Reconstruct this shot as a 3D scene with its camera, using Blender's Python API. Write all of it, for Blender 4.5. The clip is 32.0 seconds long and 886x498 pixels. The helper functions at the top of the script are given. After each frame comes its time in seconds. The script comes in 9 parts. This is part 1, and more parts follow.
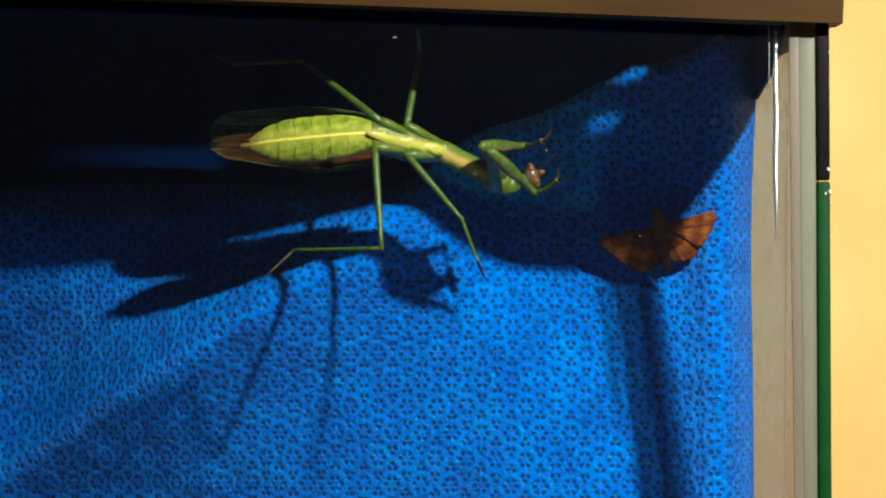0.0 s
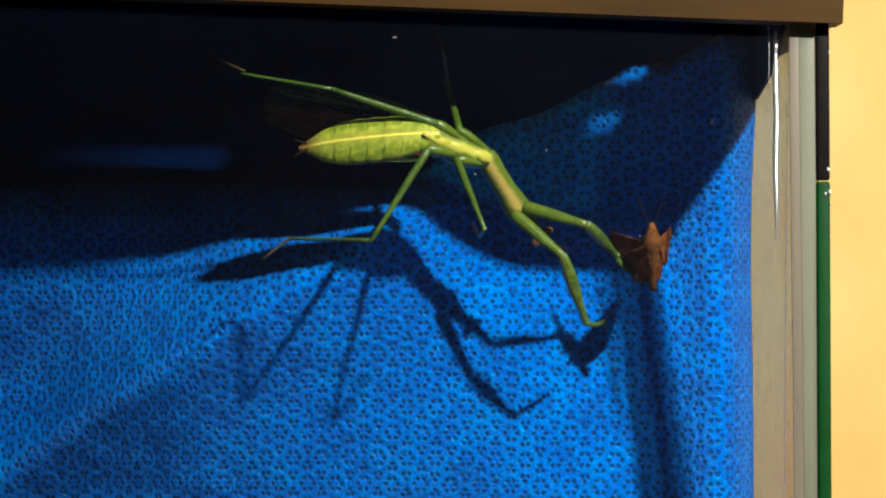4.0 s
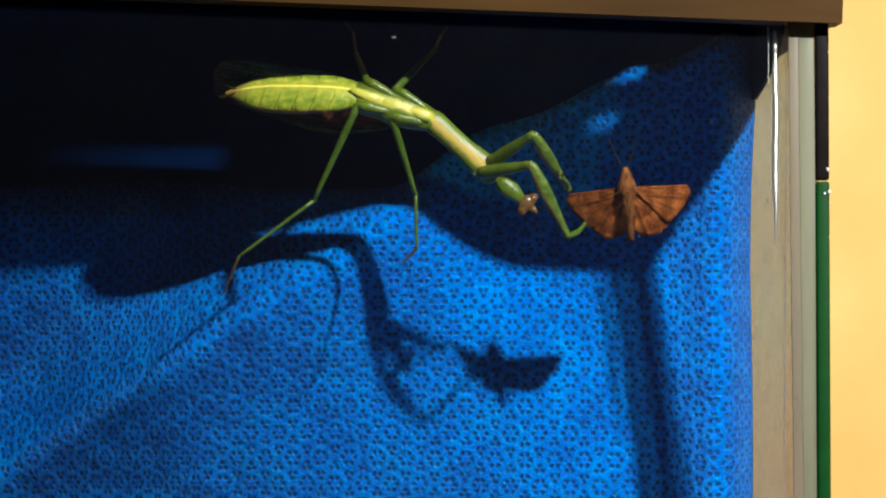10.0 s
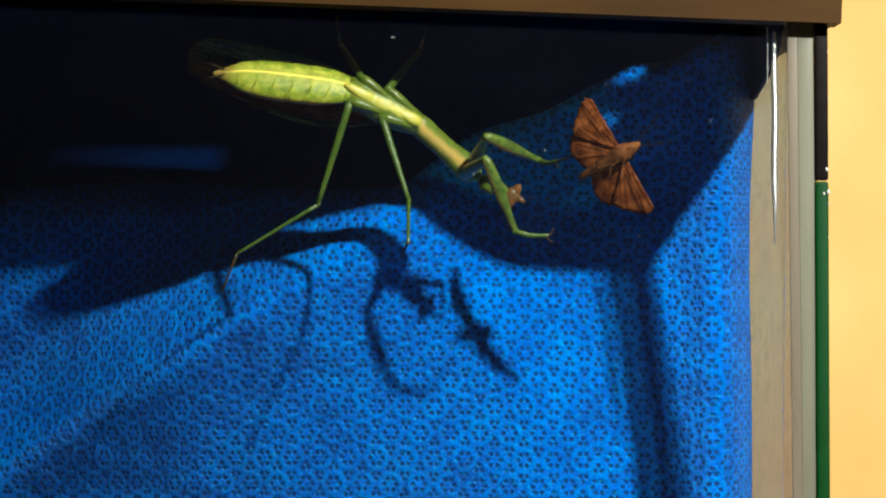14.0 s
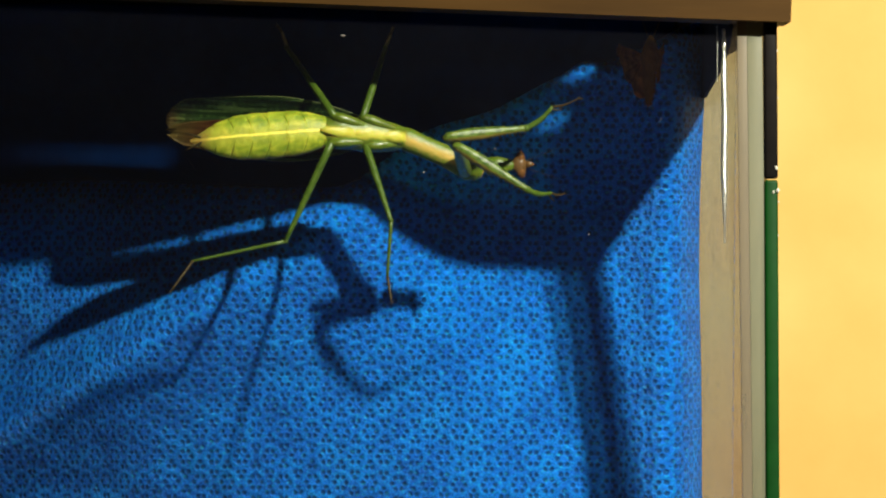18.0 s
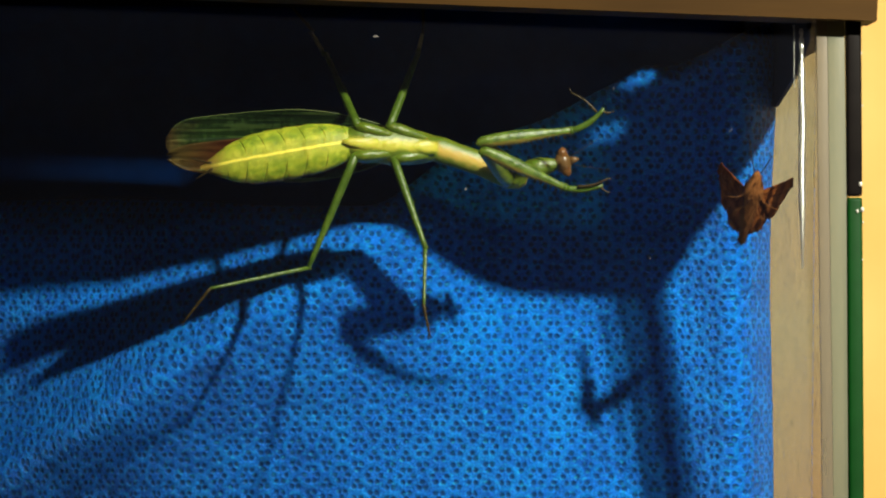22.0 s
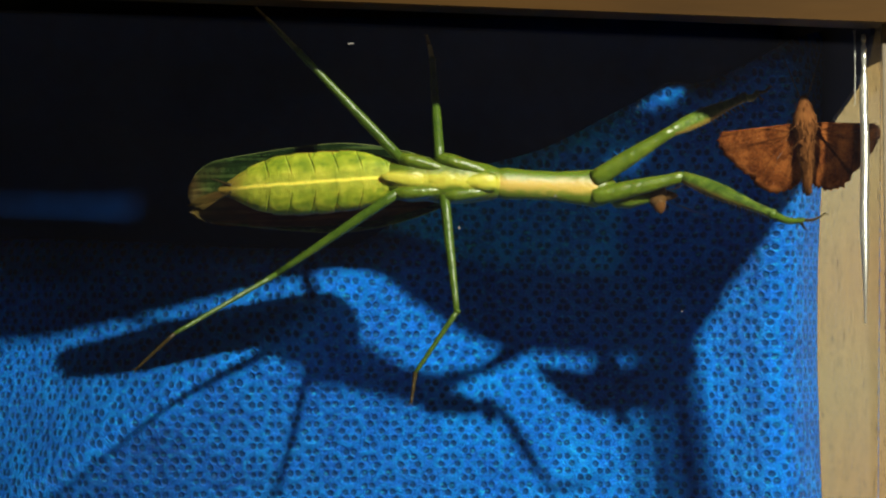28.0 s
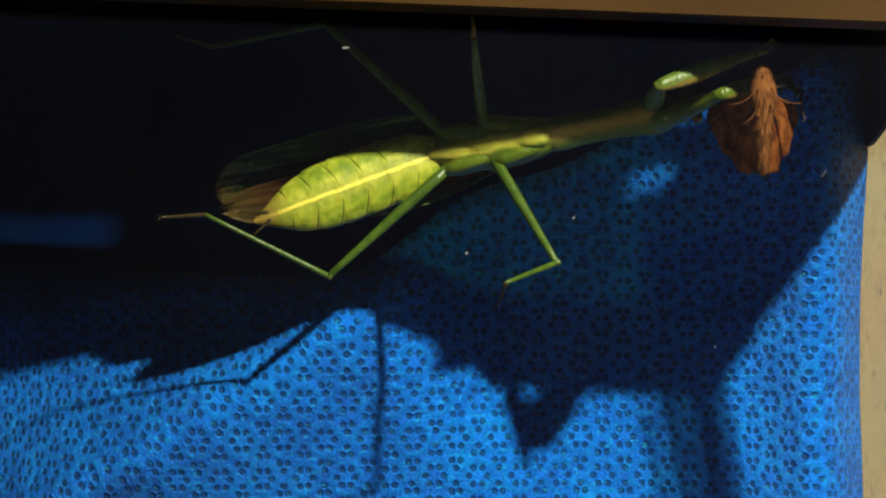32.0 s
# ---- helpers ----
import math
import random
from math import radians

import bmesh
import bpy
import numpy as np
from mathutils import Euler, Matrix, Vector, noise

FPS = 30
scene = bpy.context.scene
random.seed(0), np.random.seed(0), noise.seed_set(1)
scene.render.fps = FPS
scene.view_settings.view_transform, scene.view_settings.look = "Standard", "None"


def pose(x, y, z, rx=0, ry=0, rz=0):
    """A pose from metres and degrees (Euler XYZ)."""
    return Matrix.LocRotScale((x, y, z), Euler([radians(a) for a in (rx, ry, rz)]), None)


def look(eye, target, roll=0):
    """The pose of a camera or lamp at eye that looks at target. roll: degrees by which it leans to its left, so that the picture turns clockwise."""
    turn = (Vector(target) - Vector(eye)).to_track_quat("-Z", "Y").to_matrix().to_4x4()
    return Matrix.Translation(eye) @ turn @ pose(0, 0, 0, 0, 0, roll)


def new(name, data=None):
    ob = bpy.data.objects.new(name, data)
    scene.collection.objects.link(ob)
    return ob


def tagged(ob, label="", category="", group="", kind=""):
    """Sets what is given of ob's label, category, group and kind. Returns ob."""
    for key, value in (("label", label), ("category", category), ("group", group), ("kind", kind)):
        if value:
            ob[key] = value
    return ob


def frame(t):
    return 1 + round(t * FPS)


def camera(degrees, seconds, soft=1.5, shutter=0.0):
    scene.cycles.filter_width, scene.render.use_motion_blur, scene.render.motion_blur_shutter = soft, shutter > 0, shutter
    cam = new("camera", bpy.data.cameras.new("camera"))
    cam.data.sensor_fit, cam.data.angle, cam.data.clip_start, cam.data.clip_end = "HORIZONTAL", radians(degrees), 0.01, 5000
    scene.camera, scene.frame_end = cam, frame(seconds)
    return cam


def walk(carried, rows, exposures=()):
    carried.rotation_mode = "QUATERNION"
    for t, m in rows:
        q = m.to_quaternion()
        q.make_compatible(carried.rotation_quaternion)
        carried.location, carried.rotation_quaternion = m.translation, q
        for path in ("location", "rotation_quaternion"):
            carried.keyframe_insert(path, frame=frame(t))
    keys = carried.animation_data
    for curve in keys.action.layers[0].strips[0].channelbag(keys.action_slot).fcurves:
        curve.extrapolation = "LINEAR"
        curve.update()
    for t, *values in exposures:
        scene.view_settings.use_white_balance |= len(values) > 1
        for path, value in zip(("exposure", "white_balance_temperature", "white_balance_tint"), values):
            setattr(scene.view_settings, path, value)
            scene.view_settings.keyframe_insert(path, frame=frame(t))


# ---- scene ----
# ---- camera and its path ----
cam = camera(16.009, 32.0, soft=2.1, shutter=0.0)
walk(cam, [
    (0, look((0, -.64, 0), (0, .026, 0), 0.5)),
    (12, look((0, -.64, 0), (.00024, .026, 0), 0.5)),
    (14, look((0, -.64, 0), (.00033, .026, 0), 0.5)),
    (14.5, look((0, -.64, 0), (.00036, .026, 0), 0.5)),
    (16, look((0, -.64, 0), (.00206, .026, .00002), 0.5)),
    (16.5, look((0, -.64, 0), (.00263, .026, .00002), 0.5)),
    (17, look((0, -.64, 0), (.00394, .026, .00003), 0.5)),
    (17.25, look((0, -.64, 0), (.00932, .026, -.00016), 0.5)),
    (17.5, look((0, -.64, 0), (.01434, .026, -.00023), 0.5)),
    (17.75, look((0, -.64, 0), (.01374, .026, -.00012), 0.5)),
    (18, look((0, -.64, 0), (.01087, .026, -.00026), 0.5)),
    (18.5, look((0, -.64, 0), (.01159, .026, -.00026), 0.5)),
    (19, look((.00001, -.63758, .00006), (.00859, .026, .00015), 0.5)),
    (19.5, look((.00007, -.62573, .00035), (.00336, .026, .00104), 0.5)),
    (20, look((.00013, -.61429, .00064), (-.00237, .026, .0019), 0.5)),
    (20.5, look((.00018, -.60325, .00091), (-.00146, .026, .00233), 0.5)),
    (21, look((.00024, -.59259, .00118), (.00085, .026, .00276), 0.5)),
    (21.5, look((.00029, -.58227, .00143), (.00265, .026, .00361), 0.5)),
    (22, look((.00034, -.5723, .00168), (.00246, .026, .00452), 0.5)),
    (22.5, look((.00039, -.56265, .00192), (.00259, .026, .0053), 0.5)),
    (23, look((.00043, -.55331, .00215), (.00313, .026, .00605), 0.5)),
    (24, look((.00052, -.53548, .00259), (.00437, .026, .0076), 0.5)),
    (25, look((.0006, -.51872, .00301), (.00514, .026, .00895), 0.5)),
    (25.5, look((.00064, -.51071, .00321), (.00561, .026, .0096), 0.5)),
    (26.5, look((.00072, -.49537, .00359), (.00482, .026, .01083), 0.5)),
    (27.5, look((.00079, -.48089, .00395), (.00407, .026, .01199), 0.5)),
    (28, look((.00083, -.47394, .00412), (.00416, .026, .01254), 0.5)),
    (29, look((.00089, -.46061, .00445), (.00398, .026, .01361), 0.5)),
    (30, look((.00096, -.44797, .00476), (.00373, .026, .01463), 0.5)),
    (31, look((.00102, -.43597, .00506), (.00349, .026, .01559), 0.5)),
    (32, look((.00107, -.42456, .00534), (.00334, .026, .01651), 0.5)),
], exposures=[(0, 0, 5500, 10), (16.5, 0, 5500, 10), (18, 0, 6300, 4), (32, 0, 6300, 4)])

# ---- light: one small lamp above and to the right of the camera, turned towards the wall beside the tank, in a dim room ----
LAMP = (0.355, -0.56, 0.46)
lamp_data = bpy.data.lights.new("reading_lamp", "SPOT")
lamp_data.energy, lamp_data.color, lamp_data.shadow_soft_size = 76.0, (1.0, 0.91, 0.76), 0.013
lamp_data.spot_size, lamp_data.spot_blend = radians(80), 1.0
lamp = new("reading_lamp", lamp_data)
lamp.matrix_world = look(LAMP, (0.30, 0.15, -0.05))
tagged(lamp, kind="structure")
world = bpy.data.worlds.new("dim_room")
world.use_nodes = True
world.node_tree.nodes["Background"].inputs["Color"].default_value = (0.04, 0.055, 0.05, 1)
world.node_tree.nodes["Background"].inputs["Strength"].default_value = 0.2
scene.world = world
scene.view_settings.exposure = 0.0


# ---- materials ----
class Nodes:
    """Short hands for a node material."""

    def __init__(self, name):
        self.mat = bpy.data.materials.new(name)
        self.mat.use_nodes = True
        self.tree = self.mat.node_tree
        self.bsdf = self.tree.nodes["Principled BSDF"]
        self.out = self.tree.nodes["Material Output"]

    def add(self, kind, **values):
        node = self.tree.nodes.new(kind)
        for key, value in values.items():
            setattr(node, key, value)
        return node

    def link(self, a, b):
        self.tree.links.new(a, b)

    def math(self, op, a, b=0.0, c=0.0):
        node = self.add("ShaderNodeMath", operation=op)
        for i, v in enumerate((a, b, c)):
            if isinstance(v, (int, float)):
                node.inputs[i].default_value = v
            else:
                self.link(v, node.inputs[i])
        return node.outputs[0]

    def coords(self, kind="Object"):
        return self.add("ShaderNodeTexCoord").outputs[kind]

    def noise(self, scale, detail=3.0, rough=0.55, where=None, stretch=None):
        node = self.add("ShaderNodeTexNoise")
        node.inputs["Scale"].default_value = scale
        node.inputs["Detail"].default_value = detail
        node.inputs["Roughness"].default_value = rough
        where = where or self.coords()
        if stretch:
            m = self.add("ShaderNodeMapping")
            m.inputs["Scale"].default_value = stretch
            self.link(where, m.inputs["Vector"])
            where = m.outputs["Vector"]
        self.link(where, node.inputs["Vector"])
        return node.outputs["Fac"]

    def ramp(self, fac, stops):
        node = self.add("ShaderNodeValToRGB")
        el = node.color_ramp.elements
        while len(el) < len(stops):
            el.new(0.5)
        for e, (p, c) in zip(el, stops):
            e.position, e.color = p, (*c, 1) if len(c) == 3 else c
        self.link(fac, node.inputs["Fac"])
        return node.outputs["Color"]

    def mix(self, fac, a, b, blend="MIX"):
        node = self.add("ShaderNodeMix", data_type="RGBA", blend_type=blend)
        for sock, v in ((node.inputs[0], fac), (node.inputs[6], a), (node.inputs[7], b)):
            if isinstance(v, (int, float)):
                sock.default_value = v
            elif isinstance(v, tuple):
                sock.default_value = (*v, 1)
            else:
                self.link(v, sock)
        return node.outputs[2]

    def bump(self, height, strength, distance):
        node = self.add("ShaderNodeBump")
        node.inputs["Strength"].default_value = strength
        node.inputs["Distance"].default_value = distance
        self.link(height, node.inputs["Height"])
        self.link(node.outputs["Normal"], self.bsdf.inputs["Normal"])

    def set(self, **values):
        names = {"rough": "Roughness", "metal": "Metallic", "color": "Base Color", "spec": "Specular IOR Level", "coat": "Coat Weight",
                 "sheen": "Sheen Weight", "sub": "Subsurface Weight", "subscale": "Subsurface Scale", "trans": "Transmission Weight", "ior": "IOR", "alpha": "Alpha"}
        for key, v in values.items():
            sock = self.bsdf.inputs[names[key]]
            if isinstance(v, tuple):
                sock.default_value = (*v, 1)
            elif isinstance(v, (int, float)):
                sock.default_value = v
            else:
                self.link(v, sock)
        return self


def speckled(name, dark, light, scale, rough=0.5, bump=0.2, size=0.0003, stretch=None, **more):
    """A surface with grain at two scales."""
    n = Nodes(name)
    fine = n.noise(scale, 4, 0.6, stretch=stretch)
    broad = n.noise(scale * 0.13, 2, 0.5)
    both = n.math("ADD", n.math("MULTIPLY", fine, 0.6), n.math("MULTIPLY", broad, 0.4))
    n.set(color=n.ramp(both, [(0.3, dark), (0.7, light)]), rough=rough, **more)
    n.bump(fine, bump, size)
    return n.mat


def cloth_material():
    """Blue cloth with a stamped pattern: rings of six small dots, and groups of three between them."""
    n = Nodes("blue_dotted_cloth")
    uv = n.add("ShaderNodeUVMap").outputs["UV"]
    wob = n.add("ShaderNodeTexNoise")
    wob.inputs["Scale"].default_value = 55.0
    n.link(uv, wob.inputs["Vector"])
    shift = n.add("ShaderNodeVectorMath", operation="SUBTRACT")
    n.link(wob.outputs["Color"], shift.inputs[0])
    shift.inputs[1].default_value = (0.5, 0.5, 0.5)
    amount = n.add("ShaderNodeVectorMath", operation="SCALE")
    n.link(shift.outputs[0], amount.inputs[0])
    amount.inputs["Scale"].default_value = 0.0009
    place = n.add("ShaderNodeVectorMath", operation="ADD")
    n.link(uv, place.inputs[0])
    n.link(amount.outputs[0], place.inputs[1])
    sep = n.add("ShaderNodeSeparateXYZ")
    n.link(place.outputs[0], sep.inputs[0])
    a, b = 0.00672, 0.00672 * math.sqrt(3)
    cells = []
    for ox, oy in ((0.0, 0.0), (a / 2, b / 2)):
        qx = n.math("SUBTRACT", n.math("FLOORED_MODULO", n.math("ADD", sep.outputs[0], ox + a / 2), a), a / 2)
        qy = n.math("SUBTRACT", n.math("FLOORED_MODULO", n.math("ADD", sep.outputs[1], oy + b / 2), b), b / 2)
        r = n.math("SQRT", n.math("ADD", n.math("MULTIPLY", qx, qx), n.math("MULTIPLY", qy, qy)))
        cells.append((qx, qy, r))
    first = n.math("LESS_THAN", cells[0][2], cells[1][2])

    def pick(i):
        return n.math("ADD", n.math("MULTIPLY", cells[0][i], first), n.math("MULTIPLY", cells[1][i], n.math("SUBTRACT", 1.0, first)))

    qx, qy, r = pick(0), pick(1), pick(2)
    turn = n.math("ARCTAN2", qy, qx)
    sixth = math.pi / 3

    def dots_at(radius, offset, spread):
        """Distance to the nearest of the dots that lie spread to either side of every sixth of a turn."""
        f = n.math("SUBTRACT", n.math("FLOORED_MODULO", n.math("ADD", turn, offset + sixth / 2), sixth), sixth / 2)
        f = n.math("ABSOLUTE", f)
        dx = n.math("SUBTRACT", n.math("MULTIPLY", r, n.math("COSINE", f)), radius * math.cos(spread))
        dy = n.math("SUBTRACT", n.math("MULTIPLY", r, n.math("SINE", f)), radius * math.sin(spread))
        return n.math("SQRT", n.math("ADD", n.math("MULTIPLY", dx, dx), n.math("MULTIPLY", dy, dy)))

    near = n.math("MINIMUM", dots_at(0.00140, 0.0, 0.0), dots_at(0.00354, sixth / 2, radians(10.4)))
    soft = n.add("ShaderNodeMapRange", interpolation_type="SMOOTHSTEP")
    n.link(near, soft.inputs["Value"])
    soft.inputs["From Min"].default_value, soft.inputs["From Max"].default_value = 0.00036, 0.00064
    dots = soft.outputs["Result"]
    fibre = n.noise(2600.0, 4, 0.75, uv)
    worn = n.noise(60.0, 3, 0.6, uv)
    blot = n.noise(150.0, 3, 0.6, uv)
    weave = n.math("ADD", n.math("MULTIPLY", fibre, 0.55), n.math("ADD", n.math("MULTIPLY", worn, 0.2), n.math("MULTIPLY", blot, 0.25)))
    ground = n.ramp(weave, [(0.40, (0.003, 0.070, 0.40)), (0.475, (0.006, 0.145, 0.74)), (0.525, (0.010, 0.200, 0.92)), (0.60, (0.012, 0.35, 1.0))])
    raised = n.add("ShaderNodeMapRange", interpolation_type="SMOOTHSTEP")
    n.link(n.math("ABSOLUTE", n.math("SUBTRACT", r, 0.00235)), raised.inputs["Value"])
    raised.inputs["From Min"].default_value, raised.inputs["From Max"].default_value = 0.00065, 0.00010
    patchy = n.ramp(n.math("ADD", n.math("MULTIPLY", fibre, 0.4), n.math("MULTIPLY", n.noise(420.0, 3, 0.6, uv), 0.6)), [(0.42, (0, 0, 0)), (0.60, (1, 1, 1))])
    web = n.math("MULTIPLY", raised.outputs["Result"], patchy)
    ground = n.mix(n.math("MULTIPLY", web, 0.75), ground, (0.008, 0.32, 1.0))
    print_ink = n.ramp(fibre, [(0.35, (0.001, 0.045, 0.21)), (0.65, (0.004, 0.095, 0.34))])
    lint = n.ramp(n.noise(1500.0, 3, 0.8, uv, stretch=(0.5, 1, 1)), [(0.575, (0, 0, 0)), (0.65, (1, 1, 1))])
    n.set(color=n.mix(n.math("MULTIPLY", lint, 0.65), n.mix(dots, print_ink, ground), (0.035, 0.58, 0.98)), rough=0.52, spec=0.24)
    wave = n.noise(330.0, 2, 0.5, uv)
    net = n.math("MULTIPLY", wave, 1.6)
    n.bump(n.math("ADD", n.math("ADD", n.math("ADD", dots, n.math("MULTIPLY", web, 0.6)), net), n.math("MULTIPLY", fibre, 1.2)), 0.9, 0.0007)
    return n.mat


def glass_material(name, tint, dust=0.0):
    """A thin clear pane: light goes straight through, a little is mirrored, and a faint added veil lifts the blacks."""
    n = Nodes(name)
    clear = n.add("ShaderNodeBsdfTransparent")
    clear.inputs["Color"].default_value = (*tint, 1)
    gloss = n.add("ShaderNodeBsdfGlossy")
    gloss.inputs["Roughness"].default_value = 0.02
    rim = n.add("ShaderNodeFresnel")
    rim.inputs["IOR"].default_value = 1.45
    both = n.add("ShaderNodeMixShader")
    n.link(rim.outputs[0], both.inputs[0])
    n.link(clear.outputs[0], both.inputs[1])
    n.link(gloss.outputs[0], both.inputs[2])
    # Bluish diffuse veil, added to raise the level of the dark areas behind.
    film = n.add("ShaderNodeBsdfDiffuse")
    film.inputs["Color"].default_value = (0.60, 0.62, 0.86, 1)
    veiled = n.add("ShaderNodeMixShader")
    n.link(n.math("MULTIPLY", n.math("ADD", 0.5, n.noise(40.0, 4, 0.6)), dust), veiled.inputs[0])
    n.link(both.outputs[0], veiled.inputs[1])
    n.link(film.outputs[0], veiled.inputs[2])
    n.link(veiled.outputs[0], n.out.inputs["Surface"])
    return n.mat


def dirty_pane_material():
    """Clear glass under a hazy, stained film that scatters the light falling through it."""
    n = Nodes("stained_hazy_glass")
    clear = n.add("ShaderNodeBsdfTransparent")
    clear.inputs["Color"].default_value = (0.76, 0.785, 0.92, 1)
    haze = n.add("ShaderNodeBsdfTranslucent")
    skin = n.add("ShaderNodeBsdfDiffuse")
    broad = n.noise(60.0, 4, 0.6, stretch=(1, 1, 0.8))
    fine = n.noise(520.0, 3, 0.7, stretch=(1, 1, 0.8))
    spots = n.ramp(fine, [(0.29, (0.30, 0.22, 0.14)), (0.40, (1, 1, 1))])
    tone = n.mix(1.0, n.ramp(broad, [(0.3, (0.20, 0.19, 0.205)), (0.7, (0.28, 0.265, 0.275))]), spots, "MULTIPLY")
    n.link(tone, haze.inputs["Color"])
    n.link(tone, skin.inputs["Color"])
    film = n.add("ShaderNodeMixShader")
    film.inputs[0].default_value = 0.15
    n.link(haze.outputs[0], film.inputs[1])
    n.link(skin.outputs[0], film.inputs[2])
    whole = n.add("ShaderNodeMixShader")
    n.link(n.math("ADD", n.math("ADD", 0.17, n.math("MULTIPLY", broad, 0.20)), n.math("MULTIPLY", n.ramp(fine, [(0.29, (1, 1, 1)), (0.40, (0, 0, 0))]), 0.6)), whole.inputs[0])
    n.link(clear.outputs[0], whole.inputs[1])
    n.link(film.outputs[0], whole.inputs[2])
    n.link(whole.outputs[0], n.out.inputs["Surface"])
    return n.mat


def seal_material():
    """Clear silicone: seen mostly by the long shine on its finely rippled face."""
    n = Nodes("clear_silicone")
    clear = n.add("ShaderNodeBsdfTransparent")
    clear.inputs["Color"].default_value = (0.93, 0.91, 0.87, 1)
    gloss = n.add("ShaderNodeBsdfGlossy")
    gloss.inputs["Color"].default_value = (1.0, 0.97, 0.90, 1)
    gloss.inputs["Roughness"].default_value = 0.36
    both = n.add("ShaderNodeMixShader")
    n.link(n.math("ADD", 0.62, n.math("MULTIPLY", n.noise(300.0, 2, 0.5), 0.36)), both.inputs[0])
    n.link(clear.outputs[0], both.inputs[1])
    n.link(gloss.outputs[0], both.inputs[2])
    n.link(both.outputs[0], n.out.inputs["Surface"])
    return n.mat


def breast_material(name, middle, side, half, soft):
    """Pale skin along the middle of the underside that turns green to the sides."""
    n = Nodes(name)
    sep = n.add("ShaderNodeSeparateXYZ")
    n.link(n.coords(), sep.inputs[0])
    mott = n.noise(420.0, 4, 0.65)
    off = n.math("MULTIPLY", n.math("SUBTRACT", mott, 0.5), 0.0022)
    edge = n.add("ShaderNodeMapRange", interpolation_type="SMOOTHSTEP")
    n.link(n.math("ADD", n.math("ABSOLUTE", sep.outputs[2]), off), edge.inputs["Value"])
    edge.inputs["From Min"].default_value, edge.inputs["From Max"].default_value = half, half + soft
    back = n.math("GREATER_THAN", sep.outputs[1], 0.0)
    pale = n.mix(mott, tuple(c * 0.7 for c in middle), tuple(min(1, c * 1.25) for c in middle))
    green = n.mix(mott, tuple(c * 0.6 for c in side), tuple(c * 1.4 for c in side))
    n.set(color=n.mix(n.math("MAXIMUM", edge.outputs["Result"], back), pale, green), rough=0.40, spec=0.45, sub=0.15, subscale=0.001)
    n.bump(n.noise(1100.0, 4, 0.6), 0.4, 0.0004)
    return n.mat


def abdomen_material():
    """Yellow-green skin in broad plates: a bright line along the middle, dark seams, reddish rims and a brown tip."""
    n = Nodes("mantis_belly_skin")
    sep = n.add("ShaderNodeSeparateXYZ")
    n.link(n.coords(), sep.inputs[0])

    def step(value, low, high):
        node = n.add("ShaderNodeMapRange", interpolation_type="SMOOTHSTEP")
        n.link(value, node.inputs["Value"])
        node.inputs["From Min"].default_value, node.inputs["From Max"].default_value = low, high
        return node.outputs["Result"]

    side = n.math("ABSOLUTE", n.math("ADD", sep.outputs[2], n.math("MULTIPLY", n.math("SUBTRACT", n.noise(500.0), 0.5), 0.0004)))
    line = step(side, 0.00006, 0.00042)
    mott = n.noise(420.0, 4, 0.65)
    blots = n.noise(900.0, 2, 0.5)
    skin = n.ramp(n.math("ADD", n.math("MULTIPLY", mott, 0.65), n.math("MULTIPLY", blots, 0.35)),
                  [(0.36, (0.150, 0.215, 0.010)), (0.46, (0.240, 0.300, 0.014)), (0.56, (0.355, 0.385, 0.024)), (0.66, (0.52, 0.50, 0.050))])
    glow = n.mix(step(side, 0.0004, 0.0024), (0.52, 0.47, 0.06), skin)
    skin = n.mix(0.35, skin, glow)
    wavy = n.math("ADD", sep.outputs[0], n.math("MULTIPLY", n.math("MULTIPLY", sep.outputs[2], sep.outputs[2]), -75.0))
    phase = n.math("ABSOLUTE", n.math("SUBTRACT", n.math("FLOORED_MODULO", n.math("ADD", wavy, 0.0002), 0.003786), 0.001893))
    seam = n.math("MULTIPLY", step(phase, 0.00165, 0.00190), n.math("ADD", 0.35, n.math("MULTIPLY", blots, 0.9)))
    flank = step(side, 0.0008, 0.0030)
    skin = n.mix(n.math("MULTIPLY", n.math("MULTIPLY", seam, flank), 0.32), skin, (0.085, 0.105, 0.010))
    rim = n.math("MULTIPLY", step(n.math("ADD", side, n.math("MULTIPLY", sep.outputs[1], 1.2)), 0.0036, 0.0044), 0.75)
    skin = n.mix(rim, skin, (0.20, 0.062, 0.012))
    tip = step(n.math("ADD", sep.outputs[0], n.math("MULTIPLY", mott, 0.004)), 0.0240, 0.0285)
    skin = n.mix(n.math("MULTIPLY", tip, 0.8), n.mix(line, (0.92, 0.76, 0.10), skin), (0.17, 0.080, 0.016))
    n.set(color=skin, rough=0.46, spec=0.34, sub=0.18, subscale=0.0015)
    n.bump(n.math("SUBTRACT", n.math("MULTIPLY", n.noise(900.0, 4, 0.6), 0.45), n.math("MULTIPLY", seam, n.math("MULTIPLY", flank, 0.5))), 0.7, 0.0006)
    return n.mat


def lit_through(n, color, part_through, part_clear):
    """Let some light through a thin skin, and leave it a little clear."""
    glow = n.add("ShaderNodeBsdfTranslucent")
    n.link(color, glow.inputs["Color"])
    skin = n.add("ShaderNodeMixShader")
    skin.inputs[0].default_value = part_through
    n.link(n.bsdf.outputs[0], skin.inputs[1])
    n.link(glow.outputs[0], skin.inputs[2])
    clear = n.add("ShaderNodeBsdfTransparent")
    both = n.add("ShaderNodeMixShader")
    both.inputs[0].default_value = part_clear
    n.link(skin.outputs[0], both.inputs[1])
    n.link(clear.outputs[0], both.inputs[2])
    n.link(both.outputs[0], n.out.inputs["Surface"])


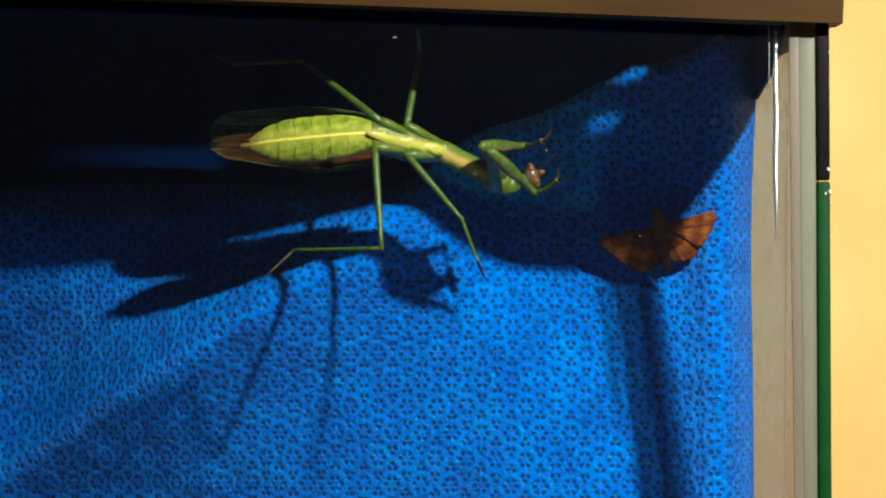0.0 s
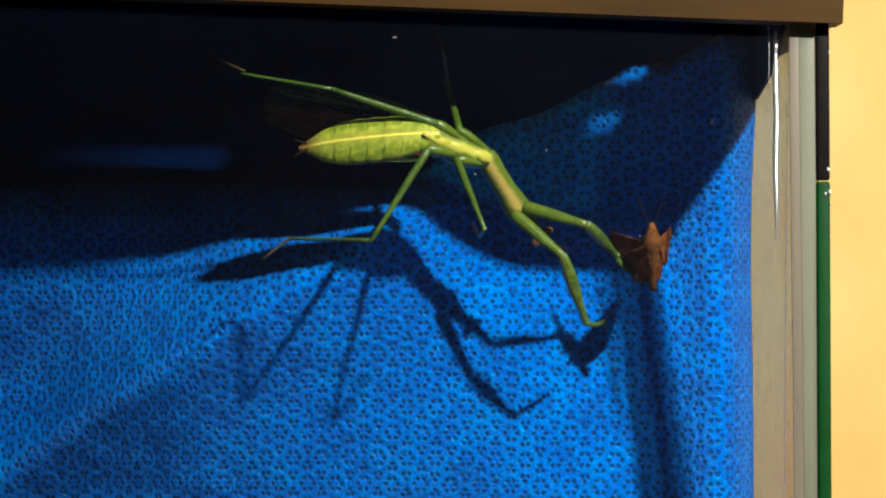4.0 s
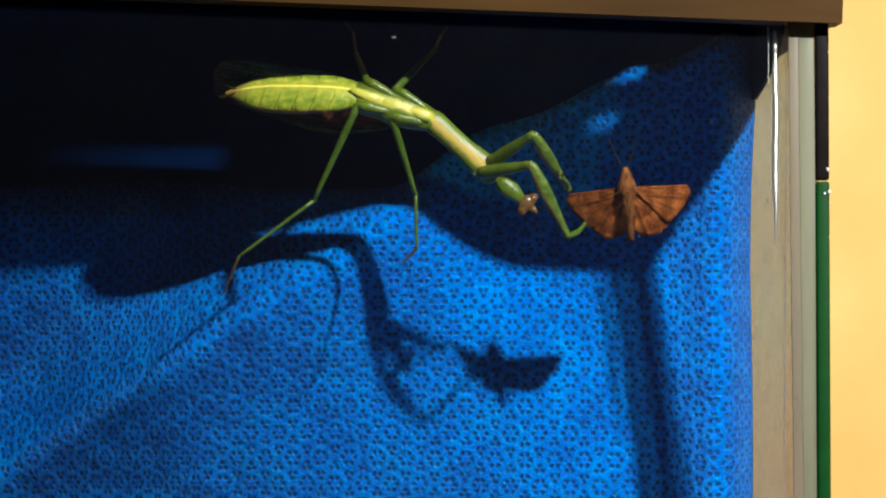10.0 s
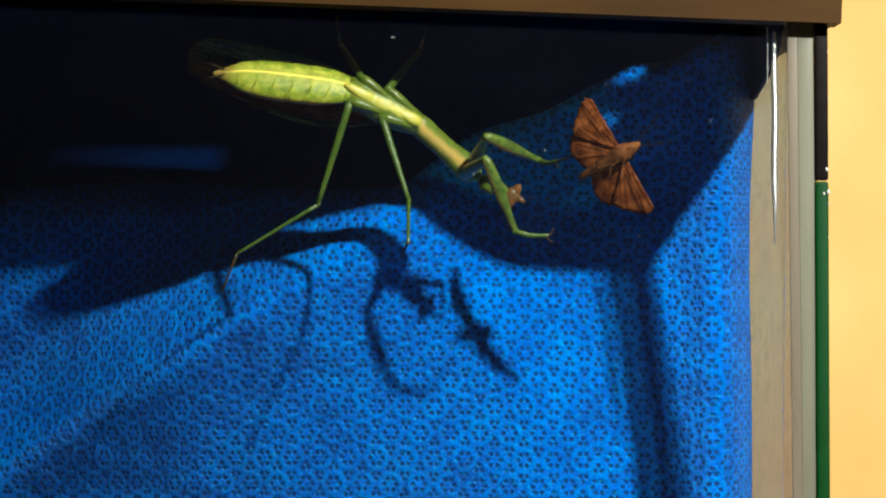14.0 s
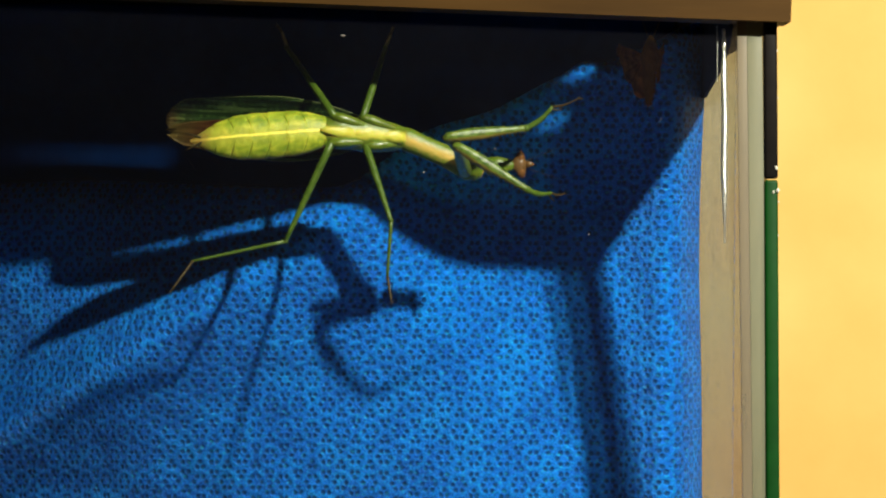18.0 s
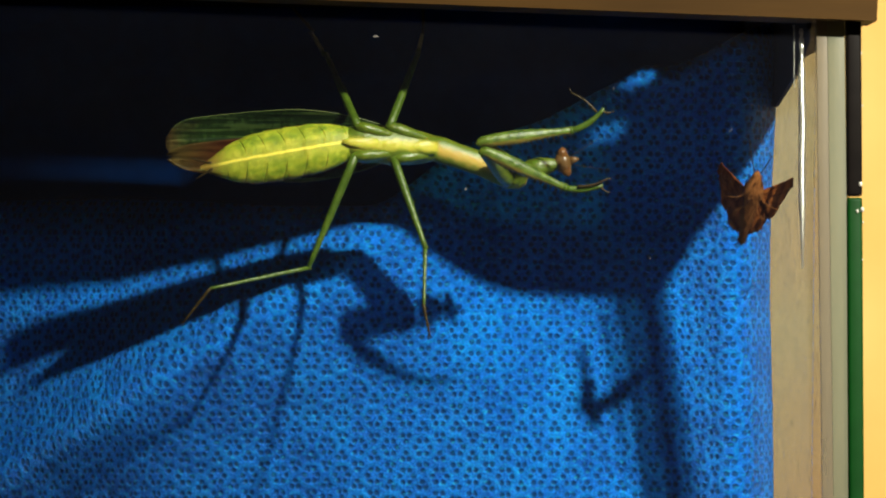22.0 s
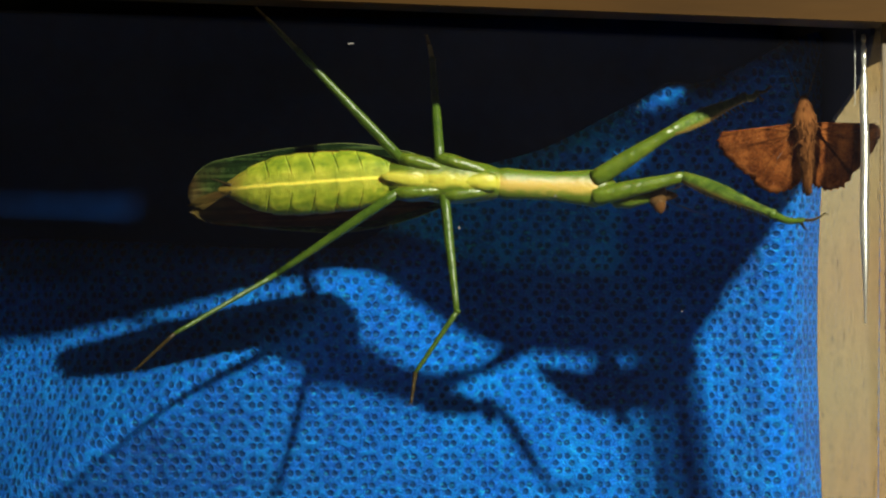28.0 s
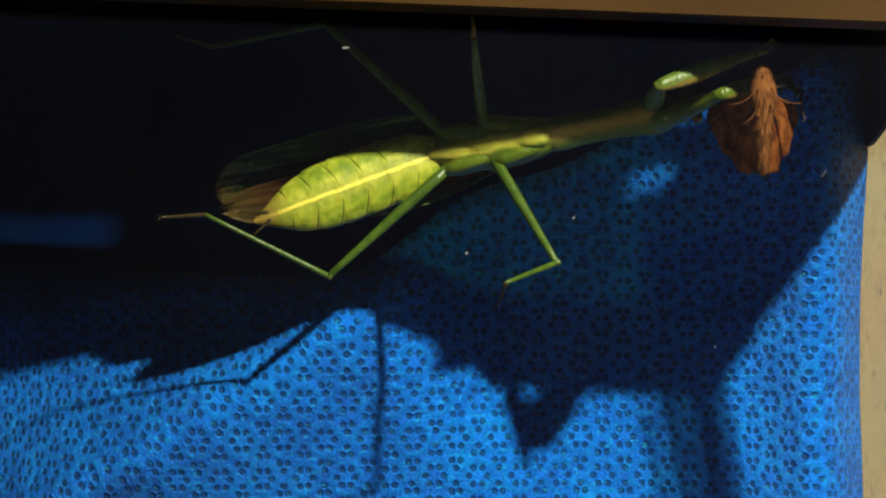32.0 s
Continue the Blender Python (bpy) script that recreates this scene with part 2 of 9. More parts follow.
def hind_wing_material():
    """Thin brown wing in fine pleats."""
    n = Nodes("mantis_hind_wing")
    pleat = n.noise(1500.0, 4, 0.6, stretch=(0.06, 1, 1))
    blur = n.noise(180.0, 2, 0.5)
    tone = n.ramp(n.math("ADD", n.math("MULTIPLY", pleat, 0.65), n.math("MULTIPLY", blur, 0.35)), [(0.34, (0.022, 0.006, 0.002)), (0.50, (0.085, 0.022, 0.005)), (0.66, (0.21, 0.080, 0.018))])
    sep = n.add("ShaderNodeSeparateXYZ")
    n.link(n.coords(), sep.inputs[0])
    far = n.add("ShaderNodeMapRange", interpolation_type="SMOOTHSTEP")
    n.link(n.math("ADD", sep.outputs[0], n.math("MULTIPLY", blur, 0.008)), far.inputs["Value"])
    far.inputs["From Min"].default_value, far.inputs["From Max"].default_value = 0.038, 0.050
    tone = n.mix(n.math("MULTIPLY", far.outputs["Result"], 0.75), tone, n.mix(pleat, (0.030, 0.026, 0.004), (0.17, 0.14, 0.030)))
    n.set(color=tone, rough=0.5, spec=0.2)
    n.bump(pleat, 0.6, 0.0003)
    lit_through(n, tone, 0.35, 0.08)
    return n.mat


def wing_green_material():
    """Leathery wing, a little clear, with fine veins along it, browner towards the tip."""
    n = Nodes("mantis_wing_cover")
    veins = n.noise(1500.0, 2, 0.5, stretch=(0.05, 1, 1))
    cross = n.noise(1300.0, 2, 0.5, stretch=(1, 0.4, 0.4))
    sep = n.add("ShaderNodeSeparateXYZ")
    n.link(n.coords(), sep.inputs[0])
    far = n.add("ShaderNodeMapRange", interpolation_type="SMOOTHSTEP")
    n.link(n.math("ADD", sep.outputs[0], n.math("MULTIPLY", n.noise(300.0), 0.008)), far.inputs["Value"])
    far.inputs["From Min"].default_value, far.inputs["From Max"].default_value = 0.044, 0.052
    net = n.math("ADD", n.math("MULTIPLY", veins, 0.75), n.math("MULTIPLY", cross, 0.25))
    green = n.ramp(net, [(0.38, (0.010, 0.030, 0.005)), (0.52, (0.032, 0.072, 0.013)), (0.62, (0.105, 0.17, 0.040))])
    brown = n.ramp(net, [(0.38, (0.035, 0.017, 0.005)), (0.62, (0.19, 0.11, 0.035))])
    n.set(color=n.mix(far.outputs["Result"], green, brown), rough=0.42, spec=0.35)
    n.bump(net, 0.6, 0.0002)
    lit_through(n, n.mix(far.outputs["Result"], green, brown), 0.35, 0.15)
    return n.mat


def moth_wing_material():
    """Rust-brown scales: veins that fan out from the root, ragged darker bands and pale dust; a little light comes through."""
    n = Nodes("moth_wing_scales")
    sep = n.add("ShaderNodeSeparateXYZ")
    n.link(n.coords(), sep.inputs[0])
    turn = n.math("ARCTAN2", sep.outputs[2], n.math("ABSOLUTE", sep.outputs[0]))
    reach = n.math("SQRT", n.math("ADD", n.math("MULTIPLY", sep.outputs[0], sep.outputs[0]), n.math("MULTIPLY", sep.outputs[2], sep.outputs[2])))
    vein = n.math("POWER", n.math("ABSOLUTE", n.math("SINE", n.math("MULTIPLY", turn, 9.0))), 14.0)
    patch = n.noise(330.0, 4, 0.7)
    dust = n.noise(2400.0, 3, 0.75)
    band = n.math("SINE", n.math("ADD", n.math("MULTIPLY", reach, 1500.0), n.math("MULTIPLY", patch, 9.0)))
    tone = n.math("ADD", n.math("ADD", n.math("MULTIPLY", patch, 0.45), n.math("MULTIPLY", dust, 0.45)), n.math("MULTIPLY", band, 0.045))
    scales = n.ramp(tone, [(0.34, (0.085, 0.019, 0.003)), (0.45, (0.20, 0.056, 0.010)), (0.57, (0.36, 0.115, 0.024))])
    scales = n.mix(n.math("MULTIPLY", vein, 0.3), scales, (0.085, 0.024, 0.005))
    n.set(color=scales, rough=0.8, spec=0.1)
    n.bump(n.math("ADD", dust, n.math("MULTIPLY", vein, 0.8)), 0.6, 0.0003)
    lit_through(n, scales, 0.3, 0.0)
    return n.mat


CLOTH = cloth_material()
GLASS = glass_material("clear_glass", (0.98, 1.0, 0.99), 0.0019)
HAZE = dirty_pane_material()
EDGE = speckled("pale_green_glass_edge", (0.165, 0.168, 0.108), (0.235, 0.240, 0.160), 220.0, 0.34, 0.1, stretch=(1, 1, 0.1))
SEAL = seal_material()
GLUE = speckled("beige_glue_line", (0.165, 0.138, 0.094), (0.225, 0.190, 0.130), 260.0, 0.35, 0.15, stretch=(1, 1, 0.1))
for half_clear in (EDGE, GLUE):
    tree = half_clear.node_tree
    edge_mix = tree.nodes.new("ShaderNodeMixShader")
    edge_clear = tree.nodes.new("ShaderNodeBsdfTransparent")
    edge_mix.inputs[0].default_value = 0.35
    tree.links.new(tree.nodes["Principled BSDF"].outputs[0], edge_mix.inputs[1])
    tree.links.new(edge_clear.outputs[0], edge_mix.inputs[2])
    tree.links.new(edge_mix.outputs[0], tree.nodes["Material Output"].inputs["Surface"])
RAIL = speckled("brown_plastic_frame", (0.038, 0.018, 0.003), (0.070, 0.034, 0.006), 160.0, 0.6, 0.25, 0.0003, stretch=(0.15, 1, 1), spec=0.1)
BLACK = speckled("black_plastic", (0.004, 0.003, 0.003), (0.009, 0.007, 0.006), 250.0, 0.5, 0.15, spec=0.10)
GREEN_TRIM = speckled("dark_green_plastic", (0.002, 0.030, 0.003), (0.004, 0.048, 0.006), 250.0, 0.5, 0.15, spec=0.12)
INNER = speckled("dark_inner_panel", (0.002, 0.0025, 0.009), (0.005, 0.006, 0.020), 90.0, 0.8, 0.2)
WALL_NODES = Nodes("yellow_wall_paint")
wall_fine = WALL_NODES.noise(70.0, 4, 0.6)
wall_blur = WALL_NODES.noise(9.0, 2, 0.5)
wall_tone = WALL_NODES.mix(WALL_NODES.ramp(wall_blur, [(0.40, (0, 0, 0)), (0.60, (1, 1, 1))]), (0.74, 0.55, 0.17), (0.78, 0.42, 0.095))
WALL_NODES.set(color=WALL_NODES.mix(0.12, wall_tone, WALL_NODES.ramp(wall_fine, [(0.3, (0.6, 0.4, 0.1)), (0.7, (0.85, 0.62, 0.2))])), rough=0.7)
WALL_NODES.bump(wall_fine, 0.25, 0.0006)
PLASTER = WALL_NODES.mat
ROOM = speckled("dim_room_paint", (0.045, 0.036, 0.020), (0.064, 0.051, 0.029), 8.0, 0.8, 0.2, 0.002)
TABLE = speckled("brown_table_wood", (0.045, 0.035, 0.012), (0.070, 0.054, 0.022), 40.0, 0.45, 0.2, stretch=(0.1, 1, 1))
BELLY = abdomen_material()
SKIN = speckled("mantis_green_skin", (0.038, 0.076, 0.004), (0.128, 0.168, 0.010), 650.0, 0.32, 0.6, 0.0005, sub=0.1, subscale=0.001)
LEG = speckled("mantis_leg_skin", (0.024, 0.058, 0.004), (0.074, 0.118, 0.008), 800.0, 0.34, 0.5, 0.0004, spec=0.40)
BREAST = breast_material("mantis_breast_skin", (0.52, 0.47, 0.050), (0.090, 0.130, 0.006), 0.0003, 0.0013)
THROAT = breast_material("mantis_throat_skin", (0.50, 0.345, 0.070), (0.095, 0.140, 0.006), 0.0002, 0.0014)
FOOT = speckled("mantis_brown_foot", (0.022, 0.016, 0.004), (0.045, 0.030, 0.007), 600.0, 0.4, 0.2, 0.0001, spec=0.2)
COVER = wing_green_material()
RIM = speckled("mantis_wing_rim", (0.06, 0.10, 0.02), (0.20, 0.24, 0.08), 700.0, 0.4, 0.2, 0.0001)
HIND = hind_wing_material()
FACE = speckled("mantis_face", (0.050, 0.028, 0.007), (0.14, 0.070, 0.020), 900.0, 0.3, 0.4, 0.0002)
EYE = speckled("mantis_eye", (0.045, 0.018, 0.005), (0.17, 0.075, 0.022), 1400.0, 0.12, 0.05, 0.0001, stretch=(1, 1, 0.15))
SCALES = moth_wing_material()
FUR = speckled("moth_fur", (0.075, 0.024, 0.005), (0.235, 0.090, 0.024), 4000.0, 0.9, 0.6, 0.0004, stretch=(0.3, 1, 1), spec=0.1)
DROP = speckled("dried_glue", (0.55, 0.52, 0.45), (0.75, 0.72, 0.65), 900.0, 0.12, 0.1)
DUST = speckled("pale_dust", (0.14, 0.14, 0.14), (0.26, 0.25, 0.24), 900.0, 0.8, 0.2)


# ---- mesh helpers ----
def ease(a, b, v):
    t = min(1.0, max(0.0, (v - a) / (b - a)))
    return t * t * (3 - 2 * t)


def finish(bm, name, material, smooth=True):
    bmesh.ops.recalc_face_normals(bm, faces=bm.faces)
    me = bpy.data.meshes.new(name)
    bm.to_mesh(me)
    bm.free()
    me.materials.append(material)
    if smooth:
        for p in me.polygons:
            p.use_smooth = True
    return me


def part(name, bm, material, parent, label="", smooth=True):
    """One mesh object under a thing or under a part."""
    ob = new(name, finish(bm, name, material, smooth))
    ob.parent = parent
    if label:
        ob["label"] = label
    return ob


def block(x0, x1, y0, y1, z0, z1, bevel=0.0006, segments=2):
    bm = bmesh.new()
    bmesh.ops.create_cube(bm, size=1.0)
    for v in bm.verts:
        v.co = Vector((x0 + (v.co.x + 0.5) * (x1 - x0), y0 + (v.co.y + 0.5) * (y1 - y0), z0 + (v.co.z + 0.5) * (z1 - z0)))
    if bevel:
        bmesh.ops.bevel(bm, geom=bm.edges[:], offset=bevel, segments=segments, affect="EDGES", profile=0.6)
    return bm


def loft(rings, sides=14, bm=None):
    """A closed body through rings of (centre, half height z, half depth y), set along x."""
    bm = bm or bmesh.new()
    loops = []
    for (cx, cy, cz), rz, ry in rings:
        loops.append([bm.verts.new((cx, cy + ry * math.cos(a), cz + rz * math.sin(a))) for a in (2 * math.pi * i / sides for i in range(sides))])
    for a, b in zip(loops, loops[1:]):
        for i in range(sides):
            j = (i + 1) % sides
            bm.faces.new((a[i], a[j], b[j], b[i]))
    bm.faces.new(loops[0][::-1])
    bm.faces.new(loops[-1])
    return bm


def limb(length, r0, r1, swell=0.0, flat=1.0, sag=0.0, steps=9, sides=10):
    """A tapered limb along x, with rounded ends."""
    rings = [((-0.25 * r0, 0, 0), r0 * 0.55, r0 * 0.55 * flat)]
    for i in range(steps):
        t = i / (steps - 1)
        r = r0 + (r1 - r0) * t + swell * math.sin(math.pi * min(1, t * 1.25)) * (1 - t * 0.4)
        rings.append(((length * t, 0, -sag * math.sin(math.pi * t)), r, r * flat))
    rings.append(((length + 0.35 * r1, 0, 0), r1 * 0.5, r1 * 0.5 * flat))
    return loft(rings, sides)


# ---- the room: a wall behind the tank, the rest of the room round the camera, a table ----
def room_wall(name, x0, x1, y0, y1, z0, z1, material, label):
    ob = new(name, finish(block(x0, x1, y0, y1, z0, z1, 0), name, material, False))
    return tagged(ob, label, "wall", kind="structure")


room_wall("wall_north", -1.6, 1.6, 0.30, 0.40, -0.75, 1.75, PLASTER, "warm yellow painted wall behind the tank")
room_wall("wall_south", -1.6, 1.6, -2.2, -2.1, -0.75, 1.75, ROOM, "plain dim wall of the room")
room_wall("wall_west", -1.7, -1.6, -2.2, 0.40, -0.75, 1.75, ROOM, "plain dim wall of the room")
room_wall("wall_east", 1.6, 1.7, -2.2, 0.40, -0.75, 1.75, ROOM, "plain dim wall of the room")
room_wall("ceiling", -1.7, 1.7, -2.2, 0.40, 1.75, 1.85, ROOM, "plain dim ceiling of the room")
room_wall("floor", -1.7, 1.7, -2.2, 0.40, -0.85, -0.75, ROOM, "plain dim floor of the room")

TABLE_TOP = -0.172
table = new("table", None)
tagged(table, "brown wooden table under the glass tank", "table")
table.location = (0, 0, TABLE_TOP)
part("tabletop", block(-0.6, 0.6, -0.50, 0.28, -0.025, 0.0, 0.003), TABLE, table)
for lx in (-0.56, 0.56):
    for ly in (-0.46, 0.24):
        part("leg", block(lx - 0.02, lx + 0.02, ly - 0.02, ly + 0.02, TABLE_TOP * -1 - 0.75, -0.025, 0.002), TABLE, table)

# ---- the glass tank ----
tank = new("glass_tank", None)
tank.location = (0, 0, TABLE_TOP)
tagged(tank, "glass insect tank with a brown plastic frame and stained side pane", "tank")
BASE = TABLE_TOP


def tank_part(name, bm, material, label="", lean=0.0, about=(0, 0, 0), smooth=False):
    """A part of the tank, its mesh given in the room's space."""
    m = Matrix.Translation(about) @ pose(0, 0, 0, 0, lean, 0) @ Matrix.Translation([-c for c in about])
    bm.transform(Matrix.Translation((0, 0, -BASE)) @ m)
    return part(name, bm, material, tank, label, smooth)


LEFT, RIGHT, BACK, TOP = -0.230, 0.0700, 0.130, 0.0955
pane = tank_part("front_pane", block(LEFT, RIGHT - 0.0002, 0.0, 0.0005, BASE + 0.006, 0.060, 0), GLASS, "clear glass front pane")
pane.visible_shadow = False
pane = tank_part("side_pane", block(RIGHT, RIGHT + 0.0049, 0.0012, BACK, BASE + 0.006, 0.060, 0), HAZE, "hazy glass pane with brown stains and dust", -1.2, (RIGHT, 0, 0.05))
pane.visible_shadow = False
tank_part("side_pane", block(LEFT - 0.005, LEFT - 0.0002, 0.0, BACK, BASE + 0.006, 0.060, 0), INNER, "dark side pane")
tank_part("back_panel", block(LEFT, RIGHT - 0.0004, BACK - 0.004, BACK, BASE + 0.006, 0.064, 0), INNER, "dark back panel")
tank_part("base", block(LEFT - 0.006, RIGHT + 0.010, -0.004, BACK + 0.004, BASE, BASE + 0.006, 0.001), RAIL, "brown plastic base")
tank_part("pane_edge", block(RIGHT + 0.0018, RIGHT + 0.0049, 0.0, 0.0010, BASE + 0.006, 0.058, 0.0001), EDGE, "pale green polished glass edge", -1.2, (RIGHT, 0, 0.05), True)
tank_part("pane_edge", block(RIGHT - 0.0002, RIGHT + 0.00178, 0.0, 0.0009, BASE + 0.006, 0.058, 0.0001), GLUE, "dull beige glue line beside the glass edge", -1.2, (RIGHT, 0, 0.05), True)
tank_part("corner_trim", block(RIGHT + 0.0052, RIGHT + 0.0080, -0.0006, 0.0014, 0.0145, 0.058, 0.0006), BLACK, "black upper length of the corner trim", -0.8, (RIGHT, 0, 0.05), True)
tank_part("corner_trim", block(RIGHT + 0.0052, RIGHT + 0.0080, -0.0006, 0.0014, BASE + 0.006, 0.0143, 0.0006), GREEN_TRIM, "dark green lower length of the corner trim", -0.8, (RIGHT, 0, 0.05), True)


def seal_bead(x, y, radius, z0, z1, step):
    """A vertical bead of silicone with an uneven face in the corner of the panes."""
    bm = bmesh.new()
    rings = []
    count = int((z1 - max(z0, -0.012)) / step)
    heights = [z1 - step * i for i in range(count + 1)]
    while heights[-1] > z0 + 0.002:
        heights.append(heights[-1] - 0.002)
    for z in heights:
        r = radius * (1 + 0.10 * noise.noise(Vector((x * 900, 0, z * 160)))) + 0.0000095 * ease(-0.008, 0.010, z) * math.sin(z * 2 * math.pi / 0.00018)
        r *= (0.25 + 0.75 * ease(z0, z0 + 0.014, z)) * (1 - 0.6 * ease(0.0365, 0.0405, z) * (0.75 + 0.7 * noise.noise(Vector((4, 1, z * 900)))))
        sway = 0.00022 * noise.noise(Vector((0, 3, z * 90)))
        rings.append([bm.verts.new((x + sway + r * math.cos(a), y + r * math.sin(a), z)) for a in (2 * math.pi * k / 12 for k in range(12))])
    for a, b in zip(rings, rings[1:]):
        for k in range(12):
            bm.faces.new((a[k], a[(k + 1) % 12], b[(k + 1) % 12], b[k]))
    bm.faces.new(rings[0])
    bm.faces.new(rings[-1][::-1])
    return bm


tank_part("silicone_seal", seal_bead(RIGHT - 0.0027, 0.0020, 0.00068, 0.0015, 0.0452, 0.0000225), SEAL, "clear glossy silicone seal along the corner", -0.8, (RIGHT, 0, 0.05), True)
tank_part("silicone_seal", seal_bead(RIGHT - 0.0041, 0.0016, 0.00032, 0.0345, 0.0458, 0.0000225), SEAL, "thin run of clear silicone", -0.8, (RIGHT, 0, 0.05), True)


# Grey filter of the added flange, which halves the lamp light.
FILM_NODES = Nodes("grey_shadow_film")
film_clear = FILM_NODES.add("ShaderNodeBsdfTransparent")
film_clear.inputs["Color"].default_value = (0.47, 0.47, 0.47, 1)
FILM_NODES.link(film_clear.outputs[0], FILM_NODES.out.inputs["Surface"])
FILM = FILM_NODES.mat
# Grey-green filter, there only to weaken lamp light above the front rail.
DIM_NODES = Nodes("light_dimming_filter")
dim_clear = DIM_NODES.add("ShaderNodeBsdfTransparent")
dim_clear.inputs["Color"].default_value = (0.195, 0.220, 0.165, 1)
DIM_NODES.link(dim_clear.outputs[0], DIM_NODES.out.inputs["Surface"])
DIM_FILTER = DIM_NODES.mat
# Flange added to widen the shadow band that the corner casts.
tank_part("shadow_flange", block(RIGHT + 0.0056, RIGHT + 0.0059, 0.0016, 0.0095, BASE + 0.008, 0.0460, 0), FILM, "grey flange added behind the corner trim to widen its shadow", -0.8, (RIGHT, 0, 0.05))


def drop(x, y, z, r):
    bm = bmesh.new()
    bmesh.ops.create_uvsphere(bm, u_segments=12, v_segments=8, radius=r)
    for v in bm.verts:
        v.co = Vector((x + v.co.x * 0.8, y + v.co.y, z + v.co.z * 1.15))
    return bm


for dx, dz, dr in ((0.0076, 0.0167, 0.00042), (0.0070, 0.0118, 0.00030), (0.0079, 0.0121, 0.00045), (0.0080, 0.0098, 0.00022), (0.0079, 0.0405, 0.00020), (0.0080, 0.0310, 0.00018), (0.0079, 0.0030, 0.00018)):
    tank_part("glue_drop", drop(RIGHT + dx, -0.0006, dz, dr), DROP, "small shiny drop of glue", -0.8, (RIGHT, 0, 0.05), True)

def speck(x, z, r, tall, turn):
    bm = bmesh.new()
    bmesh.ops.create_icosphere(bm, subdivisions=2, radius=r)
    for v in bm.verts:
        v.co = Vector((v.co.x * (1 + 0.3 * noise.noise(v.co * 9000)), v.co.y * 0.3, v.co.z * tall))
    bm.transform(Matrix.Translation((x, -0.00005, z)) @ pose(0, 0, 0, 0, turn, 0))
    return bm


for sx, sz, sr, tall, turn in ((-0.0102, 0.0429, 0.00016, 3.2, 85), (0.0064, 0.0153, 0.00018, 1.2, 0), (0.0208, 0.0202, 0.00014, 1.5, 30), (0.0545, 0.0265, 0.00003, 22.0, 38),
                               (0.0400, 0.0030, 0.00010, 1.2, 0), (-0.0015, -0.0210, 0.00008, 1.4, 60), (0.0331, 0.0338, 0.00009, 1.3, 20)):
    tank_part("dust_speck", speck(sx, sz, sr, tall, turn), DUST, "pale speck of dust on the glass", 0, (0, 0, 0), True)

# top frame: the front rail hangs a little lower at the corner
RAIL_Z = 0.0486
SHADE_Z = 0.0535


def joined(pieces):
    """One mesh out of several plain blocks."""
    bm = bmesh.new()
    for xa, xb, ya, yb, za, zb in pieces:
        one = block(xa, xb, ya, yb, za, zb, 0)
        me = bpy.data.meshes.new("piece")
        one.to_mesh(me)
        one.free()
        bm.from_mesh(me)
        bpy.data.meshes.remove(me)
    bmesh.ops.remove_doubles(bm, verts=bm.verts, dist=1e-6)
    return bm


def rail_profile():
    """A front rail: face, sill and inner wall."""
    x0, x1, y0, y1 = LEFT - 0.006, RIGHT + 0.0104, -0.0039, -0.0024
    return joined(((x0, x1, y0, y1, RAIL_Z, SHADE_Z), (x0, x1, y1, 0.0085, RAIL_Z, RAIL_Z + 0.002), (x0, x1, 0.0065, 0.0085, RAIL_Z + 0.002, SHADE_Z)))


def filter_profile():
    """An unseen strip added above the rail to dim the lamp; gaps pass spots."""
    x0, x1, y0, y1 = 0.0300, 0.0700, -0.0036, -0.0026
    return joined(((x0, x1, y0, y1, SHADE_Z, 0.0750), (x0, 0.0660, y0, y1, 0.0750, 0.0772), (x0, x1, y0, y1, 0.0772, 0.0880)))


def block_profile():
    """An unseen dark upright added to shade the corner; its gaps pass light spots."""
    x0, x1, y0, y1 = 0.0700, RIGHT + 0.0104, -0.0036, -0.0026
    return joined(((x0, x1, y0, y1, SHADE_Z, 0.0750), (0.0710, x1, y0, y1, 0.0750, 0.0772), (x0, x1, y0, y1, 0.0772, 0.0823), (x0, 0.0701, y0, y1, 0.0823, 0.0852), (0.0743, x1, y0, y1, 0.0823, 0.0852), (x0, x1, y0, y1, 0.0852, TOP)))


tank_part("front_rail", rail_profile(), RAIL, "brown plastic front rail of the top frame", 1.65, (0, 0, RAIL_Z))
# Unseen pieces added above the rail to shape the shade on the cloth.
tank_part("light_filter_strip", filter_profile(), DIM_FILTER, "unseen tinted strip added above the front rail to dim the lamp", 1.65, (0, 0, RAIL_Z))
tank_part("light_block_board", joined(((LEFT - 0.006, 0.0300, -0.0036, -0.0026, SHADE_Z, TOP), (0.0300, 0.0700, -0.0036, -0.0026, 0.0880, TOP))), INNER, "unseen dark board added above the front rail to cast shade", 1.65, (0, 0, RAIL_Z))
tank_part("light_block_corner", block_profile(), INNER, "unseen dark upright added at the corner to cast shade", 1.65, (0, 0, RAIL_Z))
tank_part("side_rail", block(RIGHT + 0.0004, RIGHT + 0.0102, 0.0087, BACK + 0.004, RAIL_Z - 0.0022, TOP + 0.0054, 0.0008, 3), RAIL, "brown plastic side rail", 0, (0, 0, 0), True)


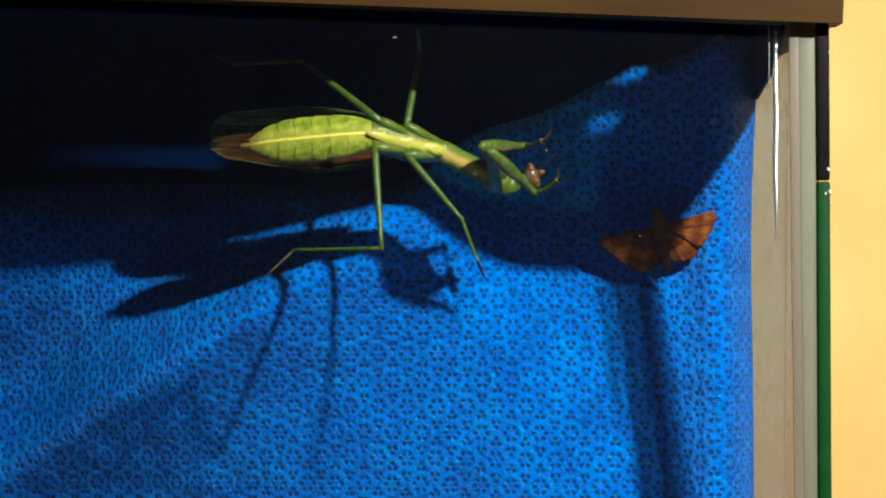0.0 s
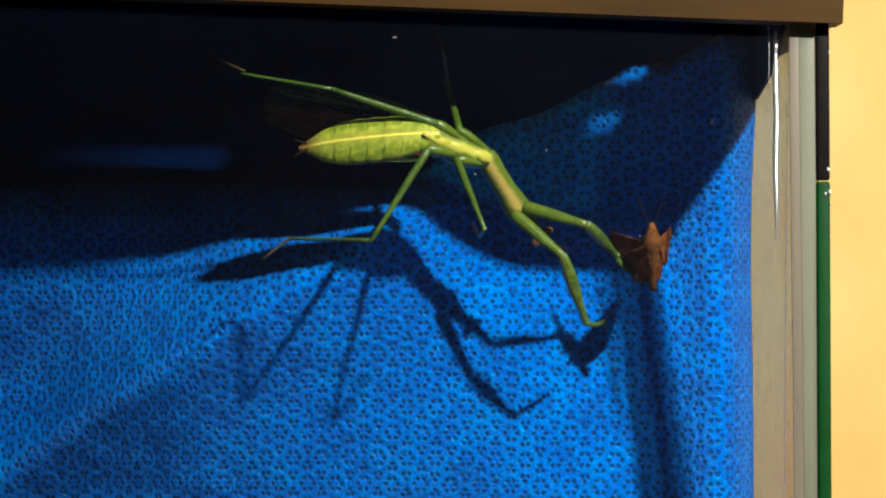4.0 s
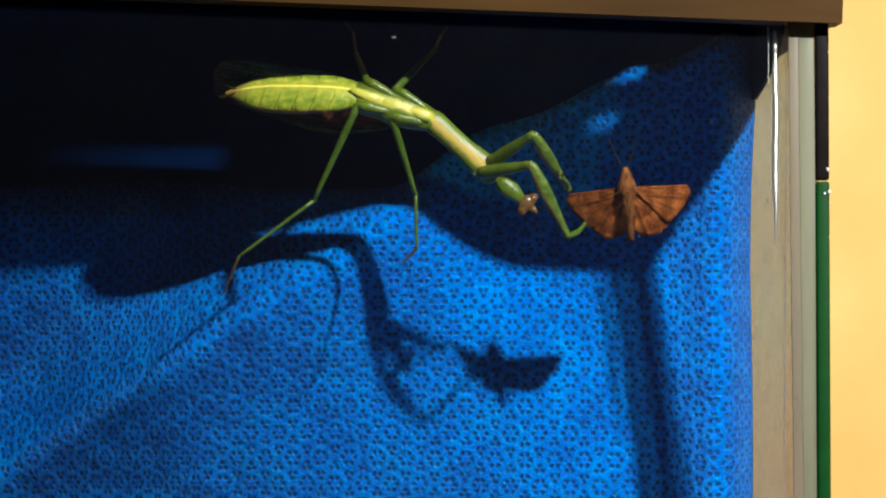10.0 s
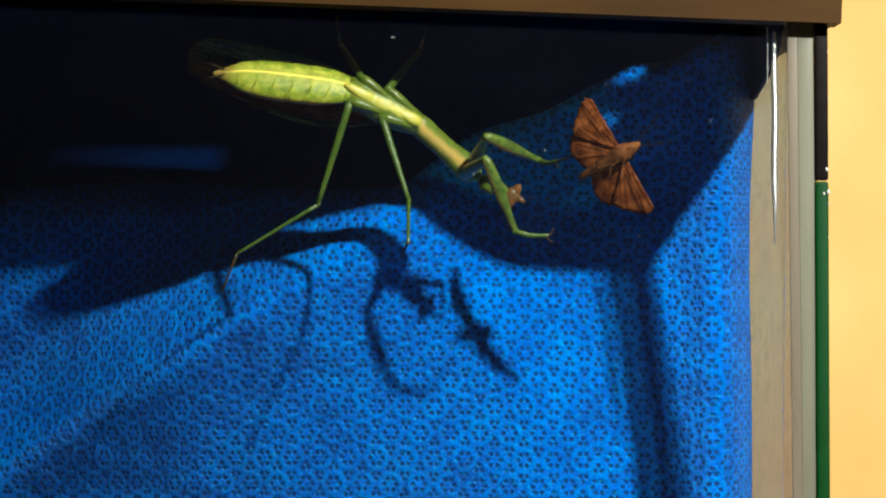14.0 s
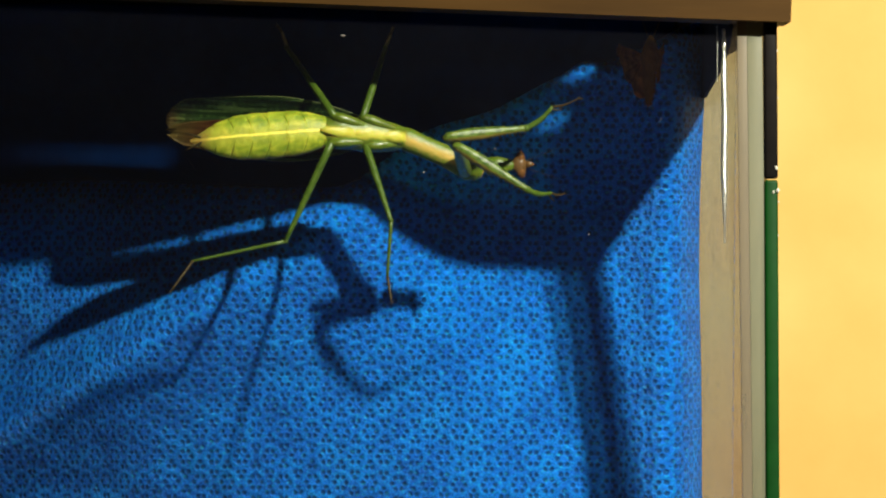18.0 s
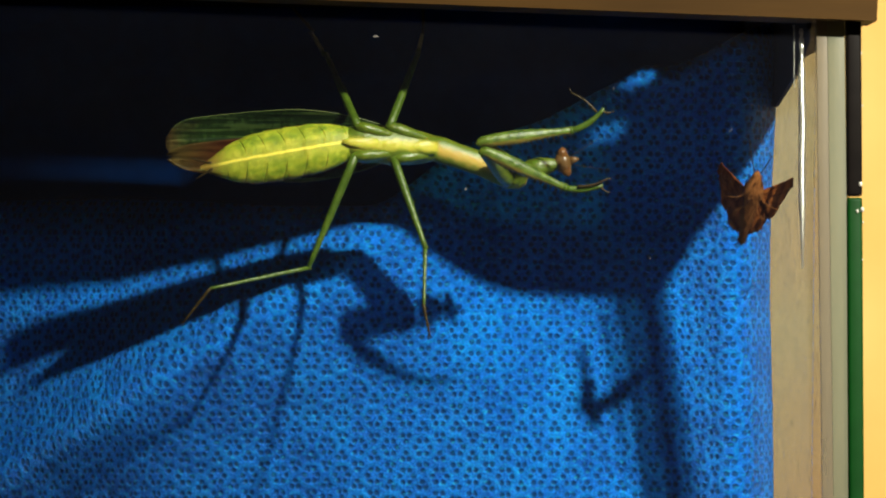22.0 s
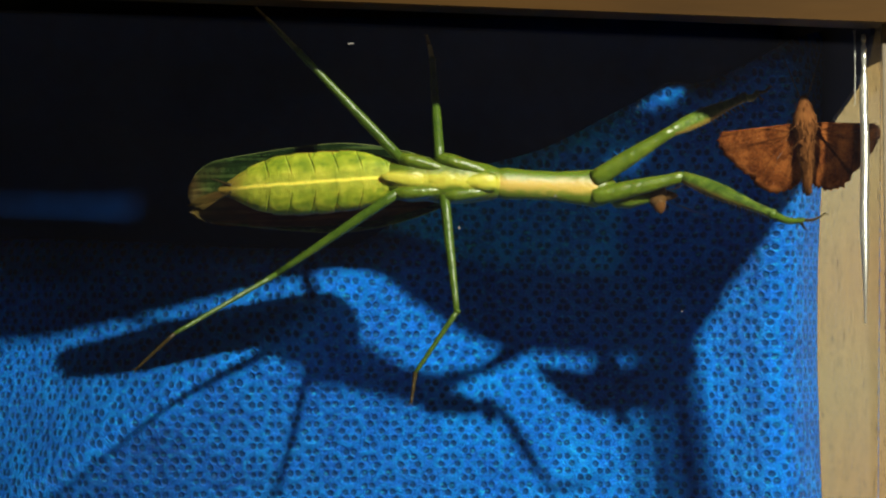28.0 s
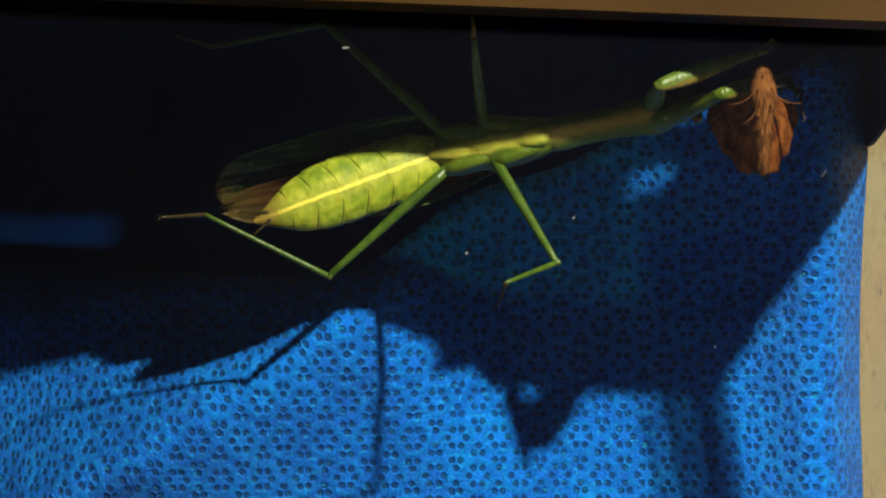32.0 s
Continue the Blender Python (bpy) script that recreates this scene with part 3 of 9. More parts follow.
def shade_sheet():
    """A thin dark sheet inside the side pane for the shade below its rail; its lower edge drops towards the back."""
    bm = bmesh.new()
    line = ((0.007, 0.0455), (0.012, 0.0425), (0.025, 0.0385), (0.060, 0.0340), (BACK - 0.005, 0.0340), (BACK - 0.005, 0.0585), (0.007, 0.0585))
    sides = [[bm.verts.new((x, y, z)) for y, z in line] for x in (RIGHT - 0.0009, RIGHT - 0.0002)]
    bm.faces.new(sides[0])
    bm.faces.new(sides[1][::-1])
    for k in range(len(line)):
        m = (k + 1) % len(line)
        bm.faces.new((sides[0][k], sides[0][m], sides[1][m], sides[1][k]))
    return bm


# The rail's diagonal shade on the pane, built as a dark sheet.
tank_part("side_shade_sheet", shade_sheet(), INNER, "added dark sheet for the shade below the side rail")
tank_part("back_rail", block(LEFT - 0.006, RIGHT + 0.0001, BACK - 0.006, BACK + 0.004, 0.061, TOP - 0.003, 0.0008), RAIL, "brown plastic back rail", 0, (0, 0, 0), True)
tank_part("side_rail", block(LEFT - 0.008, LEFT + 0.003, 0.0087, BACK - 0.0063, 0.061, TOP - 0.001, 0.0008), RAIL, "brown plastic side rail", 0, (0, 0, 0), True)
# Unseen lips added to stop lamp light, except for one thin line.
tank_part("light_block_lip", block(LEFT, 0.0178, -0.0048, -0.0002, TOP + 0.0002, TOP + 0.00552, 0), INNER, "unseen dark lip added beside a slit that lets a line of light in", 1.65, (0, 0, RAIL_Z))
tank_part("light_block_lip", block(0.0180, 0.0218, -0.0048, 0.004, TOP + 0.0002, TOP + 0.0053, 0), INNER, "unseen dark lip added under the lid to block light", 1.65, (0, 0, RAIL_Z))
tank_part("light_block_lip", block(0.022, RIGHT + 0.006, -0.0048, 0.004, TOP + 0.0002, TOP + 0.0053, 0), INNER, "unseen dark lip added under the lid to block light", 1.65, (0, 0, RAIL_Z))
tank_part("lid", block(LEFT - 0.004, RIGHT + 0.006, 0.0, BACK, TOP + 0.0055, TOP + 0.009, 0.001), INNER, "dark lid")


# ---- the cloth that hangs in the tank ----
def cloth_depth(x, z):
    """How far the cloth hangs behind the front pane, in millimetres, at (x, z) in millimetres."""
    d = 67.0 - 9.0 * ease(50, 66, x)
    low = max(0.0, -5.0 - z)
    d -= 19.0 * (1 - math.exp(-low / 55.0)) * ease(-25, 25, x)
    d -= 10.0 * ease(8, 46, z) * ease(18, 50, x)
    if x > 59.0:
        d += 19.0 * ((x - 59.0) / 10.4) ** 1.7
    across = (x - 1.0) * -0.546 + (z - 13.0) * 0.838
    along = (x - 1.0) * -0.838 + (z - 13.0) * -0.546
    away = math.sqrt(across * across + 2.25) - 1.5
    ridge = math.exp(-(away / 25.0) ** 1.15) if across < 0 else math.exp(-(away / 12.5) ** 1.25)
    d -= (22.0 + 7.0 * ease(12, 50, along) + 9.0 * ease(40, 85, along)) * ridge * ease(-8, 17, along) * (1 - 0.2 * ease(90, 140, along))
    d += 29.0 * ease(0, 22, z - 5 - max(0.0, x + 60) * 0.2) * ease(2, 14, -x)
    d += 30.0 * ease(18, 105, -x) * ease(-2, 42, -z)
    d += 5.5 * ease(15, 75, -x) * math.exp(-((z - 4.0) / 26.0) ** 2)
    d += 1.1 * noise.noise(Vector((x * 0.045, z * 0.05, 2.0))) + 0.5 * noise.noise(Vector((x * 0.16, z * 0.16, 7.0)))
    return d


def hem(x):
    """The height of the cloth's upper edge, in millimetres."""
    if x < 9.6:
        return 13.2 + 12.7 * ease(-13, 11, x) + 0.8 * math.sin(x * 0.07)
    return 25.9 + (x - 9.6) * 0.41 + 0.7 * math.sin(x * 0.21) + 1.4 * math.exp(-((x - 42.5) / 3.2) ** 2)


def build_cloth():
    bm = bmesh.new()
    uv = bm.loops.layers.uv.new("UVMap")
    cols, rows = 330, 300
    xs = [-150.0 + 219.5 * (1 - (1 - i / cols) ** 1.15) for i in range(cols + 1)]
    grid, flat = [], {}
    run = 0.0
    prev = None
    for x in xs:
        d0 = cloth_depth(x, -20.0)
        run += 0.0 if prev is None else math.hypot(x - prev[0], d0 - prev[1])
        prev = (x, d0)
        top = hem(x)
        col = []
        for j in range(rows + 1):
            t = j / rows
            z = top - (top + 168.0) * (t ** 1.25)
            v = bm.verts.new((x / 1000, min(119.0, cloth_depth(x, z) + 0.45 * max(0.0, 2.6 - (top - z)) ** 2) / 1000, z / 1000))
            flat[v] = (run / 1000, z / 1000)
            col.append(v)
        grid.append(col)
    for i in range(cols):
        for j in range(rows):
            f = bm.faces.new((grid[i][j], grid[i][j + 1], grid[i + 1][j + 1], grid[i + 1][j]))
            f.smooth = True
            for loop in f.loops:
                loop[uv].uv = flat[loop.vert]
    me = bpy.data.meshes.new("cloth")
    bm.to_mesh(me)
    bm.free()
    me.materials.append(CLOTH)
    ob = new("cloth", me)
    thick = ob.modifiers.new("thickness", "SOLIDIFY")
    thick.thickness, thick.offset = 0.0007, 1.0
    return tagged(ob, "bright blue dotted cloth hanging in soft folds inside the tank", "cloth")


build_cloth()

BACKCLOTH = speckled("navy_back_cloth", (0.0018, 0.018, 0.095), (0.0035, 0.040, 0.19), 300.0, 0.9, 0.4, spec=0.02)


def build_back_cloth():
    """A second length of cloth against the back panel, in low level folds."""
    bm = bmesh.new()
    grid = []
    for i in range(91):
        x = LEFT + 0.003 + (RIGHT - LEFT - 0.0050) * i / 90
        col = []
        for j in range(61):
            z = 0.058 - 0.20 * j / 60
            sag = z - 0.004 * math.sin(math.pi * i / 90)
            wave = 0.0012 * math.sin(sag * 420 + 1.6 * noise.noise(Vector((x * 14, 0, 2)))) + 0.0014 * noise.noise(Vector((x * 22, 5, sag * 170)))
            col.append(bm.verts.new((x, BACK - 0.0068 + wave, z)))
        grid.append(col)
    for a, c in zip(grid, grid[1:]):
        for k in range(60):
            bm.faces.new((a[k], a[k + 1], c[k + 1], c[k]))
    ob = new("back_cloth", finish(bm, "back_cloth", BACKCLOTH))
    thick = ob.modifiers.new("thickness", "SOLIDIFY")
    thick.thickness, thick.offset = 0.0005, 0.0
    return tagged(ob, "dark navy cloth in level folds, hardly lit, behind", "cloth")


build_back_cloth()

# ---- the mantis ----
MOVES = {}
mantis = new("praying_mantis", None)
tagged(mantis, "green praying mantis clinging to the glass, yellow belly showing", "mantis")


def mover(key, name, bm, material, label=""):
    ob = part(name, bm, material, mantis, label)
    MOVES[key] = ob
    return ob


def build_thorax():
    """Middle and hind breast with the sockets of four legs, and the folded wings on its back."""
    part("thorax", loft([((-0.0012, 0.0006, 0), 0.0016, 0.0014), ((0.0, 0.0004, 0), 0.0030, 0.0023), ((0.003, 0, 0), 0.0036, 0.0027), ((0.006, 0, 0), 0.0033, 0.0026),
                         ((0.0085, 0, 0), 0.0037, 0.0028), ((0.012, 0, 0), 0.0034, 0.0027), ((0.0148, 0, 0), 0.0029, 0.0023), ((0.0168, 0, 0), 0.0023, 0.0019), ((0.0178, 0, 0), 0.0015, 0.0013)], 20), BREAST, mantis)
    for x0, x1, w in ((-0.0014, 0.0058, 0.0015), (0.0052, 0.0112, 0.0017), (0.0106, 0.0168, 0.0016)):
        bm = loft([((x0, -0.0019, 0), 0.0003, 0.0003), ((x0 + 0.15 * (x1 - x0), -0.0022, 0), w * 0.45, 0.0005), ((x0 + 0.65 * (x1 - x0), -0.0022, 0), w, 0.0006), ((x0 + 0.9 * (x1 - x0), -0.0021, 0), w * 0.85, 0.0006), ((x1, -0.0018, 0), w * 0.3, 0.0003)], 16)
        part("breast_plate", bm, BREAST, mantis, "pale yellow breast plate")
    for tip, root in (((0.0013, -0.0013, 0.0031), (0.0084, -0.0016, 0.0016)), ((0.0010, -0.0013, -0.0025), (0.0084, -0.0016, -0.0016)),
                      ((0.0074, -0.0013, 0.0034), (0.0152, -0.0014, 0.0014)), ((0.0084, -0.0013, -0.0025), (0.0154, -0.0014, -0.0014))):
        a, b = Vector(root), Vector(tip)
        long = (b - a).length
        bm = loft([((-0.0004, 0, 0), 0.0003, 0.0004), ((long * 0.12, 0, 0), 0.0009, 0.0008), ((long * 0.45, 0, 0), 0.0014, 0.0011), ((long * 0.75, 0, 0), 0.0016, 0.0012), ((long * 0.95, 0, 0), 0.0012, 0.0010), ((long * 1.08, 0, 0), 0.0004, 0.0004)], 14)
        bm.transform(Matrix.Translation(a) @ (b - a).to_track_quat("X", "Y").to_matrix().to_4x4())
        part("coxa", bm, SKIN, mantis)


def blade(length, top, low, y, camber, thick=0.00012, nx=40, nz=10, ruffle=0.0):
    """A wing as a thin arched plate: its upper and lower edges bend towards the belly."""
    bm = bmesh.new()
    sides = []
    for dy in (0.0, thick):
        grid = []
        for i in range(nx + 1):
            t = i / nx
            hi, lo = top * wing_reach(t), low * wing_reach(t)
            row = []
            for k in range(nz + 1):
                s = k / nz
                z = lo + (hi - lo) * s
                q = z / max(abs(top), abs(low))
                row.append(bm.verts.new((length * t * (1 - ruffle * t * abs(math.sin(k * 0.55))), y + dy - camber * q * q + 0.00006 * math.sin(k * 3.1), z)))
            grid.append(row)
        sides.append(grid)
    for g in sides:
        for i in range(nx):
            for k in range(nz):
                bm.faces.new((g[i][k], g[i + 1][k], g[i + 1][k + 1], g[i][k + 1]))
    a, b = sides
    rim = [(i, 0) for i in range(nx)] + [(nx, k) for k in range(nz)] + [(i, nz) for i in range(nx, 0, -1)] + [(0, k) for k in range(nz, 0, -1)]
    for p, q in zip(rim, rim[1:] + rim[:1]):
        bm.faces.new((a[p[0]][p[1]], a[q[0]][q[1]], b[q[0]][q[1]], b[p[0]][p[1]]))
    return bm


def wing_reach(t):
    """How much of its full width a folded wing has at t along its length."""
    up = math.sin(math.pi / 2 * min(1.0, t / 0.5)) ** 0.7
    return up * (1.0 - 0.42 * max(0.0, (t - 0.45) / 0.55) ** 1.5) * (1.0 if t < 0.88 else math.sqrt(max(0.04, 1 - ((t - 0.88) / 0.12) ** 2)))


def wing_rim(length, width, y, camber):
    bm = bmesh.new()
    loops = []
    for i in range(41):
        t = i / 40 * 0.97
        z = width * wing_reach(t)
        c = Vector((length * t, y - camber * (z / width) ** 2, z))
        loops.append([bm.verts.new(c + 0.00007 * Vector((0, math.cos(a), math.sin(a)))) for a in (0, 1.57, 3.14, 4.71)])
    for a, b in zip(loops, loops[1:]):
        for k in range(4):
            bm.faces.new((a[k], a[(k + 1) % 4], b[(k + 1) % 4], b[k]))
    return bm


def build_wings():
    """Two leathery covers over the folded hind wings; x runs from the shoulder to the tip."""
    for key, top, low, y in (("wing_a", 0.0070, -0.0012, 0.0012), ("wing_b", 0.0010, -0.0070, 0.0016)):
        wing = mover(key, "wing_cover", blade(0.0466, top, low, y, 0.0022), COVER, "dark green leathery wing cover")
        part("wing_rim", wing_rim(0.0466, top if key == "wing_a" else low, y, 0.0022), RIM, wing, "green rim of the wing cover")
    folds = blade(0.0466, 0.0046, -0.0034, 0.0004, 0.0010, nz=18, ruffle=0.05)
    for v in folds.verts:
        v.co.z += 0.055 * v.co.x
    mover("wing_c", "hind_wing", folds, HIND, "folded dark brown hind wings")


def build_abdomen():
    """Seven overlapping rings; x runs to the tip."""
    length = 0.0265
    core = mover("abdomen", "abdomen", loft([((-0.001, 0.0002, 0), 0.0020, 0.0016), ((0.004, 0.0002, 0), 0.0028, 0.0019), ((0.014, 0.0002, 0), 0.0036, 0.0019), ((0.023, 0.0002, 0), 0.0014, 0.0010), ((0.0262, 0.0004, 0), 0.0004, 0.0004)], 16), BELLY)

    def half(t):
        if t < 0:
            return 0.0032 + 0.018 * t
        return 0.0032 + 0.0008 * ease(0, 0.2, t) + 0.0009 * math.sin(math.pi * min(1, t / 0.95)) ** 0.7 - 0.0035 * max(0.0, (t - 0.58) / 0.46) ** 2.1

    for i in range(7):
        t0, t1 = i / 7 if i else -0.14, (i + 1) / 7 + (0.018 if i < 6 else 0.05)
        rings = []
        for k in range(10):
            u = k / 9
            t = t0 + (t1 - t0) * u
            r = half(t) * (0.975 + 0.045 * u ** 1.3)
            wide = r * (1.0 - 0.025 * abs(2 * u - 1) ** 3)
            if k == 9:
                r, wide = r * 0.97, wide * 0.97
            rings.append(((length * t, 0.0, 0.0), wide, r * 0.55))
        bm = loft(rings, 32)
        bmesh.ops.delete(bm, geom=[f for f in bm.faces if len(f.verts) > 4], context="FACES_ONLY")
        part("abdomen_ring", bm, BELLY, core)
    for dz in (0.0005, -0.0005):
        bm = limb(0.0036, 0.0003, 0.00008)
        bm.transform(Matrix.Translation((0.0255, -0.0006, dz)) @ pose(0, 0, 0, 0, -22 if dz > 0 else 22, 0))
        part("cercus", bm, FOOT, core, "thin brown tail feeler")


def build_neck():
    """The long front breast, pale beneath, and the head with its two eyes."""
    neck = mover("prothorax", "prothorax", loft([((-0.0018, 0, 0), 0.0013, 0.0012), ((-0.0006, 0, 0), 0.0023, 0.0018), ((0.001, 0, 0), 0.0025, 0.0018), ((0.004, 0, 0), 0.0023, 0.0016), ((0.009, 0, 0), 0.0023, 0.0015),
                                                ((0.0125, 0, 0), 0.0027, 0.0017), ((0.0150, 0, 0), 0.0030, 0.0019), ((0.0172, 0, 0), 0.0022, 0.0015), ((0.0180, 0, 0), 0.0012, 0.0009)], 18), THROAT)
    part("throat_plate", loft([((0.0112, -0.0006, 0), 0.0006, 0.0006), ((0.0134, -0.0008, 0), 0.0017, 0.0009), ((0.0158, -0.0010, 0), 0.0021, 0.0010), ((0.0178, -0.0008, 0), 0.0012, 0.0008)], 14), SKIN, neck, "green plate before the throat")
    bm = loft([((-0.0021, 0.0001, 0), 0.0005, 0.0006), ((-0.0015, 0, 0), 0.0011, 0.0010), ((-0.0005, -0.0001, 0), 0.0014, 0.0011), ((0.0005, -0.0001, 0), 0.0014, 0.0011), ((0.0015, 0, 0), 0.0011, 0.0010), ((0.0021, 0.0001, 0), 0.0005, 0.0006)], 18)
    for v in bm.verts:
        if v.co.z < 0:
            v.co.z *= 1.5 * (1 - abs(v.co.x) * 190)
    bm.transform(pose(0, 0, 0, 0, 90, 0))
    head = mover("head", "head", bm, FACE, "small brown triangular head")
    for s in (1, -1):
        bm = loft([((-0.0010, 0, 0), 0.0003, 0.0002), ((-0.0007, 0, 0), 0.0011, 0.0007), ((0.0, 0, 0), 0.0016, 0.0010), ((0.0006, 0, 0), 0.0012, 0.0008), ((0.0010, 0, 0), 0.0003, 0.0002)], 18)
        bm.transform(Matrix.Translation((0.0001, -0.0002, s * 0.0014)) @ pose(0, 0, 0, 0, s * 10, 0))
        part("eye", bm, EYE, head, "large brown eye")
        bm = limb(0.009, 0.00005, 0.00003, steps=6, sides=6)
        bm.transform(Matrix.Translation((0.0008, 0.0004, s * 0.0005)) @ pose(0, 0, 0, 0, -s * 18, 20))
        part("antenna", bm, FOOT, head)
    bm = loft([((0.0012, -0.0002, 0), 0.0009, 0.0006), ((0.0022, -0.0004, 0), 0.0006, 0.0005), ((0.0029, -0.0005, 0), 0.0002, 0.0002)], 10)
    part("mouth", bm, FACE, head, "brown mouthparts")
    part("neck", loft([((-0.0078, 0.0003, 0), 0.0008, 0.0007), ((-0.0068, 0.0002, 0), 0.0019, 0.0013), ((-0.0045, 0, 0), 0.0020, 0.0014), ((-0.0022, 0, 0), 0.0013, 0.0010), ((-0.0004, 0, 0), 0.0007, 0.0006)], 16), SKIN, head, "green neck")


def spines(length, r, count, tall, lean):
    """A comb of short spines under a limb."""
    bm = bmesh.new()
    for i in range(count):
        x = length * (0.22 + 0.74 * i / (count - 1))
        h = tall * (1.0 if i % 2 else 0.65)
        for y in (-r * 0.35, r * 0.35):
            base = [bm.verts.new((x + r * 0.16 * math.cos(a), y + r * 0.16 * math.sin(a), -r * 0.7)) for a in (0, 2.1, 4.2)]
            tip = bm.verts.new((x + lean * h, y * 1.3, -r * 0.7 - h))
            for k in range(3):
                bm.faces.new((base[k], base[(k + 1) % 3], tip))
    return bm


def femur_material():
    """Green above, an ochre stripe along the toothed edge, pale dots."""
    n = Nodes("mantis_front_femur")
    sep = n.add("ShaderNodeSeparateXYZ")
    n.link(n.coords(), sep.inputs[0])
    mott = n.noise(700.0, 4, 0.6)
    edge = n.add("ShaderNodeMapRange", interpolation_type="SMOOTHSTEP")
    n.link(n.math("ADD", sep.outputs[2], n.math("MULTIPLY", n.math("SUBTRACT", mott, 0.5), 0.0008)), edge.inputs["Value"])
    edge.inputs["From Min"].default_value, edge.inputs["From Max"].default_value = -0.0009, -0.0002
    green = n.ramp(mott, [(0.35, (0.028, 0.060, 0.005)), (0.65, (0.110, 0.160, 0.016))])
    n.set(color=n.mix(edge.outputs["Result"], (0.19, 0.135, 0.022), green), rough=0.36, spec=0.5, sub=0.1, subscale=0.001)
    n.bump(n.noise(1300.0, 3, 0.6), 0.5, 0.0004)
    return n.mat


def build_forelegs():
    femur_skin = femur_material()
    for side, s in (("u", 1), ("l", -1)):
        mover("f" + side + "coxa", "front_coxa", limb(0.0140, 0.0014, 0.0009, 0.0002, 0.85, steps=12, sides=14), SKIN)
        femur = mover("f" + side + "femur", "front_femur", limb(0.0172, 0.0009, 0.0007, 0.0006, 0.75, steps=14, sides=14), femur_skin)
        part("spines", spines(0.0172, 0.0012, 13, 0.0010, 0.4), FOOT, femur, "comb of brown spines")
        part("knee", limb(0.0007, 0.0008, 0.0007, 0.0001, 0.9), LEG, femur).matrix_local = pose(0.0168, 0, 0)
        tibia = mover("f" + side + "tibia", "front_tibia", limb(0.0068, 0.0006, 0.0004, 0.0001, 0.8, 0.0005), LEG)
        part("spines", spines(0.0068, 0.0007, 7, 0.0006, 0.3), FOOT, tibia, "comb of brown spines")
        part("claw", limb(0.0022, 0.0003, 0.00006, 0, 1, 0.0003, 6, 6), FOOT, tibia, "curved brown claw").matrix_local = pose(0.0064, 0, -0.0002, 0, 35, 0)
        tarsus = mover("f" + side + "tarsus", "front_tarsus", limb(0.0058, 0.00028, 0.00014, 0, 1, 0.0004, 9, 8), FOOT, "thin brown foot")
        part("foot_claw", limb(0.0010, 0.00014, 0.00004, 0, 1, 0, 4, 5), FOOT, tarsus).matrix_local = pose(0.0057, 0, 0, 0, 30, 0)


def build_legs():
    for key, size in (("mu", (0.0185, 0.0112, 0.0055)), ("ml", (0.0185, 0.0112, 0.0055)), ("hu", (0.0225, 0.0195, 0.0078)), ("hl", (0.0225, 0.0195, 0.0078))):
        word = "middle" if key[0] == "m" else "hind"
        mover(key + "femur", word + "_femur", limb(size[0], 0.00082, 0.00050, 0.00010), LEG)
        tibia = mover(key + "tibia", word + "_tibia", limb(size[1], 0.00044, 0.00032), LEG)
        part("knee", limb(0.0006, 0.00050, 0.00046, 0.0001), LEG, tibia).matrix_local = pose(-0.0004, 0, 0)
        tarsus = mover(key + "tarsus", word + "_tarsus", limb(size[2], 0.00034, 0.00022, 0, 1, 0, 7, 7), FOOT, "thin brown foot")
        for a in (24, -24):
            part("foot_claw", limb(0.0009, 0.00012, 0.00004, 0, 1, 0, 4, 5), FOOT, tarsus).matrix_local = pose(size[2], 0, 0, 0, a, 0)


build_thorax()
build_abdomen()
build_wings()
build_neck()
build_forelegs()
build_legs()

# ---- the moth ----
moth = new("moth", None)
tagged(moth, "reddish brown moth with spread wings, fluttering by the glass", "moth")


def moth_wing(points, root, waves, thick=0.00012, n=14):
    """A scalloped wing as a fan of ribs from its root, rippled along the veins."""
    bm = bmesh.new()
    layers = []
    for dy in (0, thick):
        ribs = []
        for i, (px, pz) in enumerate(points):
            rib = []
            for k in range(n + 1):
                t = k / n
                y = (0.00003 * math.sin(i * waves) + 0.00005 * math.sin(i * 0.95 + waves) + 0.0006 * noise.noise(Vector((i * 0.23, waves, t * 1.5)))) * t + 0.0012 * t * t
                rib.append(bm.verts.new((root[0] + (px - root[0]) * t, y + dy, root[1] + (pz - root[1]) * t)))
            ribs.append(rib)
        layers.append(ribs)
    for ribs in layers:
        for a, b in zip(ribs, ribs[1:]):
            for k in range(n):
                bm.faces.new((a[k], a[k + 1], b[k + 1], b[k]))
    a, b = layers
    for i in range(len(points) - 1):
        bm.faces.new((a[i][n], a[i + 1][n], b[i + 1][n], b[i][n]))
    for e in (0, -1):
        for k in range(n):
            bm.faces.new((a[e][k], a[e][k + 1], b[e][k + 1], b[e][k]))
    bmesh.ops.remove_doubles(bm, verts=bm.verts, dist=1e-6)
    return bm


def fan(s, marks, count, scallop):
    """The scalloped margin of a wing on side s, from marks of (degrees above the horizontal, reach)."""
    pts = []
    for i in range(count + 1):
        t = i / count * (len(marks) - 1)
        k = min(int(t), len(marks) - 2)
        deg = marks[k][0] + (marks[k + 1][0] - marks[k][0]) * (t - k)
        reach = marks[k][1] + (marks[k + 1][1] - marks[k][1]) * (t - k) - scallop * (i % 2) + 0.0006 * noise.noise(Vector((i * 0.7, s * 2.0, count)))
        pts.append((s * reach * math.cos(math.radians(deg)), reach * math.sin(math.radians(deg))))
    return pts


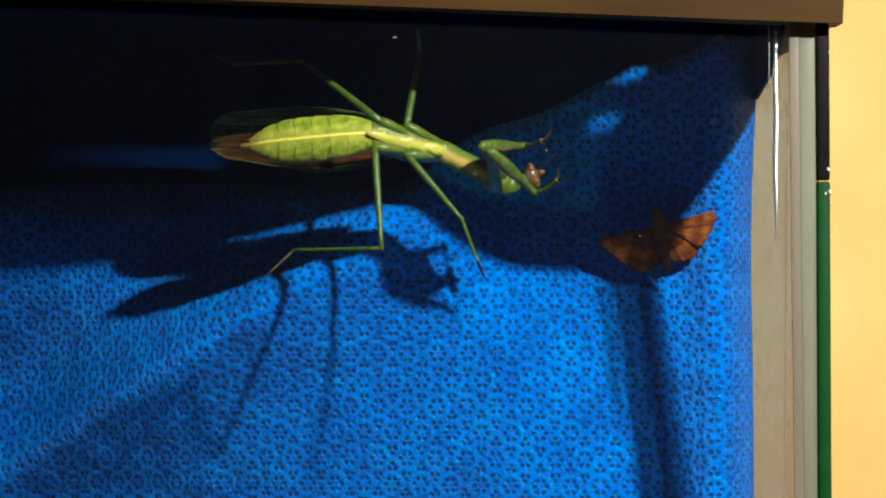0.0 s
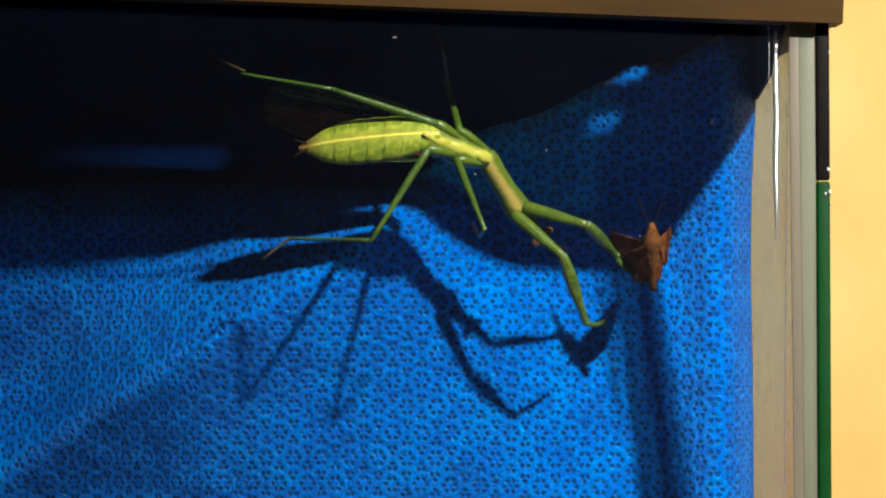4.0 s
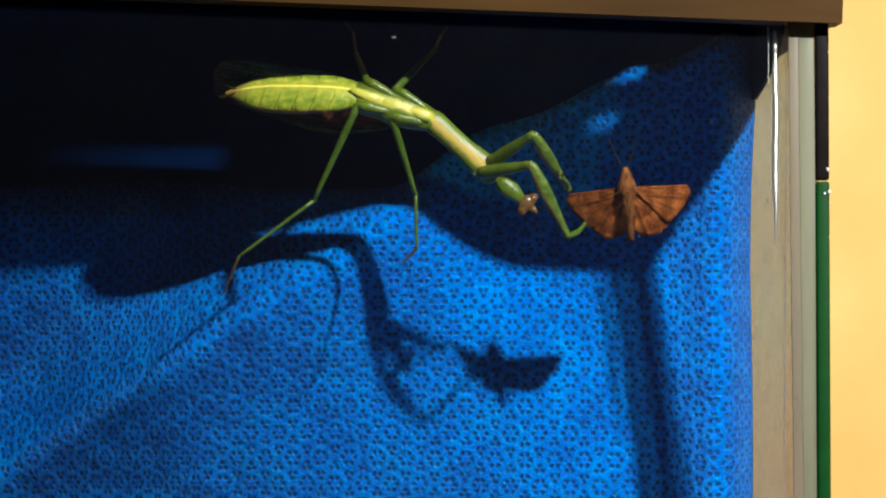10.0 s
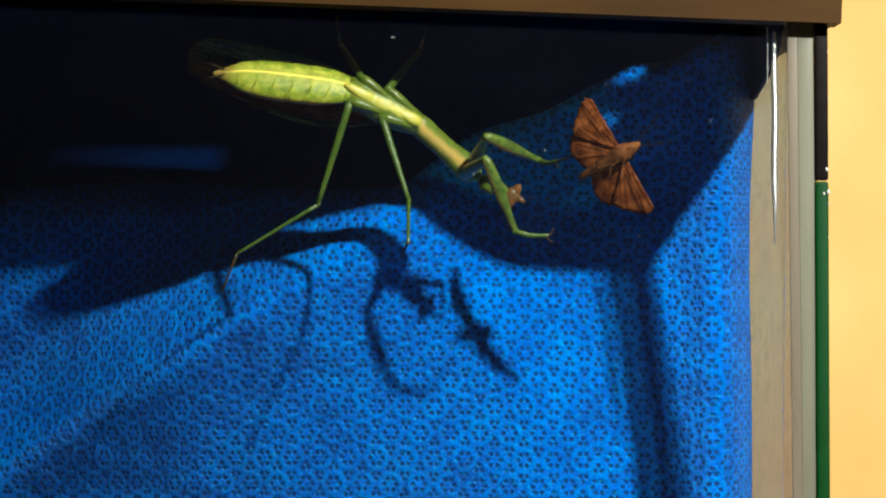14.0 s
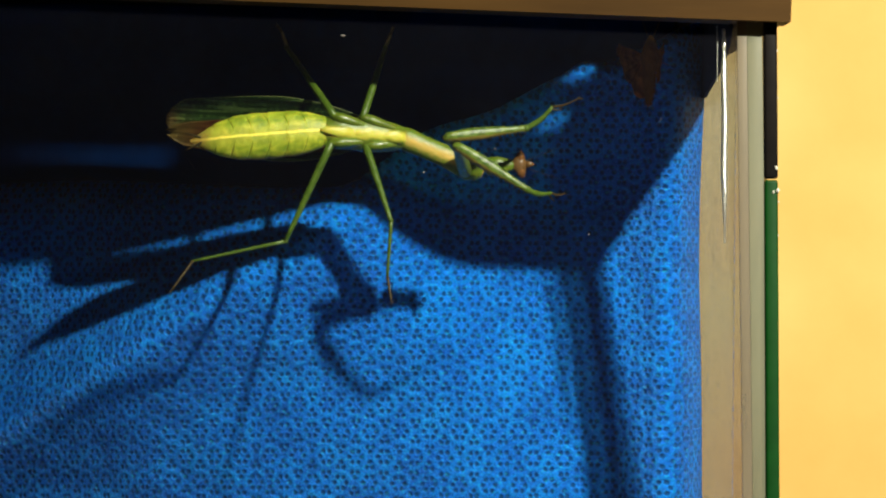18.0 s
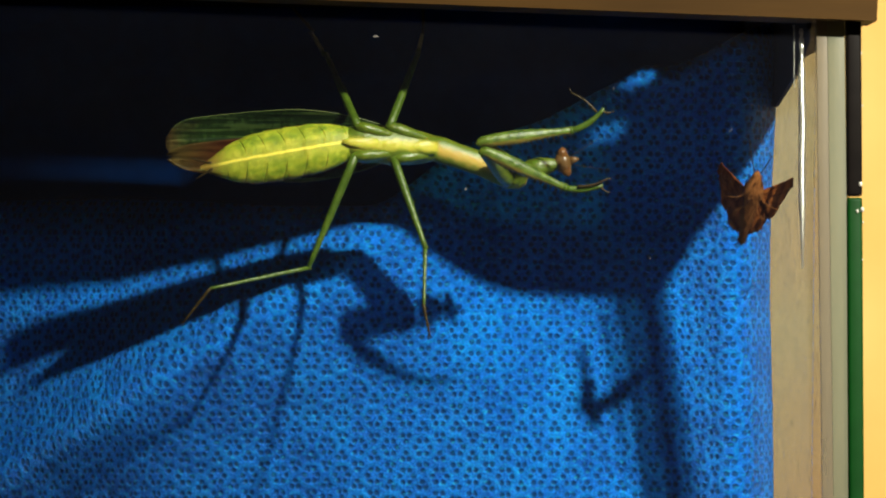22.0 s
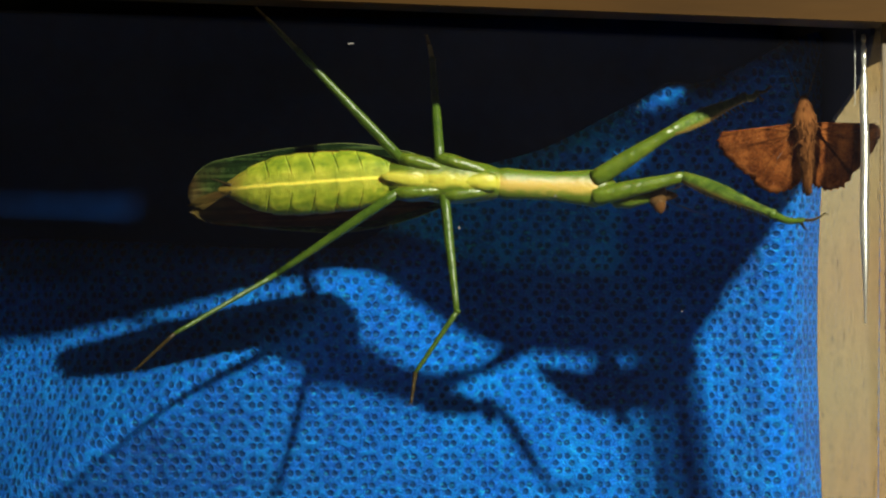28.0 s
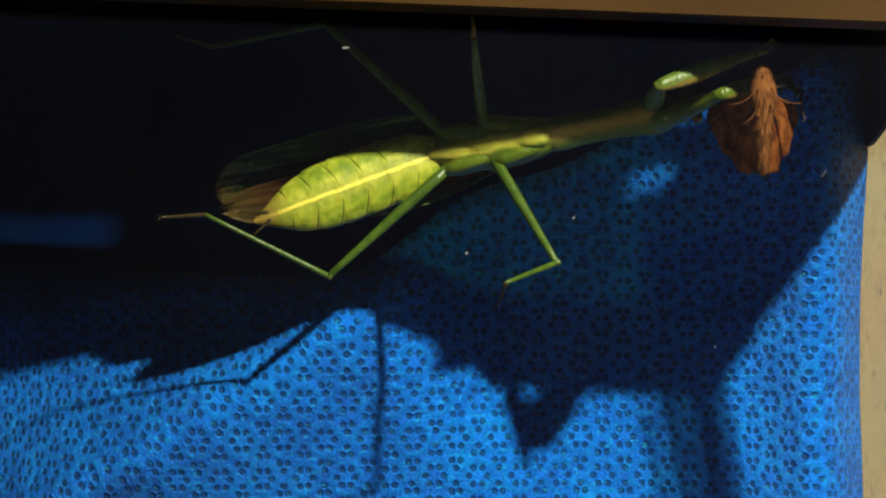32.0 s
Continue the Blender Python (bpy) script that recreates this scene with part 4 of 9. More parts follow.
def fur(count):
    """Short hairs that lie back along the body."""
    bm = bmesh.new()
    rng = random.Random(5)
    for i in range(count):
        x = -0.0092 + 0.0140 * rng.random()
        a = rng.uniform(0, 2 * math.pi)
        r = 0.0006 + 0.0008 * ease(-0.0092, -0.003, x) + 0.0005 * math.exp(-((x - 0.0012) / 0.0016) ** 2)
        out = Vector((0, math.cos(a), math.sin(a)))
        p = Vector((x, 0, 0)) + out * r * 0.9
        long = rng.uniform(0.0006, 0.0013)
        tip = p + out * long * rng.uniform(0.25, 0.6) + Vector((-long, 0, 0))
        across = Vector((0, -math.sin(a), math.cos(a))) * 0.00006
        vs = [bm.verts.new(q) for q in (p + across, p - across, p + out * 0.00009, tip)]
        for k in range(3):
            bm.faces.new((vs[k], vs[(k + 1) % 3], vs[3]))
    return bm


def build_moth():
    body = part("body", loft([((-0.0098, 0, 0), 0.0003, 0.0003), ((-0.0090, 0, 0), 0.0006, 0.0006), ((-0.0060, 0, 0), 0.0010, 0.0010), ((-0.0030, 0, 0), 0.0013, 0.0013), ((-0.0008, 0, 0), 0.0014, 0.0014), ((0.0008, 0, 0), 0.0020, 0.0018),
                       ((0.0026, 0, 0), 0.0018, 0.0017), ((0.0038, 0, 0), 0.0012, 0.0014), ((0.0048, 0, 0), 0.0008, 0.0008), ((0.0052, 0, 0), 0.0004, 0.0004)], 18), FUR, moth, "furry tan brown body")
    body.matrix_local = pose(0, 0, 0, 0, -90, 0)
    part("fur", fur(460), FUR, body, "short tan hairs")
    head = part("head", loft([((0.0034, 0, 0), 0.0006, 0.0006), ((0.0042, 0, 0), 0.0011, 0.0010), ((0.0050, 0, 0), 0.0008, 0.0008), ((0.0058, 0, 0), 0.0003, 0.0003)], 12), FUR, moth)
    head.matrix_local = pose(0, 0, 0, 0, -90, 0)
    for s in (1, -1):
        bm = limb(0.0075, 0.00011, 0.00004, steps=6, sides=5)
        part("antenna", bm, FOOT, head).matrix_local = pose(0.005, 0, s * 0.0004, 0, -s * 20, 0)
    for i in range(3):
        for s in (1, -1):
            bm = limb(0.0046 - 0.0006 * i, 0.00009, 0.00005, 0, 1, s * 0.0008, 6, 5)
            part("leg", bm, FUR, moth).matrix_local = pose(s * 0.001, -0.0014, 0.0022 - 0.0017 * i, 0, 30 + 28 * i if s > 0 else 150 - 28 * i, 0) @ pose(0, 0, 0, 0, 0, -12 * s)
    for key, s in (("wing_l", -1), ("wing_r", 1)):
        fore = fan(s, ((3, 0.0122), (-3, 0.0131), (-12, 0.0125), (-27, 0.0112), (-44, 0.0101)), 26, 0.00014)
        bm = moth_wing(fore, (0.0, 0.0016), 1.9)
        wing = part("forewing", bm, SCALES, moth, "rust-brown forewing with a scalloped edge")
        MOVES[key] = wing
        hind = fan(s, ((-36, 0.0104), (-49, 0.0109), (-64, 0.0104), (-79, 0.0090), (-88, 0.0076)), 22, 0.00018)
        bm = moth_wing(hind, (0.0, 0.0014), 2.3)
        bm.transform(Matrix.Translation((0, 0.0004, 0)))
        part("hindwing", bm, SCALES, wing, "brown hindwing")


build_moth()


def motions():
    # the mantis and the parts that it moves
    walk(mantis, [
        (0, pose(-.01563, .0115, .02359, 0.7, 10.7, 26.3)), (0.5, pose(-.01493, .0115, .02348, 0.3, 10.3, 26.6)), (1, pose(-.01374, .0115, .02337, -0.1, 9.8, 27.3)),
        (1.5, pose(-.01286, .0115, .02338, 0, 10, 28.5)), (2, pose(-.01173, .0115, .02339, 0.4, 10.6, 30.3)), (2.5, pose(-.00938, .0115, .02282, 1.7, 12.6, 31.6)),
        (3, pose(-.00552, .0115, .02286, 3, 14.7, 32.8)), (3.5, pose(-.00352, .0115, .02287, 4.1, 14.6, 37.6)), (4.5, pose(-.00608, .0115, .02478, 0.6, 16.9, 27.6)),
        (5.5, pose(-.00994, .0115, .02667, -8.9, 18.6, 1.2)), (6, pose(-.0111, .0115, .02666, -9.5, 17.6, 1.2)), (6.5, pose(-.01258, .0115, .02679, -10.7, 16.5, 1.2)),
        (7, pose(-.01401, .0115, .02711, -11.8, 15.8, 1.4)), (7.5, pose(-.01508, .0115, .0281, -12.8, 17.4, 1.6)), (8, pose(-.01599, .0115, .02943, -13.8, 19.8, 1.7)),
        (8.5, pose(-.01684, .0115, .03052, -14.7, 20.5, 1.7)), (9, pose(-.01751, .0115, .03128, -15.6, 20.2, 1.7)), (9.5, pose(-.01792, .0115, .03156, -15.7, 18.7, 1.7)),
        (10, pose(-.01831, .0115, .03174, -15.7, 18, 1.7)), (10.5, pose(-.01888, .0115, .0319, -15.4, 20.1, 1.7)), (11, pose(-.01946, .0115, .03208, -15.1, 22.5, 1.7)),
        (11.5, pose(-.02006, .0115, .03273, -14.3, 23.3, 3.2)), (12, pose(-.02039, .0115, .03324, -12.6, 23.6, 6.7)), (12.5, pose(-.02008, .0115, .03296, -8.4, 22.6, 17)),
        (13, pose(-.01975, .0115, .03267, -6.4, 22.2, 21.7)), (13.5, pose(-.01973, .0115, .03278, -6.9, 23.5, 19.1)), (14, pose(-.01971, .0115, .0329, -8.1, 25, 15.1)),
        (14.5, pose(-.01933, .0115, .03267, -6, 25.3, 19.1)), (15, pose(-.01949, .0115, .03219, -4.9, 24.4, 18.7)), (15.5, pose(-.01985, .0115, .0315, -4.4, 22.5, 17.5)),
        (16, pose(-.0202, .0115, .0308, -3.9, 20.6, 16)), (16.5, pose(-.02036, .0115, .03032, -2.7, 19, 16.1)), (17, pose(-.01907, .0115, .0301, -4.9, 18.6, 1.7)),
        (17.5, pose(-.01059, .0115, .02303, -2.4, 0.8, 19.3)), (18, pose(-.01399, .0115, .02394, -1.6, 4.1, 15)), (18.5, pose(-.01471, .0115, .02393, -1.6, 4.1, 15.5)),
        (19, pose(-.01497, .0115, .02392, -1.5, 4.1, 15.9)), (19.5, pose(-.01486, .0115, .02412, -1.7, 3.4, 16.1)), (20, pose(-.01474, .0115, .02433, -1.9, 2.7, 16.3)),
        (21, pose(-.01495, .0115, .02382, -1.9, 2.6, 16.6)), (23, pose(-.01573, .0115, .02433, -2.3, 2.6, 9.9)), (25, pose(-.01547, .0115, .02488, -2.6, 4.2, 0.9)),
        (25.5, pose(-.01547, .0115, .02488, -2.3, 4.2, 0.9)), (26, pose(-.0148, .0115, .02483, -2, 3.9, 0.9)), (26.5, pose(-.01306, .0115, .02468, -1.8, 3.2, 0.7)),
        (27, pose(-.01065, .0115, .02444, -1.5, 2.1, 0.5)), (27.5, pose(-.00797, .0115, .02411, -1.2, 0.9, 0.3)), (28, pose(-.00422, .0115, .0232, -0.9, 2.4, 0.1)),
        (28.5, pose(-.00057, .0115, .02363, -0.6, 0.7, 3.6)), (29, pose(.00219, .014, .02452, -0.4, -1.9, -0.8)), (29.5, pose(.00373, .0165, .02565, -0.7, -5.1, 5.4)),
        (30, pose(.0045, .019, .02693, -0.9, -7.6, 6.8)), (30.5, pose(.0046, .01936, .02807, -1.4, -8.7, 9.5)), (31, pose(.00464, .01973, .02897, 2.4, -7.9, -17.2)),
        (31.5, pose(.00357, .02158, .02958, 2.6, -8.7, -17)), (32, pose(.0025, .0238, .02993, 2.5, -9.2, -15))])
    walk(MOVES["abdomen"], [
        (0, pose(0, 0, 0, -177.9, 13.5, 137.9)), (0.5, pose(0, 0, 0, -177.2, 12.7, 137.9)), (1, pose(0, 0, 0, -176.5, 11.9, 137.6)),
        (1.5, pose(0, 0, 0, -176.1, 11.4, 135.8)), (2, pose(0, 0, 0, -175.7, 11.4, 133.4)), (2.5, pose(0, 0, 0, -175.9, 13, 131.9)),
        (3, pose(0, 0, 0, -174, 18.5, 139.2)), (3.5, pose(0, 0, 0, -177.1, 17.5, 121.7)), (4.5, pose(0, 0, 0, -176.4, 16.3, 129.7)),
        (5.5, pose(0, 0, 0, -175.4, 15.6, 155.6)), (6, pose(0, 0, 0, -172.8, 14.4, 159.7)), (6.5, pose(0, 0, 0, -166.5, 17.6, 177.3)),
        (7, pose(0, 0, 0, -165.1, 17.1, 177)), (7.5, pose(0, 0, 0, -163.9, 19.4, 175.8)), (8, pose(0, 0, 0, -162.8, 22.8, 174.5)),
        (8.5, pose(0, 0, 0, -167.9, 18.7, 157.1)), (9, pose(0, 0, 0, -168.8, 15.1, 149.8)), (9.5, pose(0, 0, 0, -166.4, 12.5, 153.6)),
        (10, pose(0, 0, 0, -163.8, 12, 161.3)), (10.5, pose(0, 0, 0, -162.8, 15.4, 167.8)), (11, pose(0, 0, 0, -160.8, 19.4, 175.5)),
        (11.5, pose(0, 0, 0, -161, 19.1, 174.5)), (12, pose(0, 0, 0, -161.1, 17.8, 171.6)), (12.5, pose(0, 0, 0, -160.7, 13.9, 163.2)),
        (13, pose(0, 0, 0, -160.5, 12.2, 159.3)), (13.5, pose(0, 0, 0, -161, 14, 161.5)), (14, pose(0, 0, 0, -161.5, 16.2, 164.7)),
        (14.5, pose(0, 0, 0, -161.5, 15.9, 161.3)), (15, pose(0, 0, 0, -163.4, 15.4, 162.2)), (15.5, pose(0, 0, 0, -165.4, 15.2, 163.7)),
        (16, pose(0, 0, 0, -167.4, 15.4, 165.1)), (16.5, pose(0, 0, 0, -169.4, 16.4, 165.1)), (17, pose(0, 0, 0, -175.3, 18.9, 171.8)),
        (17.5, pose(0, 0, 0, -176.4, 10.2, 161.6)), (18, pose(0, 0, 0, -176.4, 8.7, 166.5)), (18.5, pose(0, 0, 0, -176.3, 9.9, 166)),
        (19, pose(0, 0, 0, -176.3, 11.6, 165.5)), (19.5, pose(0, 0, 0, -176.3, 12.1, 165)), (20, pose(0, 0, 0, -176.3, 12.5, 164.8)),
        (21, pose(0, 0, 0, -177.3, 11.6, 159.5)), (23, pose(0, 0, 0, -177.8, 13.3, 165.1)), (25, pose(0, 0, 0, -179.9, 15.1, 166.7)),
        (25.5, pose(0, 0, 0, 179.7, 15.1, 166.7)), (26, pose(0, 0, 0, 179.4, 14.6, 166.7)), (26.5, pose(0, 0, 0, 179.2, 13.2, 166.3)),
        (27, pose(0, 0, 0, 179.2, 11, 165.8)), (27.5, pose(0, 0, 0, 179.3, 8.3, 165.3)), (28, pose(0, 0, 0, 179.5, 5.9, 164.7)),
        (28.5, pose(0, 0, 0, 179.7, 5.7, 165.1)), (29, pose(0, 0, 0, 179.8, 5.7, 172.9)), (29.5, pose(0, 0, 0, 179.1, 5.7, 162.7)),
        (30, pose(0, 0, 0, 178.6, 6.9, 161.7)), (30.5, pose(0, 0, 0, 179.2, 9, 165.6)), (31, pose(0, 0, 0, -179.7, 11.8, -161.4)),
        (31.5, pose(0, 0, 0, -179.5, 11.7, -160.5)), (32, pose(0, 0, 0, -179.4, 11.3, -162.2))])
    folded = [
        (0, pose(.0135, .0034, .0014, 156.9, 7.1, 140.3)), (0.5, pose(.0135, .0034, .00137, 156.3, 6.5, 140.8)), (1, pose(.0135, .0034, .00133, 155.7, 5.8, 140.6)),
        (1.5, pose(.0135, .0034, .0013, 154.9, 5.7, 138.8)), (2, pose(.0135, .0034, .00127, 153.9, 5.8, 135.8)), (2.5, pose(.0135, .0034, .00123, 153.3, 4.7, 134.3)),
        (3, pose(.0135, .0034, .0012, 152.7, 4.6, 134.7)), (3.5, pose(.0135, .0034, .00113, 153.9, -0.2, 125.9)), (4.5, pose(.0135, .0034, .001, 152.7, 1.5, 141.2)),
        (5.5, pose(.0135, .0034, .00087, 150.5, 5.3, 165.6)), (6, pose(.0135, .0034, .0008, 150.6, 4.7, 167.6)), (6.5, pose(.0135, .0034, .00072, 147.8, 5.4, 173.3)),
        (7, pose(.0135, .0034, .00063, 144.2, 4.8, 170.9)), (7.5, pose(.0135, .0034, .00055, 140.2, 5.7, 167.6)), (8, pose(.0135, .0034, .00047, 135.9, 6.7, 163.4)),
        (8.5, pose(.0135, .0034, .00038, 132.8, 5.3, 158.5)), (9, pose(.0135, .0034, .0003, 130.4, 2.9, 155.8)), (9.5, pose(.0135, .0034, .00032, 131.2, 1.4, 157.5)),
        (10, pose(.0135, .0034, .00034, 131.7, 0.8, 160.5)), (10.5, pose(.0135, .0034, .00036, 133.6, 2.2, 162.7)), (11, pose(.0135, .0034, .00039, 135.3, 4.3, 164.9)),
        (11.5, pose(.0135, .0034, .00041, 137.9, 6.2, 166.1)), (12, pose(.0135, .0034, .00043, 140.7, 6.9, 164.9)), (12.5, pose(.0135, .0034, .00045, 143.1, 3.4, 156.4)),
        (13, pose(.0135, .0034, .00047, 145.1, 1.9, 154)), (13.5, pose(.0135, .0034, .00049, 146.1, 3.2, 157.6)), (14, pose(.0135, .0034, .00051, 146.8, 5.3, 162.8)),
        (14.5, pose(.0135, .0034, .00054, 148.2, 6.5, 161.3)), (15, pose(.0135, .0034, .00056, 150.8, 7.4, 164.4)), (15.5, pose(.0135, .0034, .00058, 153, 6.5, 165.5)),
        (16, pose(.0135, .0034, .0006, 155.2, 5.6, 166.7)), (16.5, pose(.0135, .0034, .0006, 157.5, 5.5, 166.6)), (17, pose(.0135, .0034, .0006, 157.9, 7.5, 173.8)),
        (17.5, pose(.0135, .0034, .0006, 160.8, -2.5, 144.7)), (18, pose(.0135, .0034, .0006, 160.1, -0.2, 157.6)), (18.5, pose(.0135, .0034, .0006, 160.1, 0.5, 160.2)),
        (19, pose(.0135, .0034, .0006, 160.1, 1.2, 161.4)), (19.5, pose(.0135, .0034, .0006, 160.1, 1.3, 163.1)), (20, pose(.0135, .0034, .0006, 160.2, 1.4, 165.9)),
        (21, pose(.0135, .0034, .0006, 160.2, 1.8, 163.1)), (23, pose(.0135, .0034, .0006, 160, 2.8, 168.6)), (25, pose(.0135, .0034, .0006, 159.4, 4.2, 171)),
        (25.5, pose(.0135, .0034, .0005, 159.8, 4.1, 171)), (26, pose(.0135, .0034, .0004, 163.5, 3.9, 170.9)), (26.5, pose(.0135, .0034, .0003, 167.3, 3.5, 170.6)),
        (27, pose(.0135, .0034, .0002, 171.1, 3.1, 170.3)), (27.5, pose(.0135, .0034, .0001, 174.9, 2.5, 169.8)), (28, pose(.0135, .0034, 0, 174.1, 4.1, 169.3)),
        (28.5, pose(.0135, .0034, 0, 173.7, 3.9, 166.5)), (29, pose(.0135, .0034, 0, 173.4, 3.5, 174.2)), (29.5, pose(.0135, .0034, 0, 169.7, 1.4, 164.1)),
        (30, pose(.0135, .0034, 0, 166.2, 0.1, 161.6)), (30.5, pose(.0135, .0034, 0, 165.2, 0.8, 159.3)), (31, pose(.0135, .0034, 0, 164.2, 2.7, -169)),
        (31.5, pose(.0135, .0034, 0, 163.5, 1.7, -168.6)), (32, pose(.0135, .0034, 0, 162.7, 0.6, -170.3))]
    walk(MOVES["wing_a"], folded)
    walk(MOVES["wing_b"], folded)
    walk(MOVES["wing_c"], folded)
    walk(MOVES["prothorax"], [
        (0, pose(.017, 0, 0, 10.3, 12, 0.7)), (0.5, pose(.017, 0, 0, 11.3, 14.3, -0.3)), (1, pose(.017, 0, 0, 13.6, 17.3, 0.6)),
        (1.5, pose(.017, 0, 0, 17.3, 18.1, 6.6)), (2, pose(.017, 0, 0, 21.8, 18.3, 12.6)), (2.5, pose(.017, 0, 0, 26.5, 15.3, 22.3)),
        (3, pose(.017, 0, 0, 33.3, 21.2, 22.7)), (3.5, pose(.017, 0, 0, 34.3, 30.9, 11)), (4.5, pose(.017, 0, 0, 25.3, 27.9, 8.9)),
        (5.5, pose(.017, 0, 0, 15.1, 24.5, 14.3)), (6, pose(.017, 0, 0, 11, 25.5, 3.6)), (6.5, pose(.017, 0, 0, 12.3, 26, 4.3)),
        (7, pose(.017, 0, 0, 19.9, 22.4, 20)), (7.5, pose(.017, 0, 0, 18.6, 21.3, 14.9)), (8, pose(.017, 0, 0, 15.5, 20.9, 4.2)),
        (8.5, pose(.017, 0, 0, 16.1, 17.3, 3.5)), (9, pose(.017, 0, 0, 18.3, 14.5, 8.5)), (9.5, pose(.017, 0, 0, 17.4, 20.3, 4.7)),
        (10, pose(.017, 0, 0, 17.8, 22.7, 5.8)), (10.5, pose(.017, 0, 0, 19.6, 17.2, 12.5)), (11, pose(.017, 0, 0, 20.2, 10.8, 19.2)),
        (11.5, pose(.017, 0, 0, 19.7, 9.4, 18.4)), (12, pose(.017, 0, 0, 19.7, 9.2, 16.3)), (12.5, pose(.017, 0, 0, 20.6, 12.5, 8)),
        (13, pose(.017, 0, 0, 21, 13.9, 4.9)), (13.5, pose(.017, 0, 0, 21.2, 12.3, 9.5)), (14, pose(.017, 0, 0, 21.1, 9.6, 16.1)),
        (14.5, pose(.017, 0, 0, 21.1, 8.5, 15.5)), (15, pose(.017, 0, 0, 19.7, 10, 14.1)), (15.5, pose(.017, 0, 0, 17.7, 14.1, 8.9)),
        (16, pose(.017, 0, 0, 13, 19.6, -3.1)), (16.5, pose(.017, 0, 0, 8.4, 21.7, -12.2)), (17, pose(.017, 0, 0, 12.1, 9.6, 30.3)),
        (17.5, pose(.017, 0, 0, 3.8, 19.8, -15.1)), (18, pose(.017, 0, 0, 2.8, 19.3, -13.9)), (18.5, pose(.017, 0, 0, 2.7, 15, -14.6)),
        (19, pose(.017, 0, 0, 2.7, 10.3, -15.2)), (19.5, pose(.017, 0, 0, 2.7, 12.4, -15.4)), (20, pose(.017, 0, 0, 2.7, 14.6, -15.4)),
        (21, pose(.017, 0, 0, 4.8, 13.9, -7.2)), (23, pose(.017, 0, 0, 2.8, 17.5, -9)), (25, pose(.017, 0, 0, 2.8, 15.1, -0.1)),
        (25.5, pose(.017, 0, 0, 2.5, 15.1, -0.1)), (26, pose(.017, 0, 0, 4.2, 12.5, 9)), (26.5, pose(.017, 0, 0, 4.4, 7.6, 17.4)),
        (27, pose(.017, 0, 0, 2.9, 3.3, 21.6)), (27.5, pose(.017, 0, 0, 2.1, 2.1, 22.1)), (28, pose(.017, 0, 0, 0.9, -0.3, 6.9)),
        (28.5, pose(.017, 0, 0, 0.7, 0.1, 13.6)), (29, pose(.017, 0, 0, 0.6, 0.2, 25.3)), (29.5, pose(.017, 0, 0, -0.2, -1, 18.4)),
        (30, pose(.017, 0, 0, -1, -2.4, 14.8)), (30.5, pose(.017, 0, 0, -0.8, -2.3, 9.8)), (31, pose(.017, 0, 0, -1.1, -3.2, 35.2)),
        (31.5, pose(.017, 0, 0, -0.5, -2.9, 26.8)), (32, pose(.017, 0, 0, 0, -2.3, 15))])
